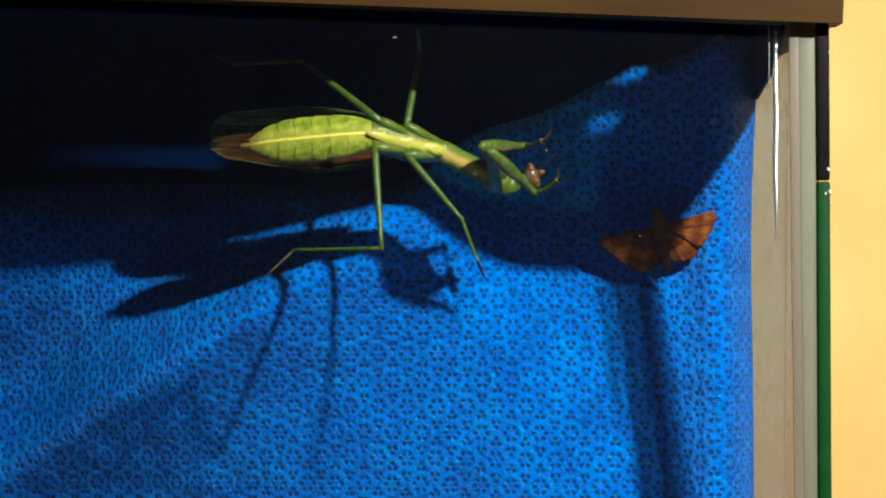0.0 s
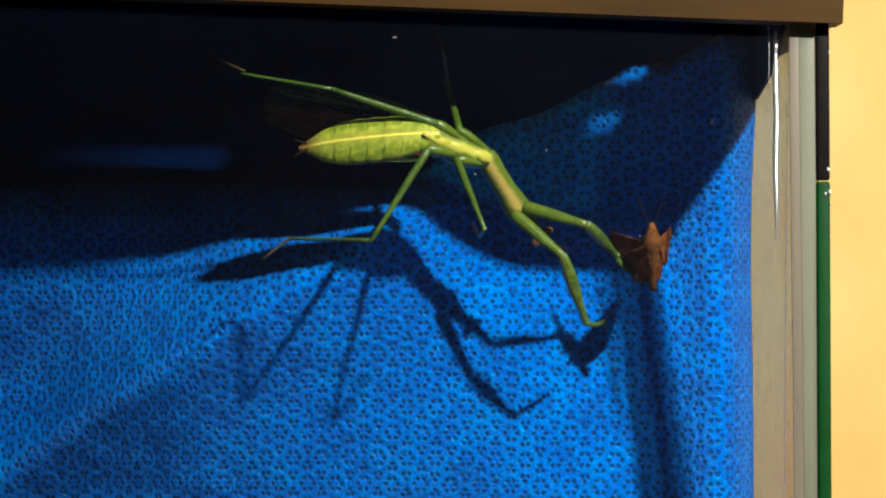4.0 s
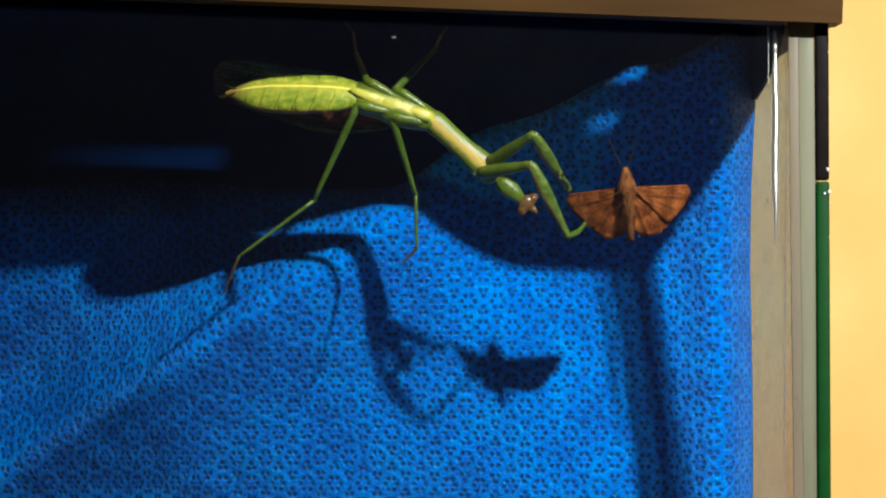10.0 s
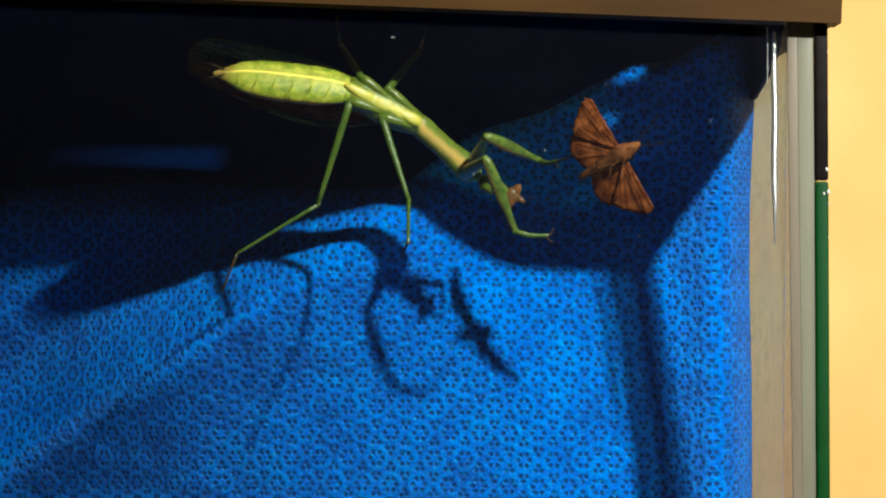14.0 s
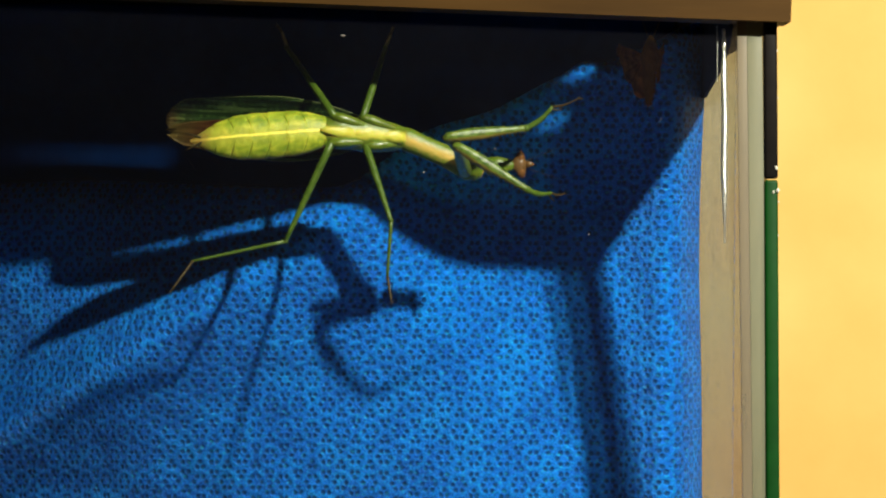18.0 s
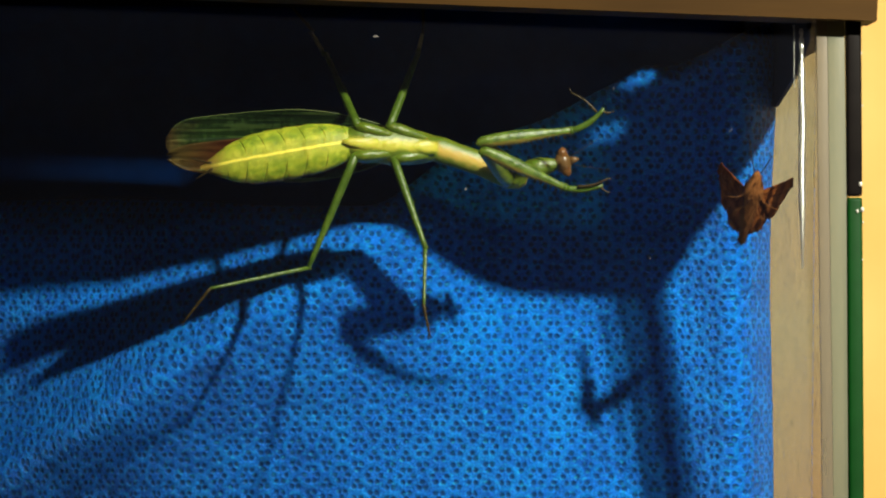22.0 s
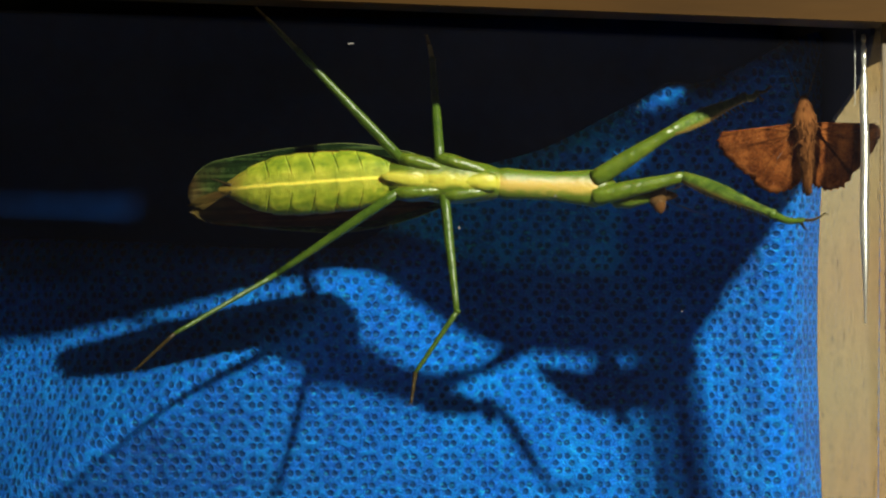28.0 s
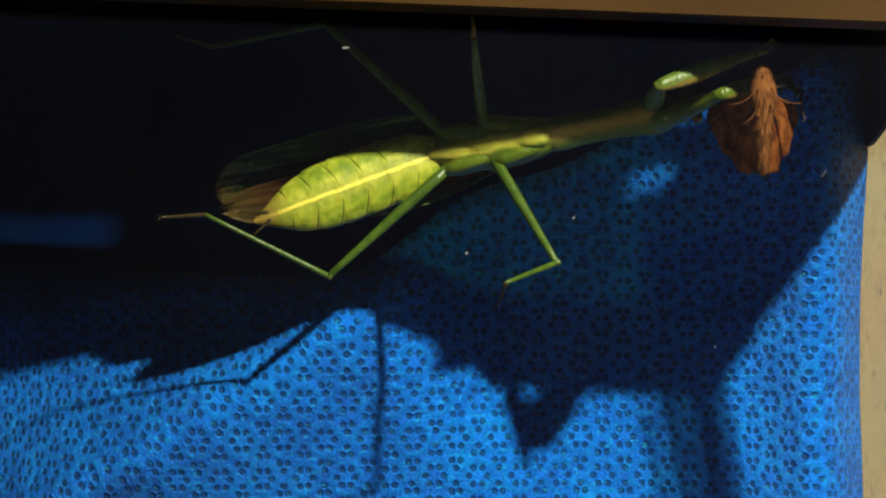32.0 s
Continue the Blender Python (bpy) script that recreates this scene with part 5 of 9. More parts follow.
    walk(MOVES["head"], [
        (0, pose(.03832, -.00176, -.00088, -1.6, -32.2, -16.4)), (0.5, pose(.03746, -.00167, -.00162, -2.8, -36.5, -15.6)), (1, pose(.03617, -.00095, -.00287, -4.4, -40.4, -14.9)),
        (1.5, pose(.03607, .00058, -.00344, -2.9, -34.4, -16)), (2, pose(.03598, .00204, -.00420, 0.8, -19, -17.6)), (2.5, pose(.03659, .00413, -.00559, 8.8, 19, -19.1)),
        (3, pose(.03646, .00376, -.00785, 9.9, 22.2, -19)), (3.5, pose(.03574, .00022, -.01107, 10.4, 26.8, -24.5)), (4.5, pose(.03699, .00125, -.01155, 13.8, 32.3, -12.5)),
        (5.5, pose(.03793, .00484, -.01146, 15.1, 28.8, 13.1)), (6, pose(.03893, .00117, -.00671, 10.3, 2.1, 7.1)), (6.5, pose(.04008, .00168, -.00886, 12.6, 10.4, 8.1)),
        (7, pose(.04077, .00618, -.00988, 14.8, 17.8, 9.1)), (7.5, pose(.04111, .00477, -.00884, 15.4, 14, 8.4)), (8, pose(.04144, .00177, -.00789, 15.6, 8.2, 7.3)),
        (8.5, pose(.04196, .00182, -.00763, 17.3, 12.6, 8.7)), (9, pose(.04215, .00347, -.00762, 19.2, 17.7, 10.5)), (9.5, pose(.04143, .00239, -.00918, 19.6, 19.4, 11.1)),
        (10, pose(.04082, .00263, -.00976, 19.8, 20.1, 11.4)), (10.5, pose(.04122, .00444, -.00795, 19.4, 19.3, 11.1)), (11, pose(.04131, .00628, -.00582, 18.9, 18.6, 10.5)),
        (11.5, pose(.04132, .00593, -.00596, 18.7, 18.9, 9.1)), (12, pose(.04137, .00512, -.00653, 18.6, 20.2, 6)), (12.5, pose(.04151, .00149, -.00721, 19, 24.3, -2.4)),
        (13, pose(.04135, -.00041, -.00719, 18.8, 25.2, -6.5)), (13.5, pose(.04191, .00092, -.00568, 16.3, 14.1, -7.5)), (14, pose(.04216, .00292, -.00379, 14.5, 2.3, -6.9)),
        (14.5, pose(.04166, .00221, -.00303, 13.9, 0.7, -11)), (15, pose(.04098, .00203, -.00320, 12.4, 0.5, -10.4)), (15.5, pose(.04032, .00083, -.00405, 10.8, -0.6, -8.8)),
        (16, pose(.03933, -.00221, -.00523, 9.2, -2, -6.6)), (16.5, pose(.03806, -.00442, -.00573, 8, 0.8, -5.9)), (17, pose(.04075, .00841, -.00292, 5.5, 0.9, 4.1)),
        (17.5, pose(.04052, -.00441, -.00570, 4.2, 13.8, -12.3)), (18, pose(.04152, -.00340, -.00358, 1.9, -7.2, -9.2)), (18.5, pose(.04182, -.00366, -.00246, 1.9, -6.5, -9.1)),
        (19, pose(.04206, -.00390, -.00139, 2.2, -3.2, -9)), (19.5, pose(.04169, -.00391, -.00147, 1.5, -9.2, -9.5)), (20, pose(.04133, -.00384, -.00174, 1.2, -12.3, -10)),
        (21, pose(.04179, -.00161, -.00094, 1.1, -13.7, -10.5)), (23, pose(.04110, -.00165, -.00142, 0.7, -17, -3.6)), (25, pose(.04118, .00127, -.00145, 0.8, -17.5, 5.1)),
        (25.5, pose(.04130, .00123, -.00099, 0.5, -17.5, 5.2)), (26, pose(.03921, .00334, -.00161, 0.6, -13.6, 5.3)), (26.5, pose(.03864, .00527, -.00185, 1.3, -4.7, 5.7)),
        (27, pose(.03992, .00648, -.00110, 1.9, 3.6, 5.9)), (27.5, pose(.04144, .00662, -.00098, 2, 6.7, 6.2)), (28, pose(.04167, .00241, -.00055, 0.5, -3.3, 7.1)),
        (28.5, pose(.04192, .00417, -.00046, 0.4, -2.1, 2.9)), (29, pose(.04135, .00767, -.00038, 0.6, 1.1, 7.1)), (29.5, pose(.04062, .00547, .00023, -0.1, -2.4, 1.8)),
        (30, pose(.03939, .00437, .00110, -1.3, -9.4, 0.9)), (30.5, pose(.03816, .00276, .00131, -1.6, -12.7, -2.4)), (31, pose(.03354, .01092, .00173, -1.6, -14.1, 23.7)),
        (31.5, pose(.03484, .00882, .00150, -1.4, -11.9, 23.5)), (32, pose(.03615, .00549, .00124, -1.2, -10.2, 21.5))])
    walk(MOVES["fucoxa"], [
        (0, pose(.03154, -.00126, -.0019, 142, -16, -140.1)), (0.5, pose(.03142, -.00153, -.00249, 137.5, -20.2, -141)), (1, pose(.03128, -.00133, -.00331, 127.5, -26.2, -138.6)),
        (1.5, pose(.03127, .00007, -.0036, 85.5, -31, -115.5)), (2, pose(.03114, .00149, -.00378, -23.3, -48.4, 3.9)), (2.5, pose(.03085, .00385, -.00315, 0, -24.6, -19.6)),
        (3, pose(.03041, .00369, -.00481, 4, -4.9, -13.3)), (3.5, pose(.02987, .00069, -.0071, 5.6, 3.7, -35.9)), (4.5, pose(.03035, .0004, -.00617, 8.5, 0, -57.8)),
        (5.5, pose(.03067, .00192, -.0051, 19.9, -6.8, -47.9)), (6, pose(.03074, -.00058, -.00525, 18.6, -5.8, -44.9)), (6.5, pose(.03069, -.00045, -.00539, 25.7, -11.2, -47.6)),
        (7, pose(.03056, .00322, -.00473, 39.7, -10.4, -64.7)), (7.5, pose(.03089, .00205, -.00442, 54.9, -15.8, -71.7)), (8, pose(.03108, -.00049, -.00424, 60.9, -28.4, -69.8)),
        (8.5, pose(.03131, -.00067, -.00338, 56.3, -25.6, -66.4)), (9, pose(.03145, .00055, -.00274, 52.6, -16.1, -67.6)), (9.5, pose(.03112, -.0004, -.00414, 48.7, -20.9, -61.1)),
        (10, pose(.03093, -.00016, -.00474, 49.3, -21, -61.6)), (10.5, pose(.03123, .00151, -.00344, 63.3, -15.5, -76.1)), (11, pose(.03123, .00325, -.00185, 75.3, -15.9, -83.5)),
        (11.5, pose(.03132, .00308, -.00147, 82, -9.8, -89.5)), (12, pose(.03142, .00256, -.00144, 85.6, -5.8, -94.8)), (12.5, pose(.03153, .00041, -.00229, 83.8, -7.9, -103.7)),
        (13, pose(.03147, -.00038, -.00266, 83.5, -10.7, -107.8)), (13.5, pose(.03152, .00079, -.00226, 84.3, -11.3, -105.5)), (14, pose(.03142, .00249, -.00157, 84.9, -11.2, -101.8)),
        (14.5, pose(.03147, .00234, -.00128, 84.6, -11.7, -105.4)), (15, pose(.03149, .00199, -.00164, 99.7, -11.4, -111.5)), (15.5, pose(.03147, .00068, -.00262, 128.1, -10.8, -123.1)),
        (16, pose(.03102, -.00224, -.00386, 146.7, -11.1, -135.1)), (16.5, pose(.0304, -.00432, -.00429, 153, -11.3, -140.6)), (17, pose(.03033, .00609, -.00134, 109.3, -20.6, -100.4)),
        (17.5, pose(.03035, -.00495, -.00371, 41.4, -26, -80.6)), (18, pose(.0305, -.00466, -.00357, 147.9, -13.8, -129.6)), (18.5, pose(.03067, -.00486, -.00247, 154.4, -10.2, -130.6)),
        (19, pose(.03076, -.00505, -.00129, 160.5, -7, -131.8)), (19.5, pose(.03069, -.00509, -.00183, 157.3, -9.6, -133.6)), (20, pose(.03061, -.00506, -.00239, 155.4, -11.5, -135)),
        (21, pose(.0312, -.00312, -.00226, 153.2, -13.8, -136.3)), (23, pose(.03095, -.00348, -.00312, 153.4, -14.1, -130.6)), (25, pose(.03144, -.00128, -.00251, 158, -19.5, -135.3)),
        (25.5, pose(.03144, -.0013, -.00251, 158.2, -19.7, -135.3)), (26, pose(.03156, .00098, -.00189, 142.5, -20.4, -117.7)), (26.5, pose(.03136, .00313, -.00064, 83.1, -20.4, -88.1)),
        (27, pose(.03109, .00421, .0005, 35.2, -27.1, -56.1)), (27.5, pose(.03104, .00434, .00083, 4.1, -32.1, -6.1)), (28, pose(.03163, .00054, .00145, 4.4, -34.6, -6.6)),
        (28.5, pose(.03148, .00226, .00135, 4.3, -36.2, -9.9)), (29, pose(.03072, .00515, .00134, 21.9, -23.3, -44)), (29.5, pose(.0312, .00347, .00166, 30.2, -17.1, -68.2)),
        (30, pose(.03135, .00256, .00203, 53.8, -17.2, -84.5)), (30.5, pose(.03152, .00132, .002, 88.2, -18.5, -98.9)), (31, pose(.02952, .0074, .00225, 111.6, -17.2, -79.7)),
        (31.5, pose(.03048, .00549, .00214, 107.8, -10.9, -76.7)), (32, pose(.03135, .00259, .00198, 84.2, -6.4, -74.5))])
    walk(MOVES["fufemur"], [
        (0, pose(.02122, -.0099, .00196, -9.1, -10.6, 31.9)), (0.5, pose(.02121, -.0098, .00234, -6.3, -7.9, 37.6)), (1, pose(.02185, -.00964, .00287, 2.5, -4, 45.4)),
        (1.5, pose(.0261, -.01075, .00362, 79.3, 4.8, 60)), (2, pose(.04041, .00212, .0067, -131.3, 32, -141.4)), (2.5, pose(.04284, -.00043, .00268, 128.7, 19.4, 77.7)),
        (3, pose(.04398, .00047, -.00362, 47.1, 8.5, 45.5)), (3.5, pose(.04119, -.00751, -.00799, 24.3, 9.6, 21.9)), (4.5, pose(.03782, -.01144, -.00618, 30.6, 10.8, 34.2)),
        (5.5, pose(.04, -.00839, -.00345, 31.6, 7.2, 62.3)), (6, pose(.0406, -.01041, -.00384, 31.5, 2.8, 67.8)), (6.5, pose(.03995, -.01058, -.00266, 37.1, 16.1, 55.3)),
        (7, pose(.03644, -.00923, -.00221, 14.2, 34.1, 6.2)), (7.5, pose(.03511, -.01074, -.0006, 26.1, 17.9, 33.4)), (8, pose(.03534, -.01204, .00242, 31.4, 8.3, 51.1)),
        (8.5, pose(.03637, -.01223, .00268, 32.2, 13.7, 44.5)), (9, pose(.03657, -.01189, .00114, 28.6, 15.6, 34.8)), (9.5, pose(.03744, -.01184, .00086, 34.2, 18.1, 42.1)),
        (10, pose(.03714, -.01167, .00028, 37.8, 16, 48.9)), (10.5, pose(.03447, -.01159, .0003, 30, 8.9, 45.1)), (11, pose(.03276, -.01013, .00199, 26.3, 4.6, 45.1)),
        (11.5, pose(.03145, -.01072, .00091, 20.2, -2.8, 46.3)), (12, pose(.03026, -.01132, -.00003, 14.4, -7.9, 44)), (12.5, pose(.02824, -.01306, -.00037, 13.5, -7.7, 34.1)),
        (13, pose(.02725, -.01347, -.00006, 13, -7.5, 29.4)), (13.5, pose(.02785, -.01244, .00049, 11.6, -8.5, 29.2)), (14, pose(.02861, -.01096, .00115, 10, -10.1, 30.2)),
        (14.5, pose(.02784, -.01088, .00155, 9.5, -10, 28.2)), (15, pose(.02647, -.01079, .00113, 8.1, -9.3, 27.3)), (15.5, pose(.02395, -.01084, .00001, 6.9, -8.7, 22.8)),
        (16, pose(.02129, -.01194, -.00117, 6, -7.9, 17.6)), (16.5, pose(.01979, -.01304, -.00155, 5.4, -6.4, 14)), (17, pose(.02797, -.0068, .00358, 14.4, 5.6, 47.6)),
        (17.5, pose(.03242, -.01737, .00242, 6.6, 4.6, 18.1)), (18, pose(.02183, -.01513, -.00022, -0.1, -11.2, -1.2)), (18.5, pose(.02169, -.01532, 0, 0.2, -16.7, -7.4)),
        (19, pose(.0215, -.01541, .00043, 3.2, -18.6, -18.2)), (19.5, pose(.02116, -.01508, .00051, 3.2, -14.5, -18.7)), (20, pose(.02092, -.01477, .00041, 3, -10.8, -18.5)),
        (21, pose(.02137, -.01251, .00108, 1.4, -10.2, -10.3)), (23, pose(.02213, -.0138, .0003, 2, -9.7, -6)), (25, pose(.02207, -.01058, .00215, 2.7, -6.2, -0.9)),
        (25.5, pose(.02207, -.01056, .00221, 2.4, -6.2, -0.9)), (26, pose(.02546, -.01063, .003, 0.1, -6.7, 16.6)), (26.5, pose(.0318, -.00998, .00424, -4.9, -7.1, 45.6)),
        (27, pose(.03805, -.00613, .00687, -3.7, -3.8, 60.7)), (27.5, pose(.04283, .00307, .00826, -10.1, -6.1, 64.7)), (28, pose(.04308, -.00078, .00941, -17.8, -22.6, 41.4)),
        (28.5, pose(.04261, .00031, .00961, 21.3, -24.3, -45.8)), (29, pose(.03997, -.00378, .00688, 10.9, -31.8, -18.7)), (29.5, pose(.03617, -.00895, .00578, -14.7, -26.6, 25.4)),
        (30, pose(.03262, -.01075, .00617, -17, -17.3, 39)), (30.5, pose(.02948, -.0118, .00644, -11.6, -13.6, 31.5)), (31, pose(.03192, -.00575, .00639, -9.9, -13.3, 54.1)),
        (31.5, pose(.03364, -.00789, .00479, -7.5, -11.6, 49.8)), (32, pose(.03506, -.01082, .00353, -5.8, -10.5, 43.8))])
    walk(MOVES["futibia"], [
        (0, pose(.03558, -.00098, .00512, 25.1, -10, -87.5)), (0.5, pose(.0347, .00061, .0047, 18, -9, -78.6)), (1, pose(.03389, .00259, .00406, 10.9, -4.5, -72.2)),
        (1.5, pose(.03467, .00409, .00217, -1.1, 6.6, -82.6)), (2, pose(.029, -.00698, -.00241, 30.6, 10.8, 34.7)), (2.5, pose(.04628, .01542, -.00304, -21.7, 20.3, -89.1)),
        (3, pose(.0559, .0126, -.00617, -86.9, 44.4, -119.7)), (3.5, pose(.05693, -.00119, -.01084, -4.3, 27.5, -56.2)), (4.5, pose(.0518, -.00195, -.00941, -20.3, 26.2, -77.8)),
        (5.5, pose(.04793, .00672, -.0056, 20.1, -3.8, 72.9)), (6, pose(.04709, .00549, -.00468, -45.7, -18.6, 80.4)), (6.5, pose(.04936, .00299, -.00744, 125.4, -6.2, -103.5)),
        (7, pose(.0506, -.0077, -.01185, -134.1, -39.8, 112.6)), (7.5, pose(.04878, -.00174, -.0059, 121.3, -7.4, -104.2)), (8, pose(.04602, .00121, -.00006, -65.5, -32.3, 80.2)),
        (8.5, pose(.04827, -.00051, -.00139, 118, 1, -99.4)), (9, pose(.05018, -.00245, -.0035, 140.4, 2, -109.7)), (9.5, pose(.04956, -.00087, -.00449, 147.8, 1.3, -116.9)),
        (10, pose(.04801, .0008, -.00446, 146.4, 2.4, -113.8)), (10.5, pose(.04646, .00045, -.00237, -54.9, -26.6, 80.8)), (11, pose(.04486, .00202, .00061, 9.2, 12.8, -59.4)),
        (11.5, pose(.04332, .0017, .00175, -6.6, -19.9, 62.5)), (12, pose(.04253, .0005, .00232, 47.6, 12.3, -93.6)), (12.5, pose(.04236, -.00351, .00195, -2.7, 15.6, -92.4)),
        (13, pose(.04211, -.0051, .00217, 3.6, 13.9, -83.7)), (13.5, pose(.04271, -.00415, .00303, 15.3, 7.5, -78.5)), (14, pose(.04324, -.00243, .00417, 24.1, 2.9, -76.5)),
        (14.5, pose(.04277, -.00289, .00453, 20.5, 4.2, -79.2)), (15, pose(.04156, -.00301, .0039, 24.5, 2.1, -83.6)), (15.5, pose(.03963, -.00425, .00261, -39.2, -27, 55)),
        (16, pose(.03754, -.0068, .00119, -64.8, -30, 65.3)), (16.5, pose(.03638, -.00891, .00037, -76.2, -30.3, 69.2)), (17, pose(.03951, .00584, .00191, 17.7, -8.2, -51.9)),
        (17.5, pose(.04872, -.01205, .00105, 14.8, -9.7, -68.6)), (18, pose(.03869, -.01549, .00313, 7.7, -43.3, -23.5)), (18.5, pose(.03803, -.01745, .00493, -11.6, -38, 6.1)),
        (19, pose(.03699, -.02051, .00591, -19, -28.2, 24.1)), (19.5, pose(.03693, -.02041, .00482, -23.4, -29.9, 28.3)), (20, pose(.03693, -.02014, .00364, -25.5, -32, 28.8)),
        (21, pose(.03803, -.01552, .00412, 24.5, -26.9, -58.3)), (23, pose(.03899, -.01556, .00319, -18, -34.2, 23.5)), (25, pose(.03916, -.01085, .00401, 3.1, -31.5, -2.5)),
        (25.5, pose(.03916, -.01083, .00406, 2.8, -31.6, -2.3)), (26, pose(.04183, -.00574, .005, 30.2, -24.6, -52.7)), (26.5, pose(.04373, .00222, .00638, 29.1, -17.1, -60.1)),
        (27, pose(.04645, .00884, .008, 20.2, -7.1, -68.1)), (27.5, pose(.05014, .01854, .01008, -6.7, -4.2, 66.4)), (28, pose(.05498, .00973, .01601, -24.5, -12.5, 66.3)),
        (28.5, pose(.05353, -.01093, .01671, -28.5, -11.1, 68)), (29, pose(.05382, -.00847, .01593, -22.1, -7.3, 74.4)), (29.5, pose(.05006, -.00235, .01348, -12.6, -4.1, 67.8)),
        (30, pose(.04538, -.00041, .01128, -3.6, -1.2, 63.9)), (30.5, pose(.04372, -.00305, .01049, -10.6, -4.9, 56.2)), (31, pose(.04173, .00781, .01035, -19.4, -10.4, 79.8)),
        (31.5, pose(.04452, .00498, .00825, -21.1, -11.6, 79.3)), (32, pose(.04727, .00088, .00667, -23, -12.9, 77.1))])
    walk(MOVES["futarsus"], [
        (0, pose(.03587, -.00767, .0063, -50.8, -31.2, 43.8)), (0.5, pose(.03603, -.00598, .00576, -51.5, -33, 43.1)), (1, pose(.03596, -.00387, .0046, 59.4, -23.4, -101.3)),
        (1.5, pose(.03553, -.00261, .00138, -41.3, -23.2, 42.2)), (2, pose(.0345, -.00318, -.00368, 5.9, -3.1, 39.4)), (2.5, pose(.04638, .00904, -.00541, -36.4, 15.6, -107.2)),
        (3, pose(.05349, .00838, -.01093, -5.7, 15, -71.7)), (3.5, pose(.06028, -.0062, -.01399, -160.8, 13.6, -147.4)), (4.5, pose(.05309, -.00792, -.01241, -161, 9.7, -123.7)),
        (5.5, pose(.04993, .0132, -.00516, -41, -20.6, 76.2)), (6, pose(.04816, .01185, -.00252, -68.8, -25, 83)), (6.5, pose(.04779, -.00358, -.0067, 139.9, -7.5, -113.1)),
        (7, pose(.0486, -.00288, -.0075, 143.9, -17.2, -128.6)), (7.5, pose(.04712, -.00828, -.00502, -126.8, -31, 101.3)), (8, pose(.047, .00687, .00357, 51.2, 11.2, -89)),
        (8.5, pose(.04716, -.00722, -.00151, -113.7, -36.4, 97.6)), (9, pose(.04789, -.00884, -.00373, -153.8, -42.2, 127.2)), (9.5, pose(.04649, -.00693, -.00465, -156.7, -38.8, 126.5)),
        (10, pose(.04526, -.00542, -.00475, -151.3, -36.3, 118.7)), (10.5, pose(.04743, .00646, .00067, -90.7, -30.1, 88.5)), (11, pose(.04824, -.00369, -.0009, -8.2, -21.6, 61.3)),
        (11.5, pose(.04628, .00737, .00406, -24.4, -24.5, 68.7)), (12, pose(.04211, -.00613, .00087, -53.6, -26.2, 75.4)), (12.5, pose(.04208, -.01005, .00012, -29.5, -23.6, 58.6)),
        (13, pose(.04283, -.01166, .00054, 16.4, 8.5, -88.8)), (13.5, pose(.04405, -.01075, .00214, 30.5, -0.8, -81.5)), (14, pose(.04483, -.00904, .00383, 45.5, -13.8, -77.3)),
        (14.5, pose(.04405, -.00955, .00403, 90.6, -13.1, -108)), (15, pose(.04231, -.00976, .00365, 126, -14.8, -126.6)), (15.5, pose(.04311, .00071, .00569, 142, -16.5, -139.1)),
        (16, pose(.03999, -.00145, .00459, 149.4, -17.2, -145.5)), (16.5, pose(.03846, -.00342, .0038, 151.7, -18.3, -147.8)), (17, pose(.04366, .00055, .00288, 35.7, -8.1, -73.2)),
        (17.5, pose(.05116, -.01829, .0022, -13.4, -10.3, 42.4)), (18, pose(.04324, -.01746, .00779, 4.4, -22.3, -20.1)), (18.5, pose(.04336, -.01688, .00912, -76.8, -24.7, 69.5)),
        (19, pose(.04245, -.01806, .00912, -154, -23.3, 109.3)), (19.5, pose(.04213, -.01762, .0082, 151.5, -18.7, -140.6)), (20, pose(.04199, -.01736, .00724, 147, -22.6, -140.1)),
        (21, pose(.04122, -.02068, .0072, -150.8, -30.2, 112.5)), (23, pose(.04415, -.01331, .00701, 159.2, -20, -146.7)), (25, pose(.04495, -.01111, .00757, -163.3, -26.6, 140.8)),
        (25.5, pose(.04495, -.01107, .00762, -163.1, -26.4, 140.7)), (26, pose(.04557, -.01066, .00783, -157.9, -23.6, 130.4)), (26.5, pose(.04697, -.00342, .00837, 147.9, -11.5, -111.1)),
        (27, pose(.04896, .00257, .00884, -50.6, -14.3, 79.2)), (27.5, pose(.05285, .02475, .01058, -3.8, 3, -66)), (28, pose(.05765, .01581, .01748, -25.9, -15.7, 62.3)),
        (28.5, pose(.05603, -.00474, .01801, 5.2, 0.7, 71.6)), (29, pose(.05563, -.00197, .01679, -95.1, 17.4, -90.7)), (29.5, pose(.05262, .00393, .01397, -82.4, 13.2, -93.6)),
        (30, pose(.04837, .0057, .01143, 8.6, 3.3, 62.3)), (30.5, pose(.04749, .00258, .01107, -16.7, 7.4, -76.1)), (31, pose(.04292, .01439, .01158, -12.9, 7.3, -43.8)),
        (31.5, pose(.04575, .01153, .00962, -29.2, 19.7, -42.1)), (32, pose(.04875, .00735, .00818, -37.9, 32.5, -40.5))])
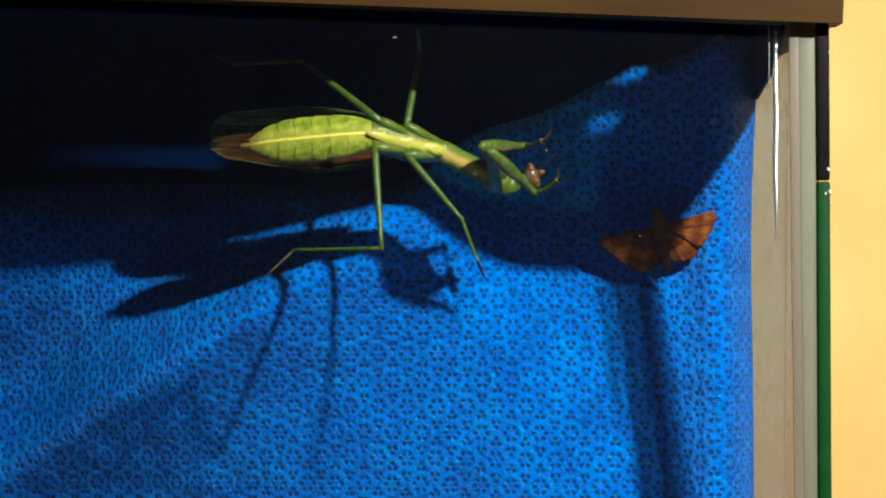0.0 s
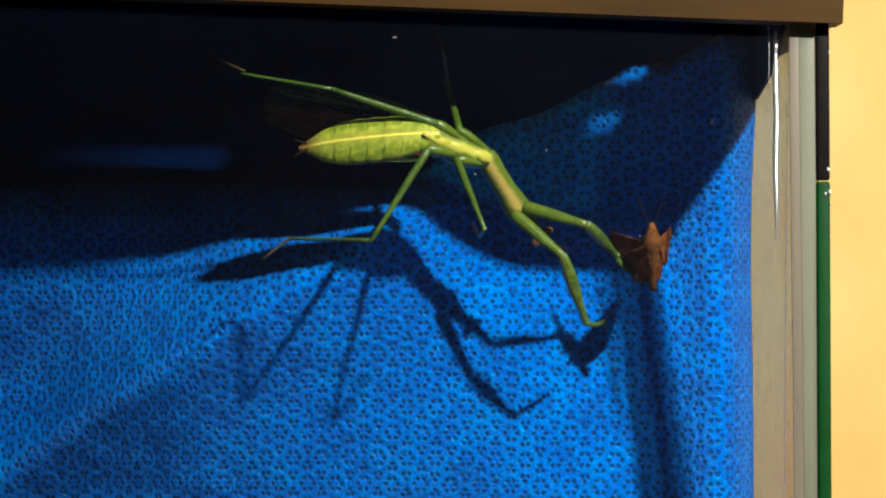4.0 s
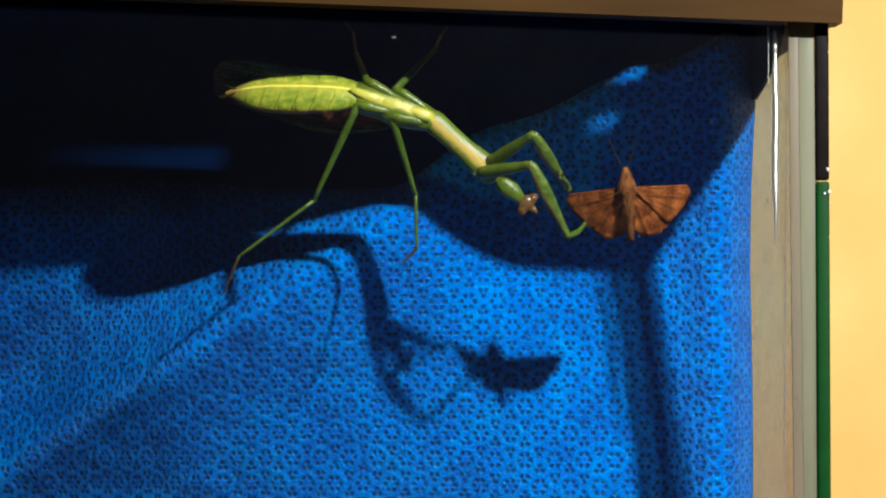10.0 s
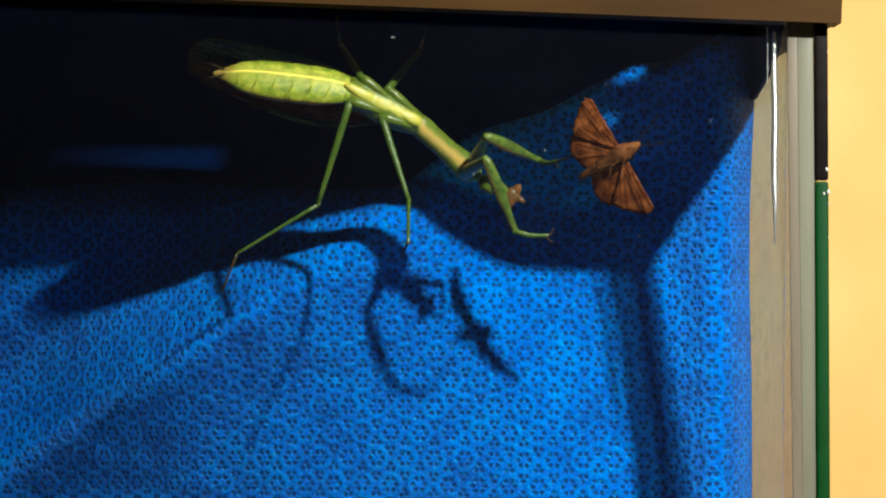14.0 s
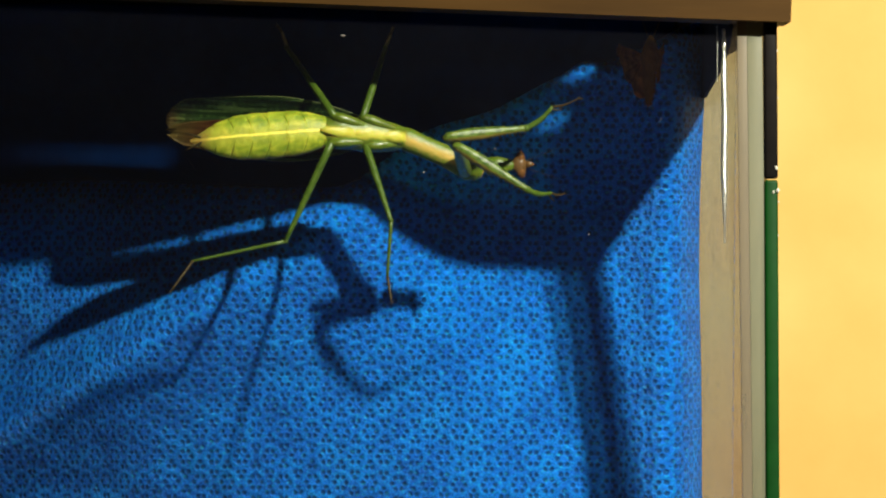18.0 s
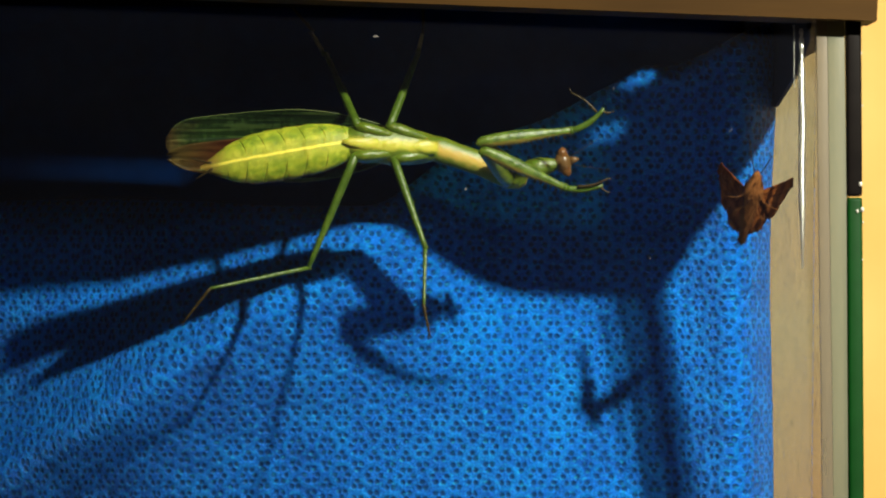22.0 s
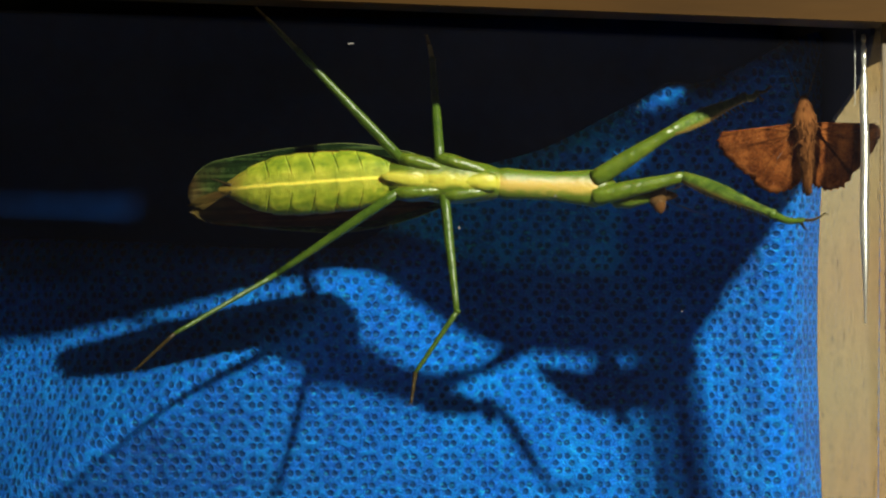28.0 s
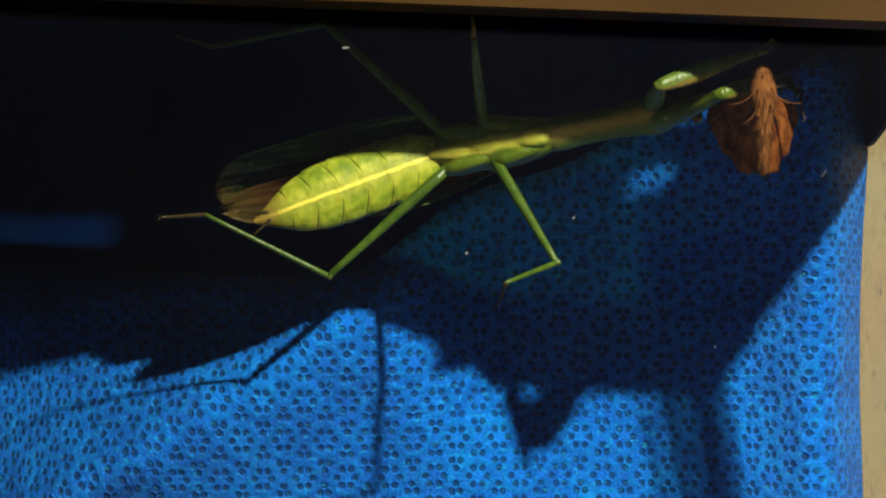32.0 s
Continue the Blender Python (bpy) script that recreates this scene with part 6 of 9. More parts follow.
    walk(MOVES["flcoxa"], [
        (0, pose(.03096, -.00077, -.00459, 114.6, -24.2, -128.2)), (0.5, pose(.03075, -.00097, -.00516, 114.7, -26.8, -129.6)), (1, pose(.03046, -.00069, -.00591, 110.3, -30.8, -129.1)),
        (1.5, pose(.03035, .0008, -.00614, 69.9, -32.5, -105.6)), (2, pose(.03012, .00233, -.00625, -10.6, -39.1, -7.5)), (2.5, pose(.02977, .00475, -.00557, 5.2, -10, -31.7)),
        (3, pose(.02904, .00478, -.00699, 5.8, 20.6, -29.6)), (3.5, pose(.02841, .00201, -.00908, 6.4, 29.3, -33.1)), (4.5, pose(.029, .00139, -.00841, -3.9, 15.8, -66.5)),
        (5.5, pose(.0294, .00235, -.00756, 22.3, -2.9, -60.8)), (6, pose(.02952, -.00012, -.00773, 8.6, 5.2, -42.3)), (6.5, pose(.02945, .00006, -.00785, 21, -6.6, -45.6)),
        (7, pose(.02929, .00378, -.00716, 37.6, -10.5, -62.6)), (7.5, pose(.02973, .00266, -.00689, 47.7, -14.9, -66.8)), (8, pose(.03007, .00018, -.00676, 50.6, -24, -62.6)),
        (8.5, pose(.03046, .00006, -.00594, 42.7, -18.4, -57.3)), (9, pose(.03066, .00132, -.00531, 34.9, -6.5, -58.3)), (9.5, pose(.03012, .00036, -.00665, 30.8, -8.2, -50.2)),
        (10, pose(.02982, .00058, -.0072, 29.7, -7, -49.9)), (10.5, pose(.03026, .00226, -.00596, 35.5, -4, -62.6)), (11, pose(.03045, .004, -.00443, 40.8, -4.1, -67.9)),
        (11.5, pose(.03061, .00384, -.00407, 39.3, -1.6, -71.3)), (12, pose(.03075, .00334, -.00404, 36.1, 1.1, -76)), (12.5, pose(.03083, .00131, -.00485, 34.5, 1.1, -85.7)),
        (13, pose(.03075, .00057, -.0052, 35.8, 0.3, -90.9)), (13.5, pose(.03081, .0017, -.00481, 45.1, -1.7, -91.9)), (14, pose(.03072, .00333, -.00415, 55.9, -4, -91.5)),
        (14.5, pose(.03083, .00321, -.00387, 58.5, -5.7, -95.7)), (15, pose(.03081, .00279, -.00424, 74.5, -7.2, -102)), (15.5, pose(.03069, .00142, -.0052, 110.8, -8.1, -113.6)),
        (16, pose(.03015, -.00156, -.00643, 135.5, -10.5, -125)), (16.5, pose(.02948, -.0037, -.00686, 140.8, -14.6, -131.5)), (17, pose(.02964, .00636, -.00404, 93.1, -29.2, -93.4)),
        (17.5, pose(.02949, -.00452, -.00634, 26, -15, -76.9)), (18, pose(.02963, -.0043, -.00621, 118.8, -18.1, -116)), (18.5, pose(.03, -.00455, -.00518, 137.3, -14.9, -123.6)),
        (19, pose(.03031, -.00479, -.00404, 148.6, -11.4, -127.8)), (19.5, pose(.03014, -.00481, -.00456, 147.5, -13, -129.3)), (20, pose(.02996, -.00475, -.00509, 145.8, -14.5, -130.1)),
        (21, pose(.03057, -.0028, -.00497, 141, -18.5, -130.8)), (23, pose(.03014, -.00322, -.00579, 141.6, -18.5, -124.6)), (25, pose(.03071, -.00115, -.00521, 147.1, -28.4, -130.2)),
        (25.5, pose(.03071, -.00117, -.00521, 147.3, -28.6, -130.3)), (26, pose(.03093, .00109, -.00461, 132.1, -24.8, -113.3)), (26.5, pose(.03095, .00323, -.00341, 75.9, -16.6, -86.2)),
        (27, pose(.03089, .00429, -.00229, 25.6, -14.6, -60)), (27.5, pose(.0309, .0044, -.00197, 7.8, -14.9, -24.4)), (28, pose(.03164, .00059, -.00135, 2.1, -15.6, -4.7)),
        (28.5, pose(.03146, .00229, -.00145, 2.3, -18.8, -8.6)), (29, pose(.0307, .00517, -.00146, 2.6, -22.7, -4.9)), (29.5, pose(.03125, .00348, -.00114, 15.7, -18.4, -46.7)),
        (30, pose(.03147, .00255, -.00076, 22.9, -14.5, -66.1)), (30.5, pose(.03164, .0013, -.0008, 20.3, -17.1, -61)), (31, pose(.02968, .00745, -.00055, 16.9, -17.8, -27.8)),
        (31.5, pose(.03062, .00553, -.00065, 13.4, -12.1, -32)), (32, pose(.03146, .00262, -.00082, 10.5, -8.9, -35.2))])
    walk(MOVES["flfemur"], [
        (0, pose(.02306, -.0108, .00115, 24.5, 19.5, 21.1)), (0.5, pose(.02278, -.01061, .00115, 27.1, 22.6, 20.7)), (1, pose(.02288, -.01002, .00127, 32.5, 28.6, 21.1)),
        (1.5, pose(.02717, -.01057, .00138, 67.4, 38.3, 45.9)), (2, pose(.0409, .0009, .00258, -145.9, 64.8, -171.2)), (2.5, pose(.0415, -.0025, -.00315, 149.1, 44.3, 112.5)),
        (3, pose(.04044, -.00169, -.01191, 108, 35.4, 70.3)), (3.5, pose(.03862, -.00466, -.01594, 33, 44.1, 2.4)), (4.5, pose(.03436, -.01096, -.01222, 40.8, 43.7, 20)),
        (5.5, pose(.03622, -.00986, -.00685, 42.9, 41.1, 47.3)), (6, pose(.03984, -.0095, -.00899, 67, 26.6, 74.3)), (6.5, pose(.03918, -.00987, -.00624, 45.5, 20, 60.4)),
        (7, pose(.03563, -.00844, -.00461, 20.4, 17.3, 24.4)), (7.5, pose(.03506, -.00977, -.0033, 16.5, 29.3, 8.5)), (8, pose(.03595, -.01117, -.00106, 19.2, 40, 11.3)),
        (8.5, pose(.03764, -.01112, -.00152, 28.3, 37.5, 24.4)), (9, pose(.03797, -.01051, -.00373, 32.7, 28.6, 33.1)), (9.5, pose(.039, -.01028, -.00465, 36.4, 31.6, 37.1)),
        (10, pose(.03878, -.01004, -.00548, 34.4, 33.6, 33.5)), (10.5, pose(.0367, -.01014, -.00498, 19.7, 34.2, 10)), (11, pose(.03571, -.00894, -.00342, 18.2, 29.8, 7.6)),
        (11.5, pose(.0351, -.00942, -.00368, 17.6, 27.7, 5.3)), (12, pose(.03413, -.01024, -.00432, 17.2, 27.6, 1.7)), (12.5, pose(.03188, -.01265, -.00513, 17.7, 33.6, -6)),
        (13, pose(.03054, -.01343, -.00529, 29.2, 32.1, 9.9)), (13.5, pose(.03035, -.01229, -.0044, 32.8, 32.7, 17.5)), (14, pose(.03035, -.01063, -.00316, 34.3, 33.5, 23.1)),
        (14.5, pose(.02944, -.01065, -.00247, 37.7, 30.9, 25.6)), (15, pose(.02793, -.0108, -.00248, 33.7, 24.7, 26)), (15.5, pose(.02514, -.01128, -.00322, 24.7, 16.2, 22.5)),
        (16, pose(.02225, -.01284, -.00388, 16.7, 10.7, 15.9)), (16.5, pose(.02052, -.01385, -.00333, 13, 12.3, 6.8)), (17, pose(.02892, -.00583, .00279, 9.3, 47.9, 6.1)),
        (17.5, pose(.03255, -.0177, -.00272, 14.8, 26.1, 7.3)), (18, pose(.0238, -.01626, -.00187, 2.7, 27.8, -14.3)), (18.5, pose(.02251, -.01582, -.00158, 7.8, 24.9, -2.7)),
        (19, pose(.02191, -.01564, -.00128, 9.3, 20.7, 2.8)), (19.5, pose(.0215, -.01536, -.00142, 8.7, 20, 1.6)), (20, pose(.02124, -.01512, -.00159, 8.7, 19.9, 1.2)),
        (21, pose(.02189, -.01285, -.00053, 9.7, 19.5, 4)), (23, pose(.0226, -.01414, -.00135, 5.4, 21, -1.9)), (25, pose(.02277, -.01055, .00144, 3, 22.7, 0.5)),
        (25.5, pose(.02277, -.01055, .0015, 2.7, 22.7, 0.4)), (26, pose(.02591, -.01058, .00127, 2.5, 26.3, 0.5)), (26.5, pose(.03184, -.01016, .00058, 21, 26.2, 37.4)),
        (27, pose(.03765, -.00745, .00124, 34.6, 32, 50.5)), (27.5, pose(.04322, -.0012, .00163, 43, 35.9, 56.6)), (28, pose(.04508, -.00053, .00243, -12.2, 18.9, -36)),
        (28.5, pose(.04457, .0003, .00306, 3.1, -2.9, -41.9)), (29, pose(.04357, .00408, .00395, 11.1, -15.2, -34.6)), (29.5, pose(.04037, -.00618, .00327, 7.1, -7.9, -46.5)),
        (30, pose(.03695, -.00985, .00274, 1.9, -2.2, -48.2)), (30.5, pose(.03812, -.01041, .00331, -2.4, 2, -59.5)), (31, pose(.04147, .00125, .00374, -1.4, -1.3, 64.4)),
        (31.5, pose(.04224, -.00171, .00227, -3.2, -2.7, 66.7)), (32, pose(.04276, -.00536, .00135, -4.6, -3.7, 66.1))])
    walk(MOVES["fltibia"], [
        (0, pose(.03819, -.00498, -.0046, 35.3, -27.5, -78.5)), (0.5, pose(.03764, -.00499, -.00545, 33.1, -27.4, -76.2)), (1, pose(.03697, -.00459, -.00698, 29.8, -25, -74.6)),
        (1.5, pose(.03657, -.00088, -.00928, -5.9, 9.1, -87)), (2, pose(.03366, -.00023, -.01299, 67.1, 45.5, 42)), (2.5, pose(.03679, .00887, -.01517, 169, 63.9, 139.4)),
        (3, pose(.04516, .01152, -.02186, -46.5, 57.4, -85.2)), (3.5, pose(.05096, -.00414, -.02792, -7.1, -11.7, 18.5)), (4.5, pose(.04604, -.00671, -.02411, -8.7, -17.1, 22.6)),
        (5.5, pose(.04501, -.00033, -.01816, 5.4, -8.7, 32.5)), (6, pose(.044, .00531, -.01668, -1.1, 17.6, -38.1)), (6.5, pose(.04717, .00418, -.01213, 6.9, -9.4, 71.9)),
        (7, pose(.05058, -.00166, -.00974, 140.4, -7.6, -115.2)), (7.5, pose(.04989, -.00755, -.01172, -108.9, -47.6, 99.6)), (8, pose(.04887, -.0086, -.01211, -62.8, -59.3, 68.1)),
        (8.5, pose(.05007, -.00547, -.01199, -23.5, -42.7, 45.5)), (9, pose(.05062, -.00226, -.01195, 21.3, -2.3, -37.8)), (9.5, pose(.05067, -.00144, -.01367, 30.7, -6.6, -52.2)),
        (10, pose(.05072, -.00213, -.015, -34.6, -47, 53)), (10.5, pose(.0507, -.00767, -.01466, -60.5, -58.4, 67)), (11, pose(.0505, -.00695, -.01197, -68.8, -60.5, 72.6)),
        (11.5, pose(.05026, -.00801, -.01168, -62.3, -51.6, 69.4)), (12, pose(.04936, -.00978, -.01228, -46.9, -42.9, 60.2)), (12.5, pose(.04613, -.01414, -.01464, 48.2, -13.2, -81.8)),
        (13, pose(.0449, -.01093, -.01442, 30.6, -15, -65)), (13.5, pose(.04416, -.00795, -.01368, 15.9, -19.4, -25.8)), (14, pose(.04354, -.005, -.01265, 15.4, -15.3, -20.5)),
        (14.5, pose(.04275, -.00429, -.01132, 16.2, 3.5, -64.6)), (15, pose(.04197, -.00395, -.00966, 17.8, 3.8, -77.4)), (15.5, pose(.04041, -.00496, -.00802, 41.4, -5, -88.4)),
        (16, pose(.03851, -.00823, -.00707, 69.6, -16.5, -95.8)), (16.5, pose(.0372, -.01187, -.00701, 80.3, -22.9, -100.3)), (17, pose(.04038, -.00461, -.00997, 12.5, -11.9, -30.8)),
        (17.5, pose(.04788, -.01575, -.01028, 34, -19.2, -80.2)), (18, pose(.03854, -.02001, -.00989, 3.2, -0.5, 29.1)), (18.5, pose(.0381, -.01654, -.00882, 2.5, -1.3, 37.2)),
        (19, pose(.03798, -.01485, -.00736, -0.5, -3.4, 40.8)), (19.5, pose(.03766, -.01493, -.00731, -6.5, -7.2, 41.4)), (20, pose(.03741, -.01479, -.00745, -8.7, -8.5, 41.6)),
        (21, pose(.03807, -.01172, -.00626, 0.8, 2.5, -80.5)), (23, pose(.03864, -.01466, -.00752, -10.9, -9.1, 51.4)), (25, pose(.03863, -.01042, -.0052, 3.1, 0.3, 24.6)),
        (25.5, pose(.03863, -.01044, -.00514, 2.8, 0.4, 24.6)), (26, pose(.04132, -.01045, -.00636, -4.5, -5.9, 53.4)), (26.5, pose(.04409, -.00078, -.00702, -2.9, -3.5, 62.4)),
        (27, pose(.04694, .00379, -.00788, 7.9, 1.9, 65.4)), (27.5, pose(.05088, .01043, -.00846, 14.1, 4.9, 66.3)), (28, pose(.05825, -.01008, -.00315, 4.1, 3.2, 41.3)),
        (28.5, pose(.05736, -.01116, .00392, 11.8, 16.4, 31.1)), (29, pose(.05723, -.00534, .00847, -21.3, 28.9, -38.7)), (29.5, pose(.05211, -.01853, .00564, 11.9, 17.7, 28.8)),
        (30, pose(.04842, -.02266, .0034, 11.2, 13.9, 32.6)), (30.5, pose(.04685, -.02522, .00271, 15.6, 15, 37.7)), (31, pose(.04891, .01675, .00413, -34.8, 20.5, -46.3)),
        (31.5, pose(.04902, .01407, .00307, -52.5, 19.1, -59.1)), (32, pose(.04971, .01034, .00245, -69.1, 18.5, -68.3))])
    walk(MOVES["fltarsus"], [
        (0, pose(.03939, -.01089, -.00145, -96.8, -29.5, 67)), (0.5, pose(.03908, -.01085, -.00233, -81.9, -32, 60)), (1, pose(.0386, -.01053, -.0041, -69.5, -35.8, 52.1)),
        (1.5, pose(.03692, -.00759, -.01036, -27, -30.2, 23)), (2, pose(.0372, .00296, -.01784, 6, -18.7, -33.8)), (2.5, pose(.03451, .01082, -.02127, 6.3, -22.5, -34.8)),
        (3, pose(.04546, .00787, -.0276, 35.2, 5.3, 43.3)), (3.5, pose(.05727, -.00202, -.02653, 94.5, -21, -128.5)), (4.5, pose(.05204, -.00422, -.02211, 64.7, -21.1, -103.7)),
        (5.5, pose(.05068, .00327, -.01714, 31.2, -7.5, -63.7)), (6, pose(.0491, .00131, -.01874, 14, 0.7, -49.8)), (6.5, pose(.04926, .01055, -.01102, -65, -24.6, 82.5)),
        (7, pose(.04771, -.00776, -.00884, -145.4, -35.5, 117.5)), (7.5, pose(.04913, -.00303, -.0067, 132.8, -15.3, -117.2)), (8, pose(.05017, -.00537, -.00626, -128.5, -47.1, 111.7)),
        (8.5, pose(.05357, -.00191, -.00738, 99.6, -9, -95.8)), (9, pose(.05599, -.00643, -.01167, -47.9, -36, 71.2)), (9.5, pose(.05482, -.00678, -.01288, -47.2, -33.3, 72.9)),
        (10, pose(.05351, .00157, -.01003, -63.7, -31.6, 80.6)), (10.5, pose(.05209, -.00439, -.00886, -150.8, -30.6, 111.7)), (11, pose(.0515, -.00376, -.00605, 154.6, -3, -134.1)),
        (11.5, pose(.05175, -.00406, -.00635, 143.6, -9.2, -126.6)), (12, pose(.05184, -.00546, -.00765, 129.3, -21.3, -124.4)), (12.5, pose(.04707, -.0207, -.01308, -115.1, -44.1, 87.1)),
        (13, pose(.04768, -.01688, -.01266, -79.1, -30.9, 66.1)), (13.5, pose(.04993, -.01074, -.01143, -81.9, -32.3, 69.3)), (14, pose(.04969, -.0073, -.01085, -69.8, -31.8, 69.4)),
        (14.5, pose(.04566, -.01042, -.01174, 25.4, 4.8, -87.3)), (15, pose(.04345, -.01057, -.01011, -14.1, -16.8, 56.4)), (15.5, pose(.04059, -.01173, -.00743, 141.7, 6.7, -111.8)),
        (16, pose(.03785, -.01471, -.00514, -156.7, -19.8, 96.6)), (16.5, pose(.03608, -.01803, -.00436, -160.9, -20.8, 105.4)), (17, pose(.04609, -.00801, -.00857, -73.3, -19.1, 84.3)),
        (17.5, pose(.04898, -.02208, -.00805, -113.7, -23.8, 79.8)), (18, pose(.04448, -.0167, -.00983, -3.2, -5.2, 41.8)), (18.5, pose(.04351, -.01244, -.00866, 4.5, 0.9, -81.8)),
        (19, pose(.04312, -.01042, -.00695, -9.3, -7.5, 47.7)), (19.5, pose(.04272, -.01047, -.00645, 8.8, -0.8, -83.8)), (20, pose(.04244, -.01033, -.00644, 10.5, -1.8, -82.9)),
        (21, pose(.03919, -.01842, -.00656, -15, -11.1, 45.5)), (23, pose(.04283, -.00942, -.00645, 18.5, -5.2, -77)), (25, pose(.04482, -.00759, -.00523, -28.2, -15, 67.6)),
        (25.5, pose(.04482, -.00762, -.00519, -28.3, -14.7, 67.7)), (26, pose(.04536, -.00502, -.00567, -26.1, -12.8, 68.5)), (26.5, pose(.04723, .00524, -.00661, -19.5, -9, 70)),
        (27, pose(.04976, .00997, -.00811, -10.2, -4.9, 71.5)), (27.5, pose(.0536, .01664, -.00904, -4.4, -2.7, 71.8)), (28, pose(.06335, -.0056, -.00353, -13.6, -14.1, 47.4)),
        (28.5, pose(.06295, -.0078, .002, -12.5, 5.9, -71.3)), (29, pose(.06187, -.00907, .00518, 29.9, 19.3, 60.3)), (29.5, pose(.05779, -.0154, .00358, 43.1, 20.3, 64.1)),
        (30, pose(.05398, -.0191, .00176, 58.6, 19.4, 71.8)), (30.5, pose(.05204, -.0212, .00095, -85.4, 23.2, -97.6)), (31, pose(.05331, .01214, .00176, -79.4, 24.4, -68.6)),
        (31.5, pose(.05232, .00856, .00085, -91.6, 35, -74.2)), (32, pose(.0521, .00435, .0003, -102.6, 44.6, -84.1))])
    walk(MOVES["mufemur"], [
        (0, pose(.0075, -.0015, .0033, -91.9, -65.3, 65.7)), (0.5, pose(.0075, -.0015, .0033, -94.8, -64.2, 68)), (1, pose(.0075, -.0015, .0033, -101.2, -62.9, 72.7)),
        (1.5, pose(.0075, -.0015, .0033, -107.8, -62.4, 77)), (2, pose(.0075, -.0015, .0033, -117.2, -61.8, 83.4)), (2.5, pose(.0075, -.0015, .0033, -138.2, -63, 102.1)),
        (3, pose(.0075, -.0015, .0033, -139.4, -53.5, 98.7)), (3.5, pose(.0075, -.0015, .0033, -127, -37.5, 75.2)), (4.5, pose(.0075, -.0015, .0033, -124.4, -42.6, 85)),
        (5.5, pose(.0075, -.0015, .0033, -118.7, -53.4, 109.7)), (6, pose(.0075, -.0015, .0033, -108.8, -61.3, 103.9)), (6.5, pose(.0075, -.0015, .0033, -95.3, -62.3, 93)),
        (7, pose(.0075, -.0015, .0033, -83.3, -61.3, 83.5)), (7.5, pose(.0075, -.0015, .0033, -81.3, -58.2, 82.1)), (8, pose(.0075, -.0015, .0033, -79.7, -55.3, 81.4)),
        (8.5, pose(.0075, -.0015, .0033, -68.5, -56.4, 73.5)), (9, pose(.0075, -.0015, .0033, -57, -57.4, 64.8)), (9.5, pose(.0075, -.0015, .0033, -51.7, -54.5, 62.1)),
        (10, pose(.0075, -.0015, .0033, -49.9, -52.6, 61.7)), (10.5, pose(.0075, -.0015, .0033, -53.4, -53.7, 63.6)), (11, pose(.0075, -.0015, .0033, -58, -54.9, 66.4)),
        (11.5, pose(.0075, -.0015, .0033, -59.3, -51.9, 67.2)), (12, pose(.0075, -.0015, .0033, -58.2, -49, 64.3)), (12.5, pose(.0075, -.0015, .0033, -57.1, -48.7, 53.6)),
        (13, pose(.0075, -.0015, .0033, -58.6, -49.3, 49.7)), (13.5, pose(.0075, -.0015, .0033, -63.8, -49.1, 56)), (14, pose(.0075, -.0015, .0033, -69.7, -49, 63.7)),
        (14.5, pose(.0075, -.0015, .0033, -72.9, -49.4, 61.8)), (15, pose(.0075, -.0015, .0033, -74.8, -48.7, 63.2)), (15.5, pose(.0075, -.0015, .0033, -76.8, -47.6, 65.5)),
        (16, pose(.0075, -.0015, .0033, -78.3, -46.5, 67.6)), (16.5, pose(.0075, -.0015, .0033, -78.5, -45.4, 67.5)), (17, pose(.0075, -.0015, .0033, -72.2, -44.5, 76.9)),
        (17.5, pose(.0075, -.0015, .0033, -69.4, -60, 53.2)), (18, pose(.0075, -.0015, .0033, -64.3, -58.8, 53.2)), (18.5, pose(.0075, -.0015, .0033, -60.4, -59.3, 49.2)),
        (19, pose(.0075, -.0015, .0033, -58.5, -60.3, 46.8)), (19.5, pose(.0075, -.0015, .0033, -56.8, -59.5, 45.2)), (20, pose(.0075, -.0015, .0033, -55.5, -58.4, 44.1)),
        (21, pose(.0075, -.0015, .0033, -57.3, -57.9, 45.7)), (23, pose(.0075, -.0015, .0033, -54.4, -55.3, 50.6)), (25, pose(.0075, -.0015, .0033, -54.6, -56.2, 59.4)),
        (25.5, pose(.0075, -.0015, .0033, -54.9, -56, 59.6)), (26, pose(.0075, -.0015, .0033, -58, -56, 62.3)), (26.5, pose(.0075, -.0015, .0033, -65.2, -56.7, 68.6)),
        (27, pose(.0075, -.0015, .0033, -74.9, -57.6, 76.9)), (27.5, pose(.0075, -.0015, .0033, -85.1, -58.5, 85.6)), (28, pose(.0075, -.0015, .0033, -103.7, -59.7, 101.7)),
        (28.5, pose(.0075, -.0015, .0033, -109.8, -54.2, 102.6)), (29, pose(.0075, -.0015, .0033, -109.5, -48.8, 105.6)), (29.5, pose(.0075, -.0015, .0033, -108, -51.8, 98.9)),
        (30, pose(.0075, -.0015, .0033, 105.9, -46.5, -108.4)), (30.5, pose(.0075, -.0015, .0033, 103.1, -40.3, -108)), (31, pose(.0075, -.0015, .0033, -94.5, -42.9, 110.1)),
        (31.5, pose(.0075, -.0015, .0033, 93.6, -33.8, -75.3)), (32, pose(.0075, -.0015, .0033, 89, -33.6, -74.6))])
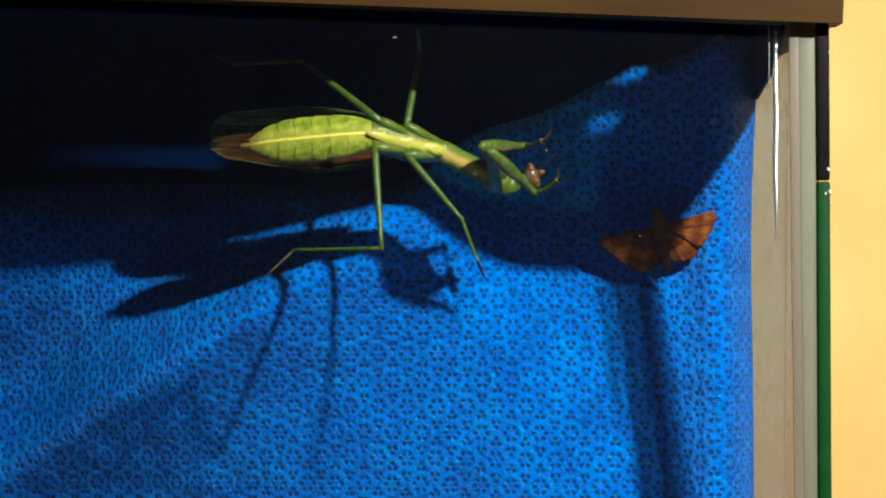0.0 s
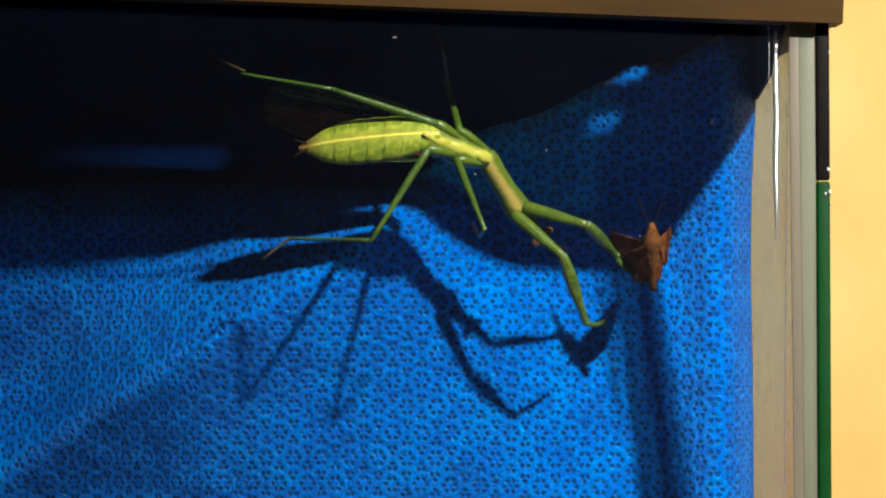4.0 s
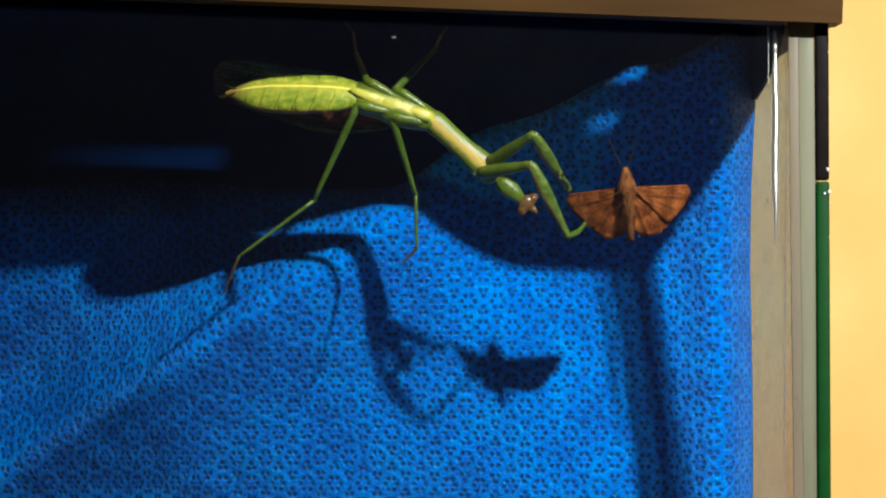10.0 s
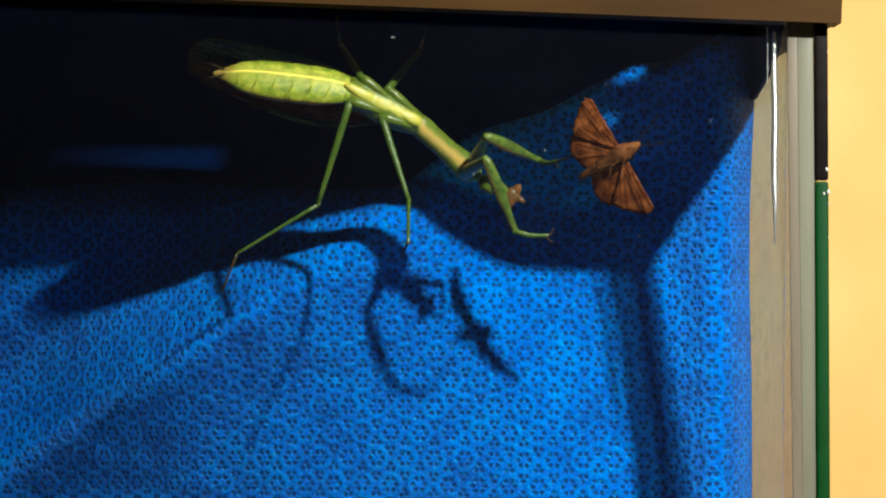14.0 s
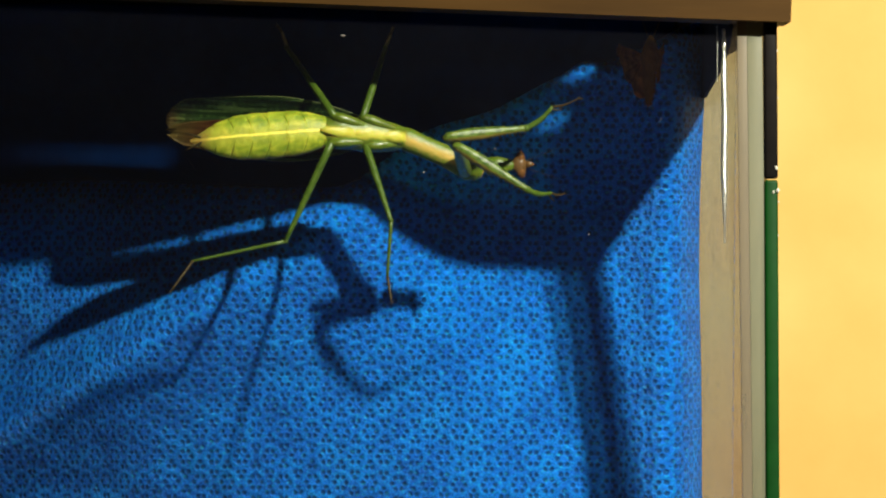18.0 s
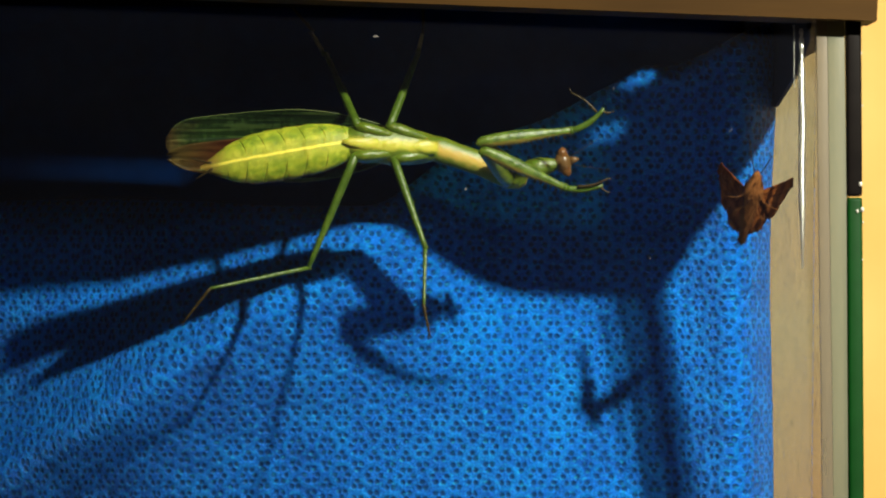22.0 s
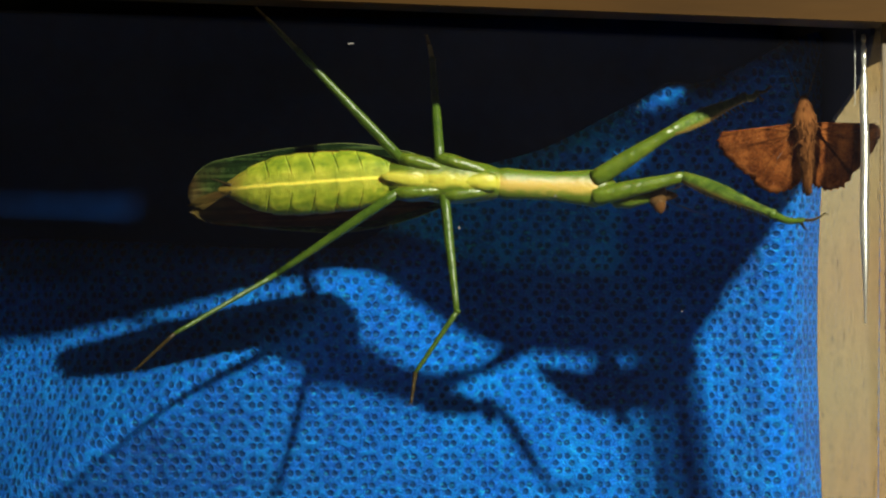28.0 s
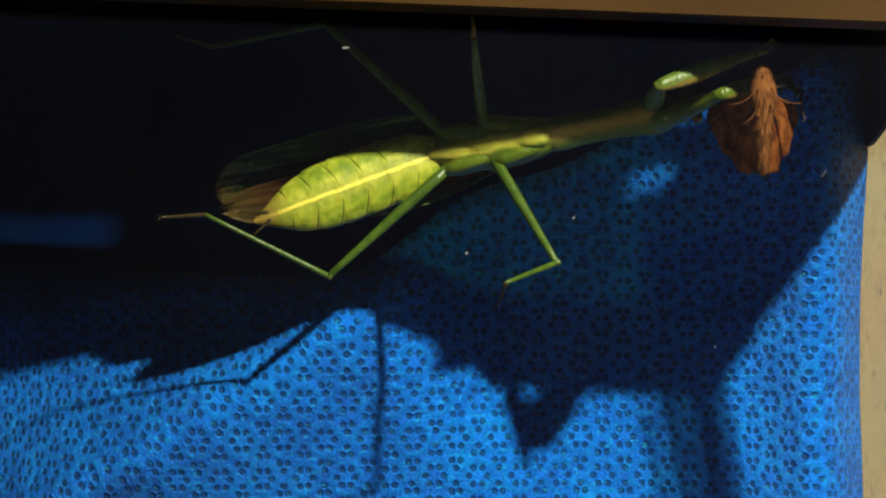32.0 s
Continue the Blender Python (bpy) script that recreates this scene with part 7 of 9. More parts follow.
    walk(MOVES["mutibia"], [
        (0, pose(.01068, .00556, .0201, 108, -17.5, -122.8)), (0.5, pose(.01051, .00596, .01996, 105.7, -18.5, -122.4)), (1, pose(.01001, .00655, .01977, 103.4, -19.3, -122.5)),
        (1.5, pose(.00943, .00686, .01969, 103.5, -19.2, -123.8)), (2, pose(.00851, .0072, .0196, 104, -18.9, -125.7)), (2.5, pose(.00574, .00671, .01979, 112.5, -17.7, -130.2)),
        (3, pose(.00583, .00937, .01818, 118.7, -20.4, -135.2)), (3.5, pose(.01124, .01269, .01457, 119, -20.7, -140.3)), (4.5, pose(.0087, .01206, .01582, 117.3, -15.6, -128.1)),
        (5.5, pose(.00378, .00887, .01816, -121, -32.1, 101.9)), (6, pose(.00537, .00712, .01953, -120, -30, 100.1)), (6.5, pose(.00705, .00708, .01968, -115.9, -31.4, 98.6)),
        (7, pose(.00851, .00733, .01953, -109.2, -33.6, 96)), (7.5, pose(.00885, .00816, .01902, -98.5, -38, 92)), (8, pose(.00908, .0089, .01851, -89.7, -41.8, 88.2)),
        (8.5, pose(.01041, .00832, .01871, -84, -38.4, 85.9)), (9, pose(.01175, .00752, .01888, -78.1, -35, 84.3)), (9.5, pose(.01253, .008, .01835, -82.9, -35.3, 85.9)),
        (10, pose(.01284, .0084, .01799, -88.8, -35.6, 88)), (10.5, pose(.01236, .0083, .01822, -87, -35.9, 87.3)), (11, pose(.01175, .00824, .01844, -84.3, -36.3, 86.2)),
        (11.5, pose(.01192, .00902, .01786, -87.2, -37.1, 85.9)), (12, pose(.01276, .00944, .01726, -93.7, -37.1, 85.1)), (12.5, pose(.01474, .00834, .01719, -93.6, -34.1, 75)),
        (13, pose(.01531, .0077, .01732, -95.4, -31, 71)), (13.5, pose(.01428, .00855, .01727, -97.9, -31.7, 74.5)), (14, pose(.01287, .00938, .01727, -98.8, -32.4, 78.8)),
        (14.5, pose(.01319, .00912, .01734, -98.6, -32.1, 75)), (15, pose(.013, .00941, .01719, -97.2, -30.5, 74.9)), (15.5, pose(.01268, .00985, .01696, -93.9, -28.7, 74.8)),
        (16, pose(.01235, .01028, .01671, -90.3, -27, 74.9)), (16.5, pose(.01246, .01051, .01647, -88.1, -25.4, 74.1)), (17, pose(.01048, .01134, .01628, -101.7, -24.8, 92.3)),
        (17.5, pose(.01304, .0059, .01933, -78.7, -19.2, 67.4)), (18, pose(.01324, .00618, .01912, -76.1, -19.4, 70.9)), (18.5, pose(.01366, .00564, .01921, -77.7, -19.4, 70.9)),
        (19, pose(.01379, .00519, .01936, -78.4, -19.4, 70.7)), (19.5, pose(.01411, .00515, .01925, -77.7, -19, 70.4)), (20, pose(.01446, .00525, .01906, -77.1, -18.8, 70)),
        (21, pose(.01437, .00554, .01897, -77.5, -21.2, 69.4)), (23, pose(.01419, .00664, .01851, -85.3, -23.9, 78.4)), (25, pose(.01274, .00736, .01868, -89.5, -24.4, 88.9)),
        (25.5, pose(.01273, .00744, .01863, -89.4, -24.1, 88.9)), (26, pose(.01231, .00765, .01864, -87.5, -23.7, 88.1)), (26.5, pose(.0112, .00796, .01876, -83.7, -23.1, 87)),
        (27, pose(.00975, .00815, .01893, -80.6, -22.3, 86.1)), (27.5, pose(.00825, .00813, .01908, -81.2, -21.7, 86.6)), (28, pose(.0056, .00765, .01927, -101.4, -16.4, 93)),
        (28.5, pose(.00514, .00905, .01831, -102.5, -18.7, 90.4)), (29, pose(.00422, .01024, .01722, -94.1, -20.4, 92.2)), (29.5, pose(.00572, .00981, .01783, -87.5, -18.2, 83.9)),
        (30, pose(.00348, -.01357, .01673, -83.6, -15.1, 81.6)), (30.5, pose(.00314, -.01491, .01528, -85.7, -13.9, 79.5)), (31, pose(.00285, .01123, .01589, 112.5, -5.5, -75.3)),
        (31.5, pose(.01141, -.01637, .01358, -82.9, -13.6, 105.1)), (32, pose(.0116, -.01636, .01353, -77.9, -14.2, 101.8))])
    walk(MOVES["mutarsus"], [
        (0, pose(.0049, -.00342, .02348, -113.4, -45.6, 80.1)), (0.5, pose(.00482, -.00301, .02351, -113.9, -46.1, 80.3)), (1, pose(.00434, -.00237, .02348, -114.6, -46.5, 80.1)),
        (1.5, pose(.00355, -.00193, .02337, -118.6, -46.2, 81.6)), (2, pose(.00233, -.00141, .02322, -123, -45.6, 83)), (2.5, pose(-.00114, -.00145, .0232, -119.8, -38.7, 76.6)),
        (3, pose(-.00162, .00197, .02209, -133, -51.2, 91.7)), (3.5, pose(.00318, .006, .01852, 163.1, -58, 160)), (4.5, pose(.00205, .00357, .01883, 159.3, -59, 173.3)),
        (5.5, pose(.00181, .01816, .0241, 121.5, -23.5, -110.1)), (6, pose(.00366, .01666, .02513, 132.8, -14.1, -112.7)), (6.5, pose(.00563, .01654, .02552, 126.8, -17.3, -111.5)),
        (7, pose(.00753, .01661, .02572, 117.7, -21.4, -108.1)), (7.5, pose(.00853, .01698, .02591, 101.3, -17.3, -97.6)), (8, pose(.00934, .01725, .02598, 79.8, -11, -87.1)),
        (8.5, pose(.01103, .01708, .02566, 72.3, -5.9, -84.7)), (9, pose(.01266, .01665, .02531, -78.3, -41.8, 83.1)), (9.5, pose(.01318, .01712, .02483, -74.7, -41.7, 81.4)),
        (10, pose(.01316, .0175, .02451, -75.1, -41.6, 81.6)), (10.5, pose(.01279, .01736, .02478, -87.3, -40.4, 87.2)), (11, pose(.01234, .01726, .02507, -99.2, -39.1, 92.2)),
        (11.5, pose(.01255, .01793, .02462, -94.7, -42.5, 89.2)), (12, pose(.01353, .01834, .02402, 82.1, -10.2, -92.8)), (12.5, pose(.01714, .0173, .02347, 85.3, -18.2, -103.5)),
        (13, pose(.01843, .01678, .0231, 88.7, -25, -109.8)), (13.5, pose(.01684, .01773, .02316, 95.9, -23.5, -111.7)), (14, pose(.01471, .01865, .02327, 102.9, -21.9, -112)),
        (14.5, pose(.01564, .01829, .02329, 103, -22.4, -115.7)), (15, pose(.01552, .01873, .02287, 102.2, -22.7, -114.6)), (15.5, pose(.01525, .01933, .02234, 99.9, -21.8, -111.8)),
        (16, pose(.01495, .01992, .02179, 97.2, -20.7, -108.9)), (16.5, pose(.01525, .02024, .02126, 95.5, -21.2, -108)), (17, pose(.01007, .0215, .02097, 96.3, -23.7, -94.7)),
        (17.5, pose(.0171, .01566, .023, -83.7, -24.8, 68.3)), (18, pose(.01669, .01616, .02284, -77.5, -25.1, 70.2)), (18.5, pose(.01711, .01563, .02293, -82.9, -28.2, 71.5)),
        (19, pose(.01728, .01516, .02307, -86.5, -31.6, 72.4)), (19.5, pose(.01767, .01513, .0229, -85.7, -31.1, 71.8)), (20, pose(.01809, .01521, .02267, -84.9, -30.5, 71.3)),
        (21, pose(.01805, .01531, .02302, -87.7, -29.8, 72.4)), (23, pose(.01625, .01667, .02304, 97.7, -27.2, -103.8)), (25, pose(.01294, .01756, .0233, 99.9, -24.6, -95.5)),
        (25.5, pose(.01294, .01766, .0232, 99.9, -24.9, -95.5)), (26, pose(.01264, .0179, .02315, 104.2, -24.7, -97.4)), (26.5, pose(.01174, .01825, .02315, 113.5, -24, -101.4)),
        (27, pose(.01044, .01848, .02318, 122.2, -23.3, -105.3)), (27.5, pose(.00887, .01852, .02322, 125.3, -23.5, -106.8)), (28, pose(.00504, .01838, .02243, -105.6, -22.6, 95.8)),
        (28.5, pose(.00507, .01966, .02191, 98.7, -21, -96.8)), (29, pose(.00382, .02073, .02112, 98.6, -34.3, -94.1)), (29.5, pose(.00686, .02039, .02132, 96.6, -30.8, -98.8)),
        (30, pose(.00507, -.00288, .01964, -90.2, -30.3, 83.4)), (30.5, pose(.00512, -.00422, .01797, -85.7, -25, 78.7)), (31, pose(.00568, .00045, .01697, -83.9, -20.1, 104.9)),
        (31.5, pose(.00858, -.00586, .01621, -85, -20.2, 105)), (32, pose(.00937, -.00574, .01628, -86.2, -20.2, 103.5))])
    walk(MOVES["mlfemur"], [
        (0, pose(.0085, -.0015, -.0024, -7.6, 38.7, -42.9)), (0.5, pose(.0085, -.0015, -.0024, -10.4, 40, -47)), (1, pose(.0085, -.0015, -.0024, -14.4, 41.9, -52.7)),
        (1.5, pose(.0085, -.0015, -.0024, -16.3, 42.9, -56.2)), (2, pose(.0085, -.0015, -.0024, -18.1, 43.5, -60)), (2.5, pose(.0085, -.0015, -.0024, -16.1, 43.8, -58.5)),
        (3, pose(.0085, -.0015, -.0024, -26.2, 46.5, -70.1)), (3.5, pose(.0085, -.0015, -.0024, -32.6, 45.6, -82.3)), (4.5, pose(.0085, -.0015, -.0024, -27.2, 50.6, -65.2)),
        (5.5, pose(.0085, -.0015, -.0024, 29.8, 42.7, 31.2)), (6, pose(.0085, -.0015, -.0024, 27.5, 38.7, 29)), (6.5, pose(.0085, -.0015, -.0024, 30.6, 33.7, 34.2)),
        (7, pose(.0085, -.0015, -.0024, 33.7, 28.8, 39.4)), (7.5, pose(.0085, -.0015, -.0024, 32.9, 24.8, 39.3)), (8, pose(.0085, -.0015, -.0024, 30.9, 21.2, 37.2)),
        (8.5, pose(.0085, -.0015, -.0024, 29.3, 17.3, 36.3)), (9, pose(.0085, -.0015, -.0024, 29.3, 16.2, 35.4)), (9.5, pose(.0085, -.0015, -.0024, 38.5, 26.3, 42.6)),
        (10, pose(.0085, -.0015, -.0024, 46.4, 36.8, 47.6)), (10.5, pose(.0085, -.0015, -.0024, -2.2, 52.4, -17.2)), (11, pose(.0085, -.0015, -.0024, 38.2, 32.1, 39.8)),
        (11.5, pose(.0085, -.0015, -.0024, 0.7, 47, -17.1)), (12, pose(.0085, -.0015, -.0024, -1.6, 47.4, -23)), (12.5, pose(.0085, -.0015, -.0024, -5.3, 51.3, -34.9)),
        (13, pose(.0085, -.0015, -.0024, -4.4, 53.5, -36.6)), (13.5, pose(.0085, -.0015, -.0024, 4.9, 52.4, -22.9)), (14, pose(.0085, -.0015, -.0024, 13, 49.4, -9.1)),
        (14.5, pose(.0085, -.0015, -.0024, 4.9, 50.9, -22.8)), (15, pose(.0085, -.0015, -.0024, -2.5, 50.3, -31)), (15.5, pose(.0085, -.0015, -.0024, -10.1, 49.1, -39)),
        (16, pose(.0085, -.0015, -.0024, -15.9, 47.4, -44.4)), (16.5, pose(.0085, -.0015, -.0024, -19.4, 45.9, -48.3)), (17, pose(.0085, -.0015, -.0024, -17.8, 42.1, -32.6)),
        (17.5, pose(.0085, -.0015, -.0024, -70.1, 63.5, -91.8)), (18, pose(.0085, -.0015, -.0024, -43.9, 57.9, -64.8)), (18.5, pose(.0085, -.0015, -.0024, -37.3, 58.8, -58.3)),
        (19, pose(.0085, -.0015, -.0024, -33.2, 60, -54.2)), (19.5, pose(.0085, -.0015, -.0024, -32.8, 62.6, -53.2)), (20, pose(.0085, -.0015, -.0024, -31.5, 65.3, -51.3)),
        (21, pose(.0085, -.0015, -.0024, -31, 64.5, -51.3)), (23, pose(.0085, -.0015, -.0024, -29.7, 64.1, -43.3)), (25, pose(.0085, -.0015, -.0024, 6.2, 64.6, 4.7)),
        (25.5, pose(.0085, -.0015, -.0024, 5.5, 64.6, 4)), (26, pose(.0085, -.0015, -.0024, 5, 65.9, 3.6)), (26.5, pose(.0085, -.0015, -.0024, 4.9, 69, 3.9)),
        (27, pose(.0085, -.0015, -.0024, -17.6, 72.7, -19.4)), (27.5, pose(.0085, -.0015, -.0024, -43.9, 73.9, -45.5)), (28, pose(.0085, -.0015, -.0024, -55.4, 74.3, -56.6)),
        (28.5, pose(.0085, -.0015, -.0024, -116.2, 75.1, -119)), (29, pose(.0085, -.0015, -.0024, -179.8, 71.1, -178.9)), (29.5, pose(.0085, -.0015, -.0024, -123, 71.3, -126.9)),
        (30, pose(.0085, -.0015, -.0024, -60.7, 74.1, -68.4)), (30.5, pose(.0085, -.0015, -.0024, -53.9, 64, -66.2)), (31, pose(.0085, -.0015, -.0024, -45, 56.4, -33.2)),
        (31.5, pose(.0085, -.0015, -.0024, -47, 56.9, -35.2)), (32, pose(.0085, -.0015, -.0024, -48.8, 57.6, -38.7))])
    walk(MOVES["mltibia"], [
        (0, pose(.01909, -.01133, -.01396, -40.5, 47.8, -77.4)), (0.5, pose(.01816, -.01186, -.0143, -42.3, 49.4, -78.7)), (1, pose(.01685, -.01245, -.01476, 53.9, 40.5, 35.4)),
        (1.5, pose(.01605, -.01276, -.01499, 56.9, 40.3, 36.8)), (2, pose(.01521, -.01311, -.01515, 60.4, 40.7, 37.8)), (2.5, pose(.01547, -.01289, -.01521, 70.8, 35.9, 46.1)),
        (3, pose(.01283, -.01347, -.01582, 117.3, 10.7, 66.5)), (3.5, pose(.01023, -.01432, -.01563, 92.1, 0.8, 53.8)), (4.5, pose(.01343, -.01214, -.01671, 96.8, 9.2, 65.4)),
        (5.5, pose(.02012, .00554, -.01496, -96.9, 36.6, -94.4)), (6, pose(.02114, .0055, -.01396, -101.4, 40.7, -97.1)), (6.5, pose(.02123, .00714, -.01267, -157.9, 24.2, -118.6)),
        (7, pose(.02101, .0088, -.01132, 163.3, -1, -140.3)), (7.5, pose(.02149, .00914, -.01016, 153.2, -12.2, -139.2)), (8, pose(.02223, .00894, -.00909, 148.9, -12.8, -134.7)),
        (8.5, pose(.02274, .00895, -.0079, 169.1, 11.4, -121.8)), (9, pose(.02297, .00879, -.00757, -132.6, 42.2, -113.6)), (9.5, pose(.02071, .00973, -.01059, -67.5, 75.5, -71.4)),
        (10, pose(.0185, .00945, -.01347, 40.3, 65.7, 35.8)), (10.5, pose(.01928, -.00483, -.01706, 35.6, 63.1, 30.6)), (11, pose(.02054, .00852, -.01224, 31.6, 60.1, 26.1)),
        (11.5, pose(.02057, -.0052, -.01592, 48.9, 49.6, 45.9)), (12, pose(.02002, -.00639, -.01602, 15.1, 65.5, 3.3)), (12.5, pose(.01798, -.00811, -.01684, -2.7, 69.9, -24.5)),
        (13, pose(.01733, -.00806, -.01727, 64.5, 43.8, 46.5)), (13.5, pose(.0189, -.00589, -.01706, -41.1, 63, -67.7)), (14, pose(.02038, -.0034, -.01646, -44.7, 58.5, -69.1)),
        (14.5, pose(.01927, -.00603, -.01675, 64.7, 33.6, 52.2)), (15, pose(.01863, -.00759, -.01663, 64.8, 35.7, 52.7)), (15.5, pose(.01792, -.00911, -.01639, 65.8, 39.1, 54.1)),
        (16, pose(.01744, -.01026, -.01602, 67.4, 42.8, 56.2)), (16.5, pose(.01706, -.01111, -.01569, 69.8, 45.8, 57.9)), (17, pose(.02007, -.00889, -.0148, 86.7, 42.9, 85.9)),
        (17.5, pose(.00825, -.00974, -.01896, 162.3, 85.7, 143.1)), (18, pose(.0127, -.0104, -.01807, 83.4, 88.7, 68.4)), (18.5, pose(.01354, -.00966, -.01822, 67.2, 88.5, 51.7)),
        (19, pose(.01391, -.009, -.01842, -83.8, 80.8, -99.9)), (19.5, pose(.0136, -.0083, -.01883, -86.2, 75.3, -102.5)), (20, pose(.01333, -.00754, -.01921, -87.3, 73.2, -103.8)),
        (21, pose(.01349, -.00772, -.01909, -89.9, 68, -106.5)), (23, pose(.01438, -.00705, -.01904, -83, 72.3, -93.3)), (25, pose(.0164, -.00085, -.01912, -89.2, 61.4, -90.2)),
        (25.5, pose(.0164, -.00095, -.01912, -89.2, 61.1, -90.3)), (26, pose(.01605, -.00103, -.01928, -95.2, 60.1, -95.3)), (26.5, pose(.0151, -.00105, -.01968, -109.6, 58.2, -107.2)),
        (27, pose(.01369, -.00332, -.02006, -127.7, 56.7, -122.8)), (27.5, pose(.0121, -.00516, -.02017, -149.7, 56.6, -144.7)), (28, pose(.01125, -.00568, -.02021, -179.9, 58.8, -179.5)),
        (28.5, pose(.0062, -.00566, -.02028, -165.5, 30.6, -155.5)), (29, pose(.00249, -.00162, -.0199, -179.3, 3.3, -160.3)), (29.5, pose(.00495, -.00623, -.01993, 179.8, 0.1, -163.5)),
        (30, pose(.01037, -.00623, -.02019, -179.2, 1.6, -159.4)), (30.5, pose(.01177, -.00892, -.01903, -176.3, 5.3, -154.5)), (31, pose(.01706, -.00711, -.01781, -173.4, 9.1, -126.8)),
        (31.5, pose(.01675, -.00732, -.0179, -172, 8.7, -120.6)), (32, pose(.01624, -.0077, -.01802, -170.6, 8.9, -118.3))])
    walk(MOVES["mltarsus"], [
        (0, pose(.02073, -.01866, -.02226, 50.3, 28.8, 39.5)), (0.5, pose(.01959, -.019, -.02281, 51.6, 26.5, 41.4)), (1, pose(.02378, -.00751, -.02204, -48.8, 37.1, -91.9)),
        (1.5, pose(.02289, -.00765, -.02223, -47.2, 35.9, -92.8)), (2, pose(.02193, -.00791, -.02245, -44.9, 32.6, -95.2)), (2.5, pose(.02176, -.00634, -.02177, -46.9, 26.4, -102.4)),
        (3, pose(.01722, -.00338, -.01791, -73.2, 17, -118.2)), (3.5, pose(.01684, -.00528, -.01578, 133.2, -10.8, -141.4)), (4.5, pose(.01803, -.00209, -.01851, 135.4, -20.5, -142.7)),
        (5.5, pose(.01943, -.00342, -.02164, 143.9, -28, -133.5)), (6, pose(.02008, -.00293, -.02126, 142.4, -23.6, -129.3)), (6.5, pose(.01634, -.00183, -.01727, 153.3, -10.5, -132.1)),
        (7, pose(.0124, .00164, -.01113, 162.6, -1.6, -139.5)), (7.5, pose(.0132, .002, -.00779, 152.9, -2, -123)), (8, pose(.01455, .00117, -.00661, 135.4, -4, -110.7)),
        (8.5, pose(.01695, -.00037, -.01011, 157.3, 6.6, -115.1)), (9, pose(.01965, .0012, -.0151, -175.4, 21, -121.4)), (9.5, pose(.0216, .00707, -.02143, -161.4, 28.8, -120.9)),
        (10, pose(.02224, .01214, -.02368, -131.4, 52.3, -119.2)), (10.5, pose(.02364, -.00225, -.02705, 120.5, 19.3, 108.3)), (11, pose(.02555, .01098, -.02195, -136.1, 50.7, -122.2)),
        (11.5, pose(.02562, .00001, -.02445, -126.4, 57.5, -119.5)), (12, pose(.02466, -.00612, -.02622, 105.6, 29.4, 95.1)), (12.5, pose(.02148, -.00971, -.02736, 104.6, 22.8, 83.1)),
        (13, pose(.0229, -.0022, -.02502, -101.7, 49.8, -117.7)), (13.5, pose(.02083, -.0106, -.02703, 98.1, 19.8, 76.7)), (14, pose(.02246, -.00886, -.02601, 93.9, 21.6, 78.3)),
        (14.5, pose(.02498, .00134, -.02295, -93.2, 49.6, -109.7)), (15, pose(.02415, -.00036, -.02316, -95.1, 48.2, -110.5)), (15.5, pose(.02302, -.00207, -.02344, -99.7, 47.2, -112.3)),
        (16, pose(.02201, -.00343, -.02363, -104.4, 45.8, -114)), (16.5, pose(.02121, -.0045, -.02372, -107, 44.3, -115.7)), (17, pose(.02065, -.00071, -.02243, -97.2, 58.5, -97.4)),
        (17.5, pose(.00757, -.00924, -.03013, -39.2, 77.1, -59.6)), (18, pose(.01279, -.01016, -.02926, -57.6, 64.8, -75.8)), (18.5, pose(.01372, -.00944, -.02941, -56.6, 66.4, -74.9)),
        (19, pose(.01361, -.01077, -.02948, 5.6, 77.7, -10.7)), (19.5, pose(.01299, -.01107, -.02967, 5.8, 76.8, -10.7)), (20, pose(.01256, -.01069, -.02993, 5.6, 76, -11.2)),
        (21, pose(.0123, -.01174, -.02948, 5.5, 77.7, -11.5)), (23, pose(.01418, -.01044, -.02971, 5.1, 75.1, -5.4)), (25, pose(.01638, -.00621, -.02895, 5.6, 75.6, 4.1)),
        (25.5, pose(.01638, -.00636, -.02892, 4.4, 75.6, 3)), (26, pose(.01553, -.00659, -.02899, 3.9, 76.5, 2.5)), (26.5, pose(.01336, -.0067, -.02919, 3.1, 78.6, 2)),
        (27, pose(.01036, -.00849, -.02942, 1.5, 81.1, 0.8)), (27.5, pose(.00706, -.00873, -.02952, 68, 70.9, 68.6)), (28, pose(.00545, -.00573, -.02979, -98.7, 52.3, -96.9)),
        (28.5, pose(-.00258, -.00965, -.02597, 132, 34.7, 114.1)), (29, pose(-.00803, -.00539, -.02054, -166.6, 20.7, -144.4)), (29.5, pose(-.00579, -.00941, -.01994, -159.8, 14.4, -128.9)),
        (30, pose(-.00011, -.01016, -.02049, -149.1, 12.8, -117)), (30.5, pose(.0017, -.01372, -.02006, -152.1, 15.8, -126.6)), (31, pose(.01044, -.01597, -.01958, 145.5, 20.5, 134.1)),
        (31.5, pose(.01112, -.01686, -.0196, 135.5, 27.3, 131.8)), (32, pose(.011, -.01745, -.01975, 124.1, 30.9, 124))])
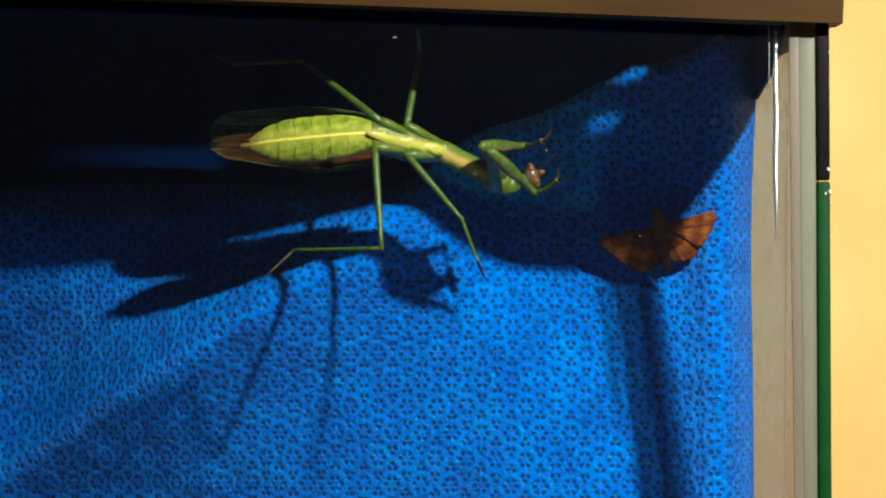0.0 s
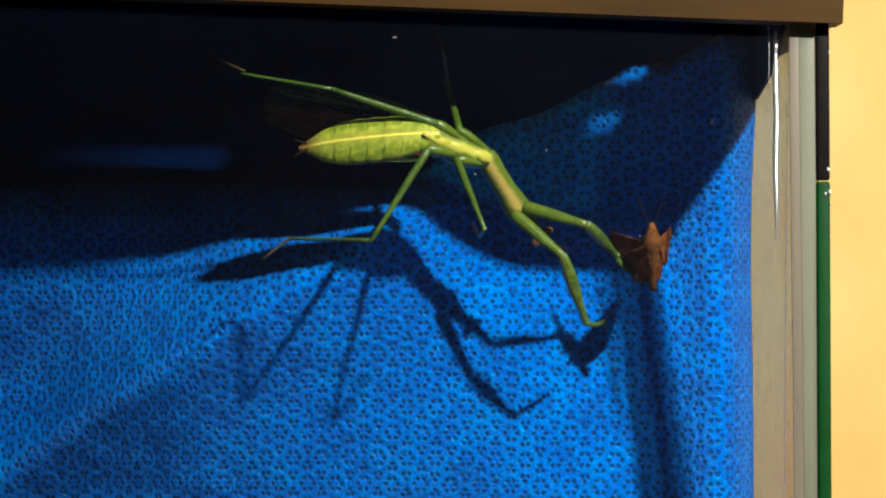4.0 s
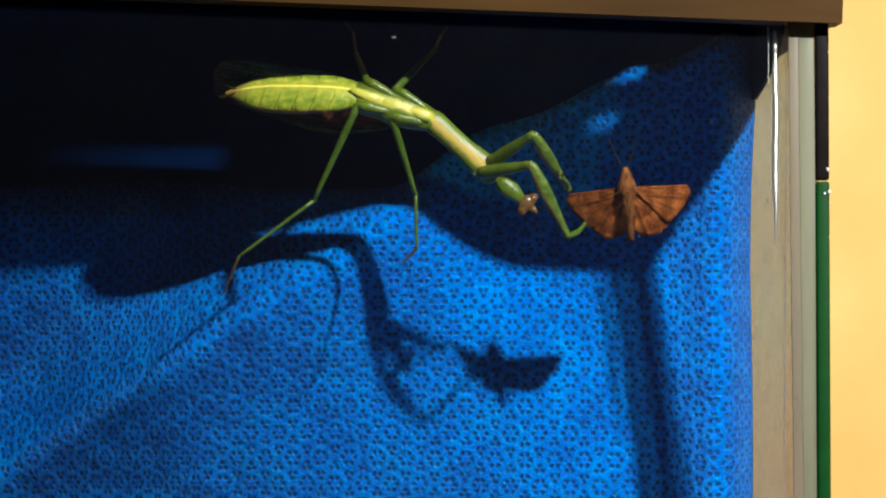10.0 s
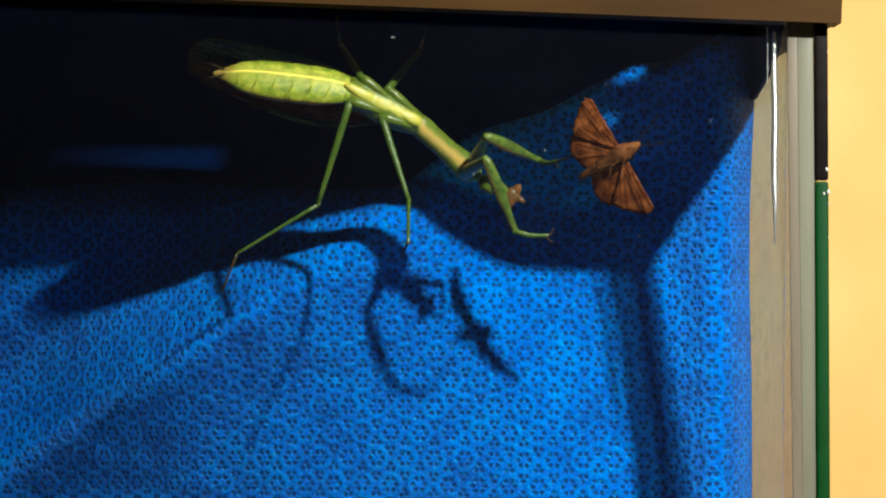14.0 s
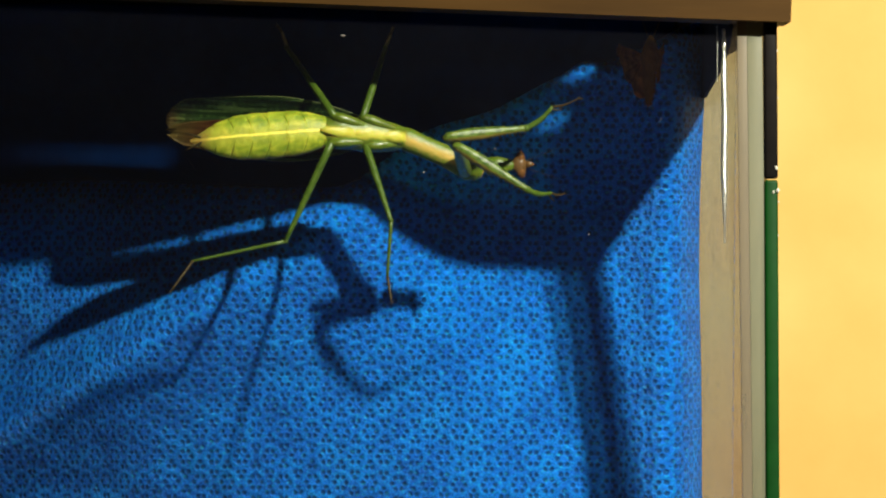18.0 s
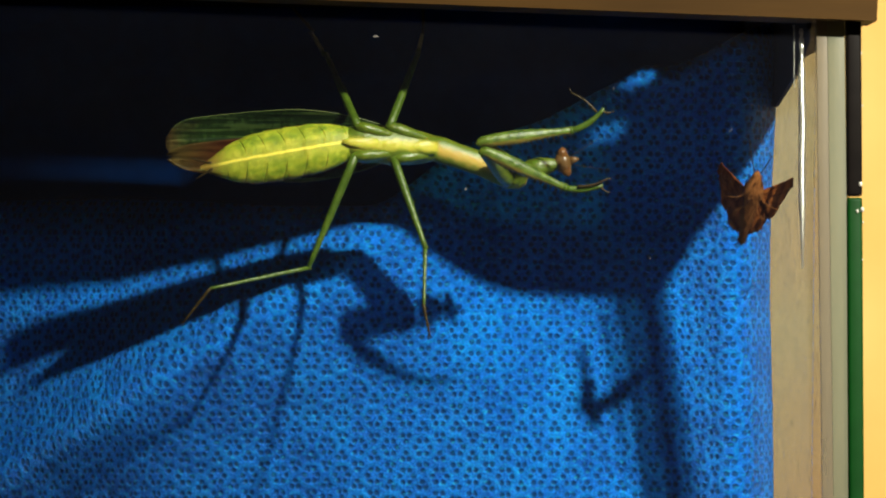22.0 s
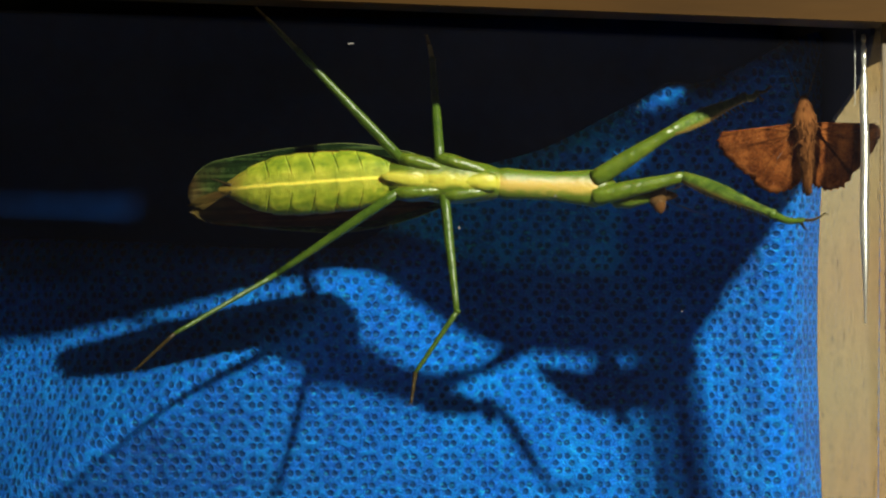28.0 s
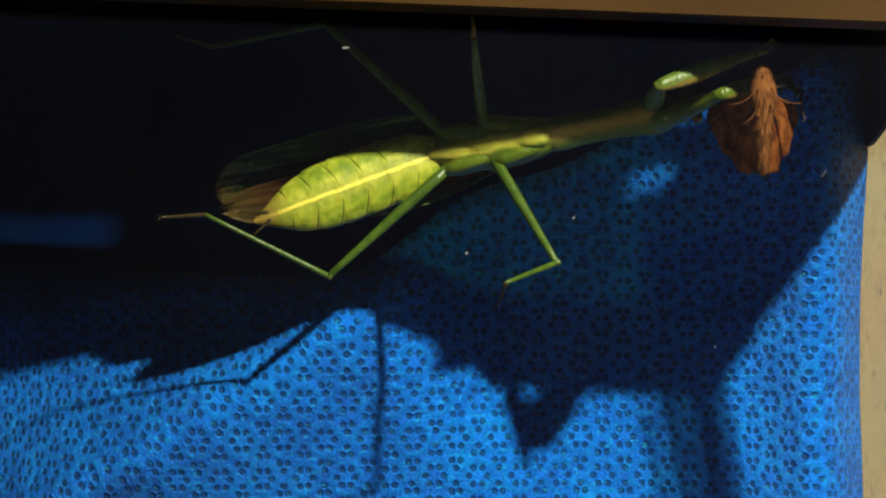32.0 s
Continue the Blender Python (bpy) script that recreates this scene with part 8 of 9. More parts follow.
    walk(MOVES["hufemur"], [
        (0, pose(.0015, -.0015, .003, -173.6, -27.4, 132.8)), (0.5, pose(.0015, -.0015, .003, -175.9, -27.3, 136.6)), (1, pose(.0015, -.0015, .003, 179.6, -26.1, 144.5)),
        (1.5, pose(.0015, -.0015, .003, 177.9, -24.4, 146.3)), (2, pose(.0015, -.0015, .003, 177.4, -22.3, 144.9)), (2.5, pose(.0015, -.0015, .003, 173.8, -18.3, 153.2)),
        (3, pose(.0015, -.0015, .003, 174.2, -9.8, 151.3)), (3.5, pose(.0015, -.0015, .003, 174.3, -5.2, 145.8)), (4.5, pose(.0015, -.0015, .003, 172.7, -1.8, 155.5)),
        (5.5, pose(.0015, -.0015, .003, 170.7, 0.3, -179)), (6, pose(.0015, -.0015, .003, 169.8, -5.7, -177.6)), (6.5, pose(.0015, -.0015, .003, 175, -16.1, 156.3)),
        (7, pose(.0015, -.0015, .003, -175.2, -23.8, 138.3)), (7.5, pose(.0015, -.0015, .003, -165.3, -25.3, 121.7)), (8, pose(.0015, -.0015, .003, -158.9, -24.1, 110.4)),
        (8.5, pose(.0015, -.0015, .003, -152.4, -26.3, 107.7)), (9, pose(.0015, -.0015, .003, -144.9, -29.5, 106.3)), (9.5, pose(.0015, -.0015, .003, -139.5, -30.7, 104.7)),
        (10, pose(.0015, -.0015, .003, -135.6, -31.3, 103.3)), (10.5, pose(.0015, -.0015, .003, -141.2, -29.9, 104.9)), (11, pose(.0015, -.0015, .003, -148.6, -27.9, 107)),
        (11.5, pose(.0015, -.0015, .003, -149.9, -26.4, 104.6)), (12, pose(.0015, -.0015, .003, -150.9, -25.2, 100.5)), (12.5, pose(.0015, -.0015, .003, -149.7, -26.4, 92.6)),
        (13, pose(.0015, -.0015, .003, -149, -27.9, 90.5)), (13.5, pose(.0015, -.0015, .003, -150.3, -28.3, 94.5)), (14, pose(.0015, -.0015, .003, -152.5, -28, 99.5)),
        (14.5, pose(.0015, -.0015, .003, -152.8, -27.2, 95.5)), (15, pose(.0015, -.0015, .003, -152.8, -26.1, 96.4)), (15.5, pose(.0015, -.0015, .003, -152.9, -25.7, 99)),
        (16, pose(.0015, -.0015, .003, -152.9, -25.3, 101.7)), (16.5, pose(.0015, -.0015, .003, -152.5, -24.3, 102.1)), (17, pose(.0015, -.0015, .003, -158.7, -18.6, 117.5)),
        (17.5, pose(.0015, -.0015, .003, -157.5, -44.9, 128)), (18, pose(.0015, -.0015, .003, -145.7, -41.3, 117)), (18.5, pose(.0015, -.0015, .003, -144.4, -41.9, 115.6)),
        (19, pose(.0015, -.0015, .003, -144.8, -42.4, 115.9)), (19.5, pose(.0015, -.0015, .003, -144, -42.2, 114.7)), (20, pose(.0015, -.0015, .003, -142.7, -42, 113)),
        (21, pose(.0015, -.0015, .003, -132, -41.4, 102.7)), (23, pose(.0015, -.0015, .003, -122.4, -41.8, 101.9)), (25, pose(.0015, -.0015, .003, -116.2, -40.7, 105.9)),
        (25.5, pose(.0015, -.0015, .003, -116.1, -40.4, 105.8)), (26, pose(.0015, -.0015, .003, -122.1, -41.4, 110.6)), (26.5, pose(.0015, -.0015, .003, -135.8, -43.9, 123.7)),
        (27, pose(.0015, -.0015, .003, -153.6, -46.6, 144)), (27.5, pose(.0015, -.0015, .003, -178.5, -47.3, 176.6)), (28, pose(.0015, -.0015, .003, 176.4, -43.2, -175.8)),
        (28.5, pose(.0015, -.0015, .003, 176.7, -44.6, -179.5)), (29, pose(.0015, -.0015, .003, 176.9, -47.3, -175.4)), (29.5, pose(.0015, -.0015, .003, 177.3, -48.4, 178.1)),
        (30, pose(.0015, -.0015, .003, -163.1, -47.8, 151)), (30.5, pose(.0015, -.0015, .003, 150, -41.7, -148.4)), (31, pose(.0015, -.0015, .003, -147.2, -46.4, 155.4)),
        (31.5, pose(.0015, -.0015, .003, 157.5, -48.2, -134.2)), (32, pose(.0015, -.0015, .003, 173.7, -51.1, -157.1))])
    walk(MOVES["hutibia"], [
        (0, pose(-.01206, .01317, .01336, 170.3, 5.3, 113.6)), (0.5, pose(-.01303, .01224, .01331, 170.6, 4.5, 113.3)), (1, pose(-.01495, .01022, .0129, 171.2, 3.3, 112.5)),
        (1.5, pose(-.01554, .00988, .01229, 171.5, 3, 112.7)), (2, pose(-.01553, .01049, .01152, 171.9, 3, 114.7)), (2.5, pose(-.01756, .00813, .01008, 172, 5, 123.9)),
        (3, pose(-.01796, .00914, .00681, 174.9, 6, 150.8)), (3.5, pose(-.01703, .01109, .00506, 174.6, 3.1, 146.3)), (4.5, pose(-.01896, .00784, .00369, 170, 6.1, 132.3)),
        (5.5, pose(-.021, -.00188, .0029, 156.8, 14, 137.1)), (6, pose(-.02087, -.00243, .00524, 144.5, 18.6, 125.1)), (6.5, pose(-.01829, .00719, .00926, 148.2, 14.2, 126.9)),
        (7, pose(-.01388, .01218, .0121, -167.7, 27.4, -133.9)), (7.5, pose(-.00919, .01581, .01262, -178.6, 15.3, -116.8)), (8, pose(-.00567, .01774, .0122, -144.2, -30.1, 108.6)),
        (8.5, pose(-.00464, .01771, .01297, -135.8, -31.8, 104.7)), (9, pose(-.00399, .0173, .01408, -131.3, -31.2, 101.3)), (9.5, pose(-.00341, .01721, .01449, -125.7, -30.8, 98.9)),
        (10, pose(-.00293, .01722, .01467, -123.2, -30.6, 97.9)), (10.5, pose(-.00351, .01736, .0142, -124.5, -30.2, 98.2)), (11, pose(-.0043, .01751, .01354, -125.7, -29.8, 98.5)),
        (11.5, pose(-.00358, .018, .01301, -125.1, -29.5, 96.9)), (12, pose(-.0022, .01852, .01258, -123.9, -29.3, 93.1)), (12.5, pose(.00059, .01863, .013, -122.8, -27.8, 82.4)),
        (13, pose(.00134, .01838, .01354, 101.6, 8.4, -111.8)), (13.5, pose(-.00005, .01824, .01368, 97, 10.1, -108.5)), (14, pose(-.00177, .01809, .01358, 92.8, 11, -104.2)),
        (14.5, pose(-.00041, .01842, .01328, 113.3, 9.6, -109.6)), (15, pose(-.00075, .01858, .01291, 116.9, 8, -109.6)), (15.5, pose(-.00168, .01853, .01275, 126.1, 7.4, -108.9)),
        (16, pose(-.00263, .01843, .0126, 136, 6.7, -108)), (16.5, pose(-.0028, .01855, .01226, 130.9, 4.7, -108.1)), (17, pose(-.00833, .01742, .01019, -130.6, -17, 98.2)),
        (17.5, pose(-.00832, .01105, .01888, -118.2, -13.7, 76.6)), (18, pose(-.00617, .01356, .01785, -115.6, -15.3, 81)), (18.5, pose(-.00574, .0136, .01803, -116.5, -15.4, 80.8)),
        (19, pose(-.00575, .01346, .01816, -118.7, -15.2, 80.9)), (19.5, pose(-.00547, .01365, .0181, -116.1, -15.8, 80.3)), (20, pose(-.00504, .01389, .01805, -112.8, -16.2, 79.3)),
        (21, pose(-.0022, .01498, .01787, -115.5, -17.1, 80.2)), (23, pose(-.00195, .01492, .01799, -125.6, -20, 92.1)), (25, pose(-.00317, .01492, .01766, -121.1, -20.6, 99.5)),
        (25.5, pose(-.00317, .01499, .01758, -121, -20.3, 99.5)), (26, pose(-.00445, .0143, .01788, -119.1, -18.5, 98)), (26.5, pose(-.00749, .012, .01859, -114.9, -15, 95.4)),
        (27, pose(-.01101, .00758, .01935, -112.7, -11.2, 93.5)), (27.5, pose(-.01374, -.00058, .01953, -121.9, -9.2, 94.7)), (28, pose(-.01485, -.00269, .01841, -137.3, -20.2, 109.6)),
        (28.5, pose(-.01453, -.00163, .01878, -142.2, -19.6, 109.1)), (29, pose(-.01372, -.00271, .01953, -138.7, -18.1, 109.8)), (29.5, pose(-.01342, -.00099, .01983, -134.4, -17.6, 101)),
        (30, pose(-.01171, .00583, .01967, -129.9, -18.5, 98.1)), (30.5, pose(-.01281, -.01029, .01797, -124.6, -16.6, 91.7)), (31, pose(-.0126, .00495, .01931, -126.9, -13.2, 116.7)),
        (31.5, pose(-.00896, -.01226, .01976, -172.3, -4.3, 135.9)), (32, pose(-.01153, -.00699, .02051, -179.7, -0.5, 164.2))])
    walk(MOVES["hutarsus"], [
        (0, pose(-.01983, .03096, .01155, 171.1, -2.6, -158)), (0.5, pose(-.02073, .03009, .0118, 170.5, -2.8, -157.9)), (1, pose(-.0224, .02821, .01176, 169.9, -2.9, -158.2)),
        (1.5, pose(-.02307, .02784, .01128, 168.8, -4, -161.1)), (2, pose(-.02367, .02817, .01051, 168.3, -4.8, -164.6)), (2.5, pose(-.02838, .02426, .00837, -177.5, -12.8, 114.9)),
        (3, pose(-.03488, .01861, .00478, 179, -9.8, 121.5)), (3.5, pose(-.03323, .02189, .00401, 173.8, -6.9, 149.2)), (4.5, pose(-.03202, .02217, .00162, 177.3, -14.1, 134.5)),
        (5.5, pose(-.03486, .01099, -.00183, 171.6, 5, -132.8)), (6, pose(-.03149, .0127, -.00097, -169.4, 21.2, -130.2)), (6.5, pose(-.02964, .02231, .00449, -167.1, 24.1, -129.5)),
        (7, pose(-.02588, -.0003, .00313, 157.9, 2.5, 126.4)), (7.5, pose(-.01766, -.00099, .00749, -176.8, -18.1, 123.1)), (8, pose(-.01105, .03372, .02199, 142.3, -3.8, -115.8)),
        (8.5, pose(-.00884, .03375, .02324, 151.8, 4.3, -113.9)), (9, pose(-.00728, .03366, .02417, 156.2, 8.1, -112.3)), (9.5, pose(-.00601, .03375, .02448, -158.1, -29, 115)),
        (10, pose(-.00523, .03384, .02461, -154, -30, 113)), (10.5, pose(-.00591, .03404, .02401, 141.1, -1.3, -114)), (11, pose(-.00679, .03425, .02323, 138.5, -10, -120.8)),
        (11.5, pose(-.00561, .03485, .02261, 130.7, -7, -112.7)), (12, pose(-.00313, .03549, .02213, 118.7, -4.9, -107.6)), (12.5, pose(.00287, .03573, .0221, 114.7, -6.2, -115.9)),
        (13, pose(-.00583, .00047, .01068, -129.3, -38.5, 88.2)), (13.5, pose(-.00615, .00004, .01028, -131.3, -38.2, 91.8)), (14, pose(-.00648, -.00047, .00987, -133.9, -37.7, 96.9)),
        (14.5, pose(-.00686, .00031, .01004, -133.1, -37.2, 92.6)), (15, pose(-.00724, .00039, .0102, -133.5, -34.4, 92.1)), (15.5, pose(-.00794, .00023, .01022, -135.5, -30, 92)),
        (16, pose(-.00861, .00001, .01033, -138.5, -25.7, 92.3)), (16.5, pose(-.00884, .00008, .01068, -139.9, -23.1, 91.8)), (17, pose(-.01099, .03587, .0159, -141, -21.3, 106.8)),
        (17.5, pose(-.00393, .02948, .0235, -125.4, -19, 82.1)), (18, pose(-.00323, .03214, .023, -129.7, -18.3, 87.6)), (18.5, pose(-.00275, .03216, .0232, -119.7, -21.5, 85)),
        (19, pose(-.00279, .03204, .02328, -112, -23.2, 82.2)), (19.5, pose(-.0023, .03215, .02341, -112.9, -20.9, 81.4)), (20, pose(-.00157, .03229, .02349, -114.7, -18.6, 80.9)),
        (21, pose(.00096, .03335, .02359, -121.7, -21.9, 84.9)), (23, pose(-.00264, .03323, .02465, 156.2, -30.9, -152.6)), (25, pose(-.0062, .03292, .02452, 154.8, -26.1, -137.8)),
        (25.5, pose(-.00619, .03303, .02434, 155, -26.3, -137.9)), (26, pose(-.00703, .0326, .02408, 153, -23.9, -132.4)), (26.5, pose(-.00925, .03075, .02365, 149.1, -19.2, -122.1)),
        (27, pose(-.01219, .02667, .02314, 142.8, -15.4, -111.6)), (27.5, pose(-.0153, .0186, .02266, -127.9, -24.5, 106.8)), (28, pose(-.02098, .01456, .02513, -137.1, -17.5, 106.9)),
        (28.5, pose(-.02053, .01573, .02532, -133.7, -22.1, 105.7)), (29, pose(-.01998, .01474, .02557, 140.3, -15.3, -107.4)), (29.5, pose(-.01696, .01725, .02573, 143.2, -16.7, -116.6)),
        (30, pose(-.01431, .02414, .02585, 144.5, -18.3, -120.5)), (30.5, pose(-.01337, .00839, .02354, 145.8, -13.5, -118.4)), (31, pose(-.02113, .02192, .02374, -140.8, -15.1, 124.8)),
        (31.5, pose(-.02292, .00128, .02123, 162.6, -8.4, -98.3)), (32, pose(-.03029, -.00168, .02067, 162.2, -12.6, -109.5))])
    walk(MOVES["hlfemur"], [
        (0, pose(.0012, -.0015, -.0024, -47.4, 68, -76.5)), (0.5, pose(.0012, -.0015, -.0024, -51.9, 69.6, -80.8)), (1, pose(.0012, -.0015, -.0024, -59.6, 72.3, -88.4)),
        (1.5, pose(.0012, -.0015, -.0024, -65, 74.4, -94.5)), (2, pose(.0012, -.0015, -.0024, -71.8, 76.8, -102.5)), (2.5, pose(.0012, -.0015, -.0024, -91.2, 78.6, -122.1)),
        (3, pose(.0012, -.0015, -.0024, -124.8, 77.1, -155.2)), (3.5, pose(.0012, -.0015, -.0024, -168.1, 72.7, 157.8)), (4.5, pose(.0012, -.0015, -.0024, 165.6, 74.6, 140.4)),
        (5.5, pose(.0012, -.0015, -.0024, 115.9, 73.9, 115)), (6, pose(.0012, -.0015, -.0024, 118.5, 68.4, 117.4)), (6.5, pose(.0012, -.0015, -.0024, 113.2, 63.4, 111.8)),
        (7, pose(.0012, -.0015, -.0024, 110.5, 61, 108.8)), (7.5, pose(.0012, -.0015, -.0024, 118.3, 61.7, 116.9)), (8, pose(.0012, -.0015, -.0024, 123, 63.7, 122.2)),
        (8.5, pose(.0012, -.0015, -.0024, 111.2, 59.8, 109.9)), (9, pose(.0012, -.0015, -.0024, 105, 57.9, 103.5)), (9.5, pose(.0012, -.0015, -.0024, 104.5, 57.8, 102.9)),
        (10, pose(.0012, -.0015, -.0024, 103.1, 57.5, 101.6)), (10.5, pose(.0012, -.0015, -.0024, 97, 57.6, 95.3)), (11, pose(.0012, -.0015, -.0024, 90.2, 57.7, 88.6)),
        (11.5, pose(.0012, -.0015, -.0024, 83.5, 64.2, 80.3)), (12, pose(.0012, -.0015, -.0024, 76.2, 73.2, 69.3)), (12.5, pose(.0012, -.0015, -.0024, 90.8, 75, 74.6)),
        (13, pose(.0012, -.0015, -.0024, 98.7, 75.8, 78.3)), (13.5, pose(.0012, -.0015, -.0024, 84.5, 75.7, 66.3)), (14, pose(.0012, -.0015, -.0024, 70.2, 74.4, 55.4)),
        (14.5, pose(.0012, -.0015, -.0024, 73.4, 75.5, 55.2)), (15, pose(.0012, -.0015, -.0024, 72.7, 77.1, 54.8)), (15.5, pose(.0012, -.0015, -.0024, 73.6, 78.7, 56.9)),
        (16, pose(.0012, -.0015, -.0024, 75.9, 80.4, 60.5)), (16.5, pose(.0012, -.0015, -.0024, 80.7, 82.2, 65.3)), (17, pose(.0012, -.0015, -.0024, 74.3, 78.1, 72.8)),
        (17.5, pose(.0012, -.0015, -.0024, 176.6, 57, 158.3)), (18, pose(.0012, -.0015, -.0024, 174.4, 69, 160)), (18.5, pose(.0012, -.0015, -.0024, 174.2, 70.2, 159.3)),
        (19, pose(.0012, -.0015, -.0024, 174.2, 70.5, 158.9)), (19.5, pose(.0012, -.0015, -.0024, 174.3, 70, 158.8)), (20, pose(.0012, -.0015, -.0024, 174.5, 69.4, 158.8)),
        (21, pose(.0012, -.0015, -.0024, 174.6, 69.4, 158.6)), (23, pose(.0012, -.0015, -.0024, 172.4, 71.1, 163)), (25, pose(.0012, -.0015, -.0024, 169.6, 74.1, 169.1)),
        (25.5, pose(.0012, -.0015, -.0024, 170.8, 74.1, 170.2)), (26, pose(.0012, -.0015, -.0024, 173.4, 70.5, 172.9)), (26.5, pose(.0012, -.0015, -.0024, 156.8, 57.7, 153.4)),
        (27, pose(.0012, -.0015, -.0024, 165, 46.7, 160.7)), (27.5, pose(.0012, -.0015, -.0024, 178.4, 38.7, 178.7)), (28, pose(.0012, -.0015, -.0024, 172.8, 36, 169)),
        (28.5, pose(.0012, -.0015, -.0024, 173.4, 31.1, 165)), (29, pose(.0012, -.0015, -.0024, -173.7, 28.5, -165.5)), (29.5, pose(.0012, -.0015, -.0024, -179.1, 32.2, 176.6)),
        (30, pose(.0012, -.0015, -.0024, -178.9, 35.4, 175.1)), (30.5, pose(.0012, -.0015, -.0024, -178.9, 32.8, 172.5)), (31, pose(.0012, -.0015, -.0024, -179.1, 31.7, -161.2)),
        (31.5, pose(.0012, -.0015, -.0024, -179.1, 32.2, -161.5)), (32, pose(.0012, -.0015, -.0024, -179, 33.3, -163.4))])
    walk(MOVES["hltibia"], [
        (0, pose(.00316, -.00968, -.02327, 172, 9.2, 132)), (0.5, pose(.00245, -.00924, -.02349, 172.2, 8.3, 132.6)), (1, pose(.00139, -.00833, -.02384, 172.6, 7.2, 133)),
        (1.5, pose(.00072, -.00755, -.02407, 172.5, 6.9, 131.9)), (2, pose(.00009, -.00652, -.0243, 172.3, 7, 130.3)), (2.5, pose(-.00117, -.00528, -.02445, 171.5, 7.8, 127.4)),
        (3, pose(-.00335, -.0036, -.02433, 169.9, 13.1, 128.5)), (3.5, pose(-.00501, .00104, -.02388, 166.6, 12.8, 113.6)), (4.5, pose(-.0034, .0023, -.02409, 170, 3.8, 126.3)),
        (5.5, pose(-.00144, .00416, -.02402, 169.7, -5.2, -171.5)), (6, pose(-.00262, .00586, -.02332, 168.3, -15.7, -173.4)), (6.5, pose(-.00254, .00785, -.02252, 168.4, -1.4, -169.2)),
        (7, pose(-.00232, .00881, -.02209, 168.8, 16.7, -179.9)), (7.5, pose(-.00363, .00801, -.02221, 174.8, 37.9, -172.6)), (8, pose(-.00412, .00694, -.02257, 166.4, 53.1, 172.2)),
        (8.5, pose(-.00265, .00916, -.02184, 159.2, 55.6, 163.5)), (9, pose(-.00158, .01013, -.02146, 157.4, 55.7, 161.8)), (9.5, pose(-.00149, .0102, -.02143, 158.3, 54.2, 163)),
        (10, pose(-.00122, .01033, -.02139, 158.5, 53.7, 163.4)), (10.5, pose(.00008, .0105, -.0214, 157.7, 55.7, 162)), (11, pose(.0015, .01053, -.02141, 156.9, 57.9, 160.7)),
        (11.5, pose(.00284, .00815, -.02266, 157.4, 58, 159.8)), (12, pose(.0035, .00459, -.02394, 158.4, 57.4, 157.5)), (12.5, pose(.00274, .00412, -.02413, 160.9, 54.9, 150.6)),
        (13, pose(.00232, .00391, -.02421, 162.2, 54.2, 147.4)), (13.5, pose(.00344, .00359, -.0242, 162.3, 53.5, 150.2)), (14, pose(.00464, .00349, -.02407, 162.2, 53.4, 154.2)),
        (14.5, pose(.00442, .00313, -.02418, 163, 53.1, 151.2)), (15, pose(.0041, .00261, -.02433, 165.9, 52.1, 154.1)), (15.5, pose(.00361, .00219, -.02446, 168.7, 49.8, 157.9)),
        (16, pose(.00305, .00177, -.02458, 171.2, 47.2, 161.5)), (16.5, pose(.00248, .00127, -.02469, 173.6, 45.2, 163.4)), (17, pose(.00258, .00293, -.02442, 177, 44.7, 179.6)),
        (17.5, pose(-.01018, .00303, -.02128, 178.9, 18.6, 164.8)), (18, pose(-.00638, .00125, -.02341, 178.7, 16.3, 169.3)), (18.5, pose(-.00593, .00119, -.02357, 178.7, 16.3, 168.9)),
        (19, pose(-.00579, .0012, -.02362, 178.7, 16.6, 168.4)), (19.5, pose(-.00599, .00129, -.02354, 178.7, 16.9, 168.1)), (20, pose(-.00618, .00137, -.02346, 178.7, 17, 167.8)),
        (21, pose(-.00619, .00139, -.02346, -178.3, 13.8, -178.9)), (23, pose(-.00576, .00063, -.02369, -177.3, 15.7, -170.8)), (25, pose(-.00486, -.00033, -.02404, -178.3, 16.6, -165.9)),
        (25.5, pose(-.00486, -.00045, -.02404, -178, 16.5, -165.8)), (26, pose(-.00627, -.00056, -.0236, -176.8, 16.6, -162.8)), (26.5, pose(-.00954, .00387, -.02143, -176.3, 19.7, -164.9)),
        (27, pose(-.01336, .00361, -.01877, -178.9, 23.7, -174.5)), (27.5, pose(-.01634, -.0011, -.01648, -179.1, 26.3, -175.8)), (28, pose(-.01667, .00196, -.01562, -165.4, 31, -151.9)),
        (28.5, pose(-.01741, .00349, -.01402, -169.6, 28.4, -161.3)), (29, pose(-.01794, -.00645, -.01315, -173, 21, -159.2)), (29.5, pose(-.01782, -.00037, -.01438, -176.4, 11, -166.1)),
        (30, pose(-.01707, .00007, -.01544, -179.6, 2.7, -178.8)), (30.5, pose(-.01756, .00096, -.01458, 179.3, -10.6, 174.4)), (31, pose(-.01693, -.00767, -.01421, 178.1, -24.1, -158.3)),
        (31.5, pose(-.01685, -.00755, -.01439, 177.4, -31.4, -158.2)), (32, pose(-.01681, -.00688, -.01476, 176.8, -35.4, -159.7))])
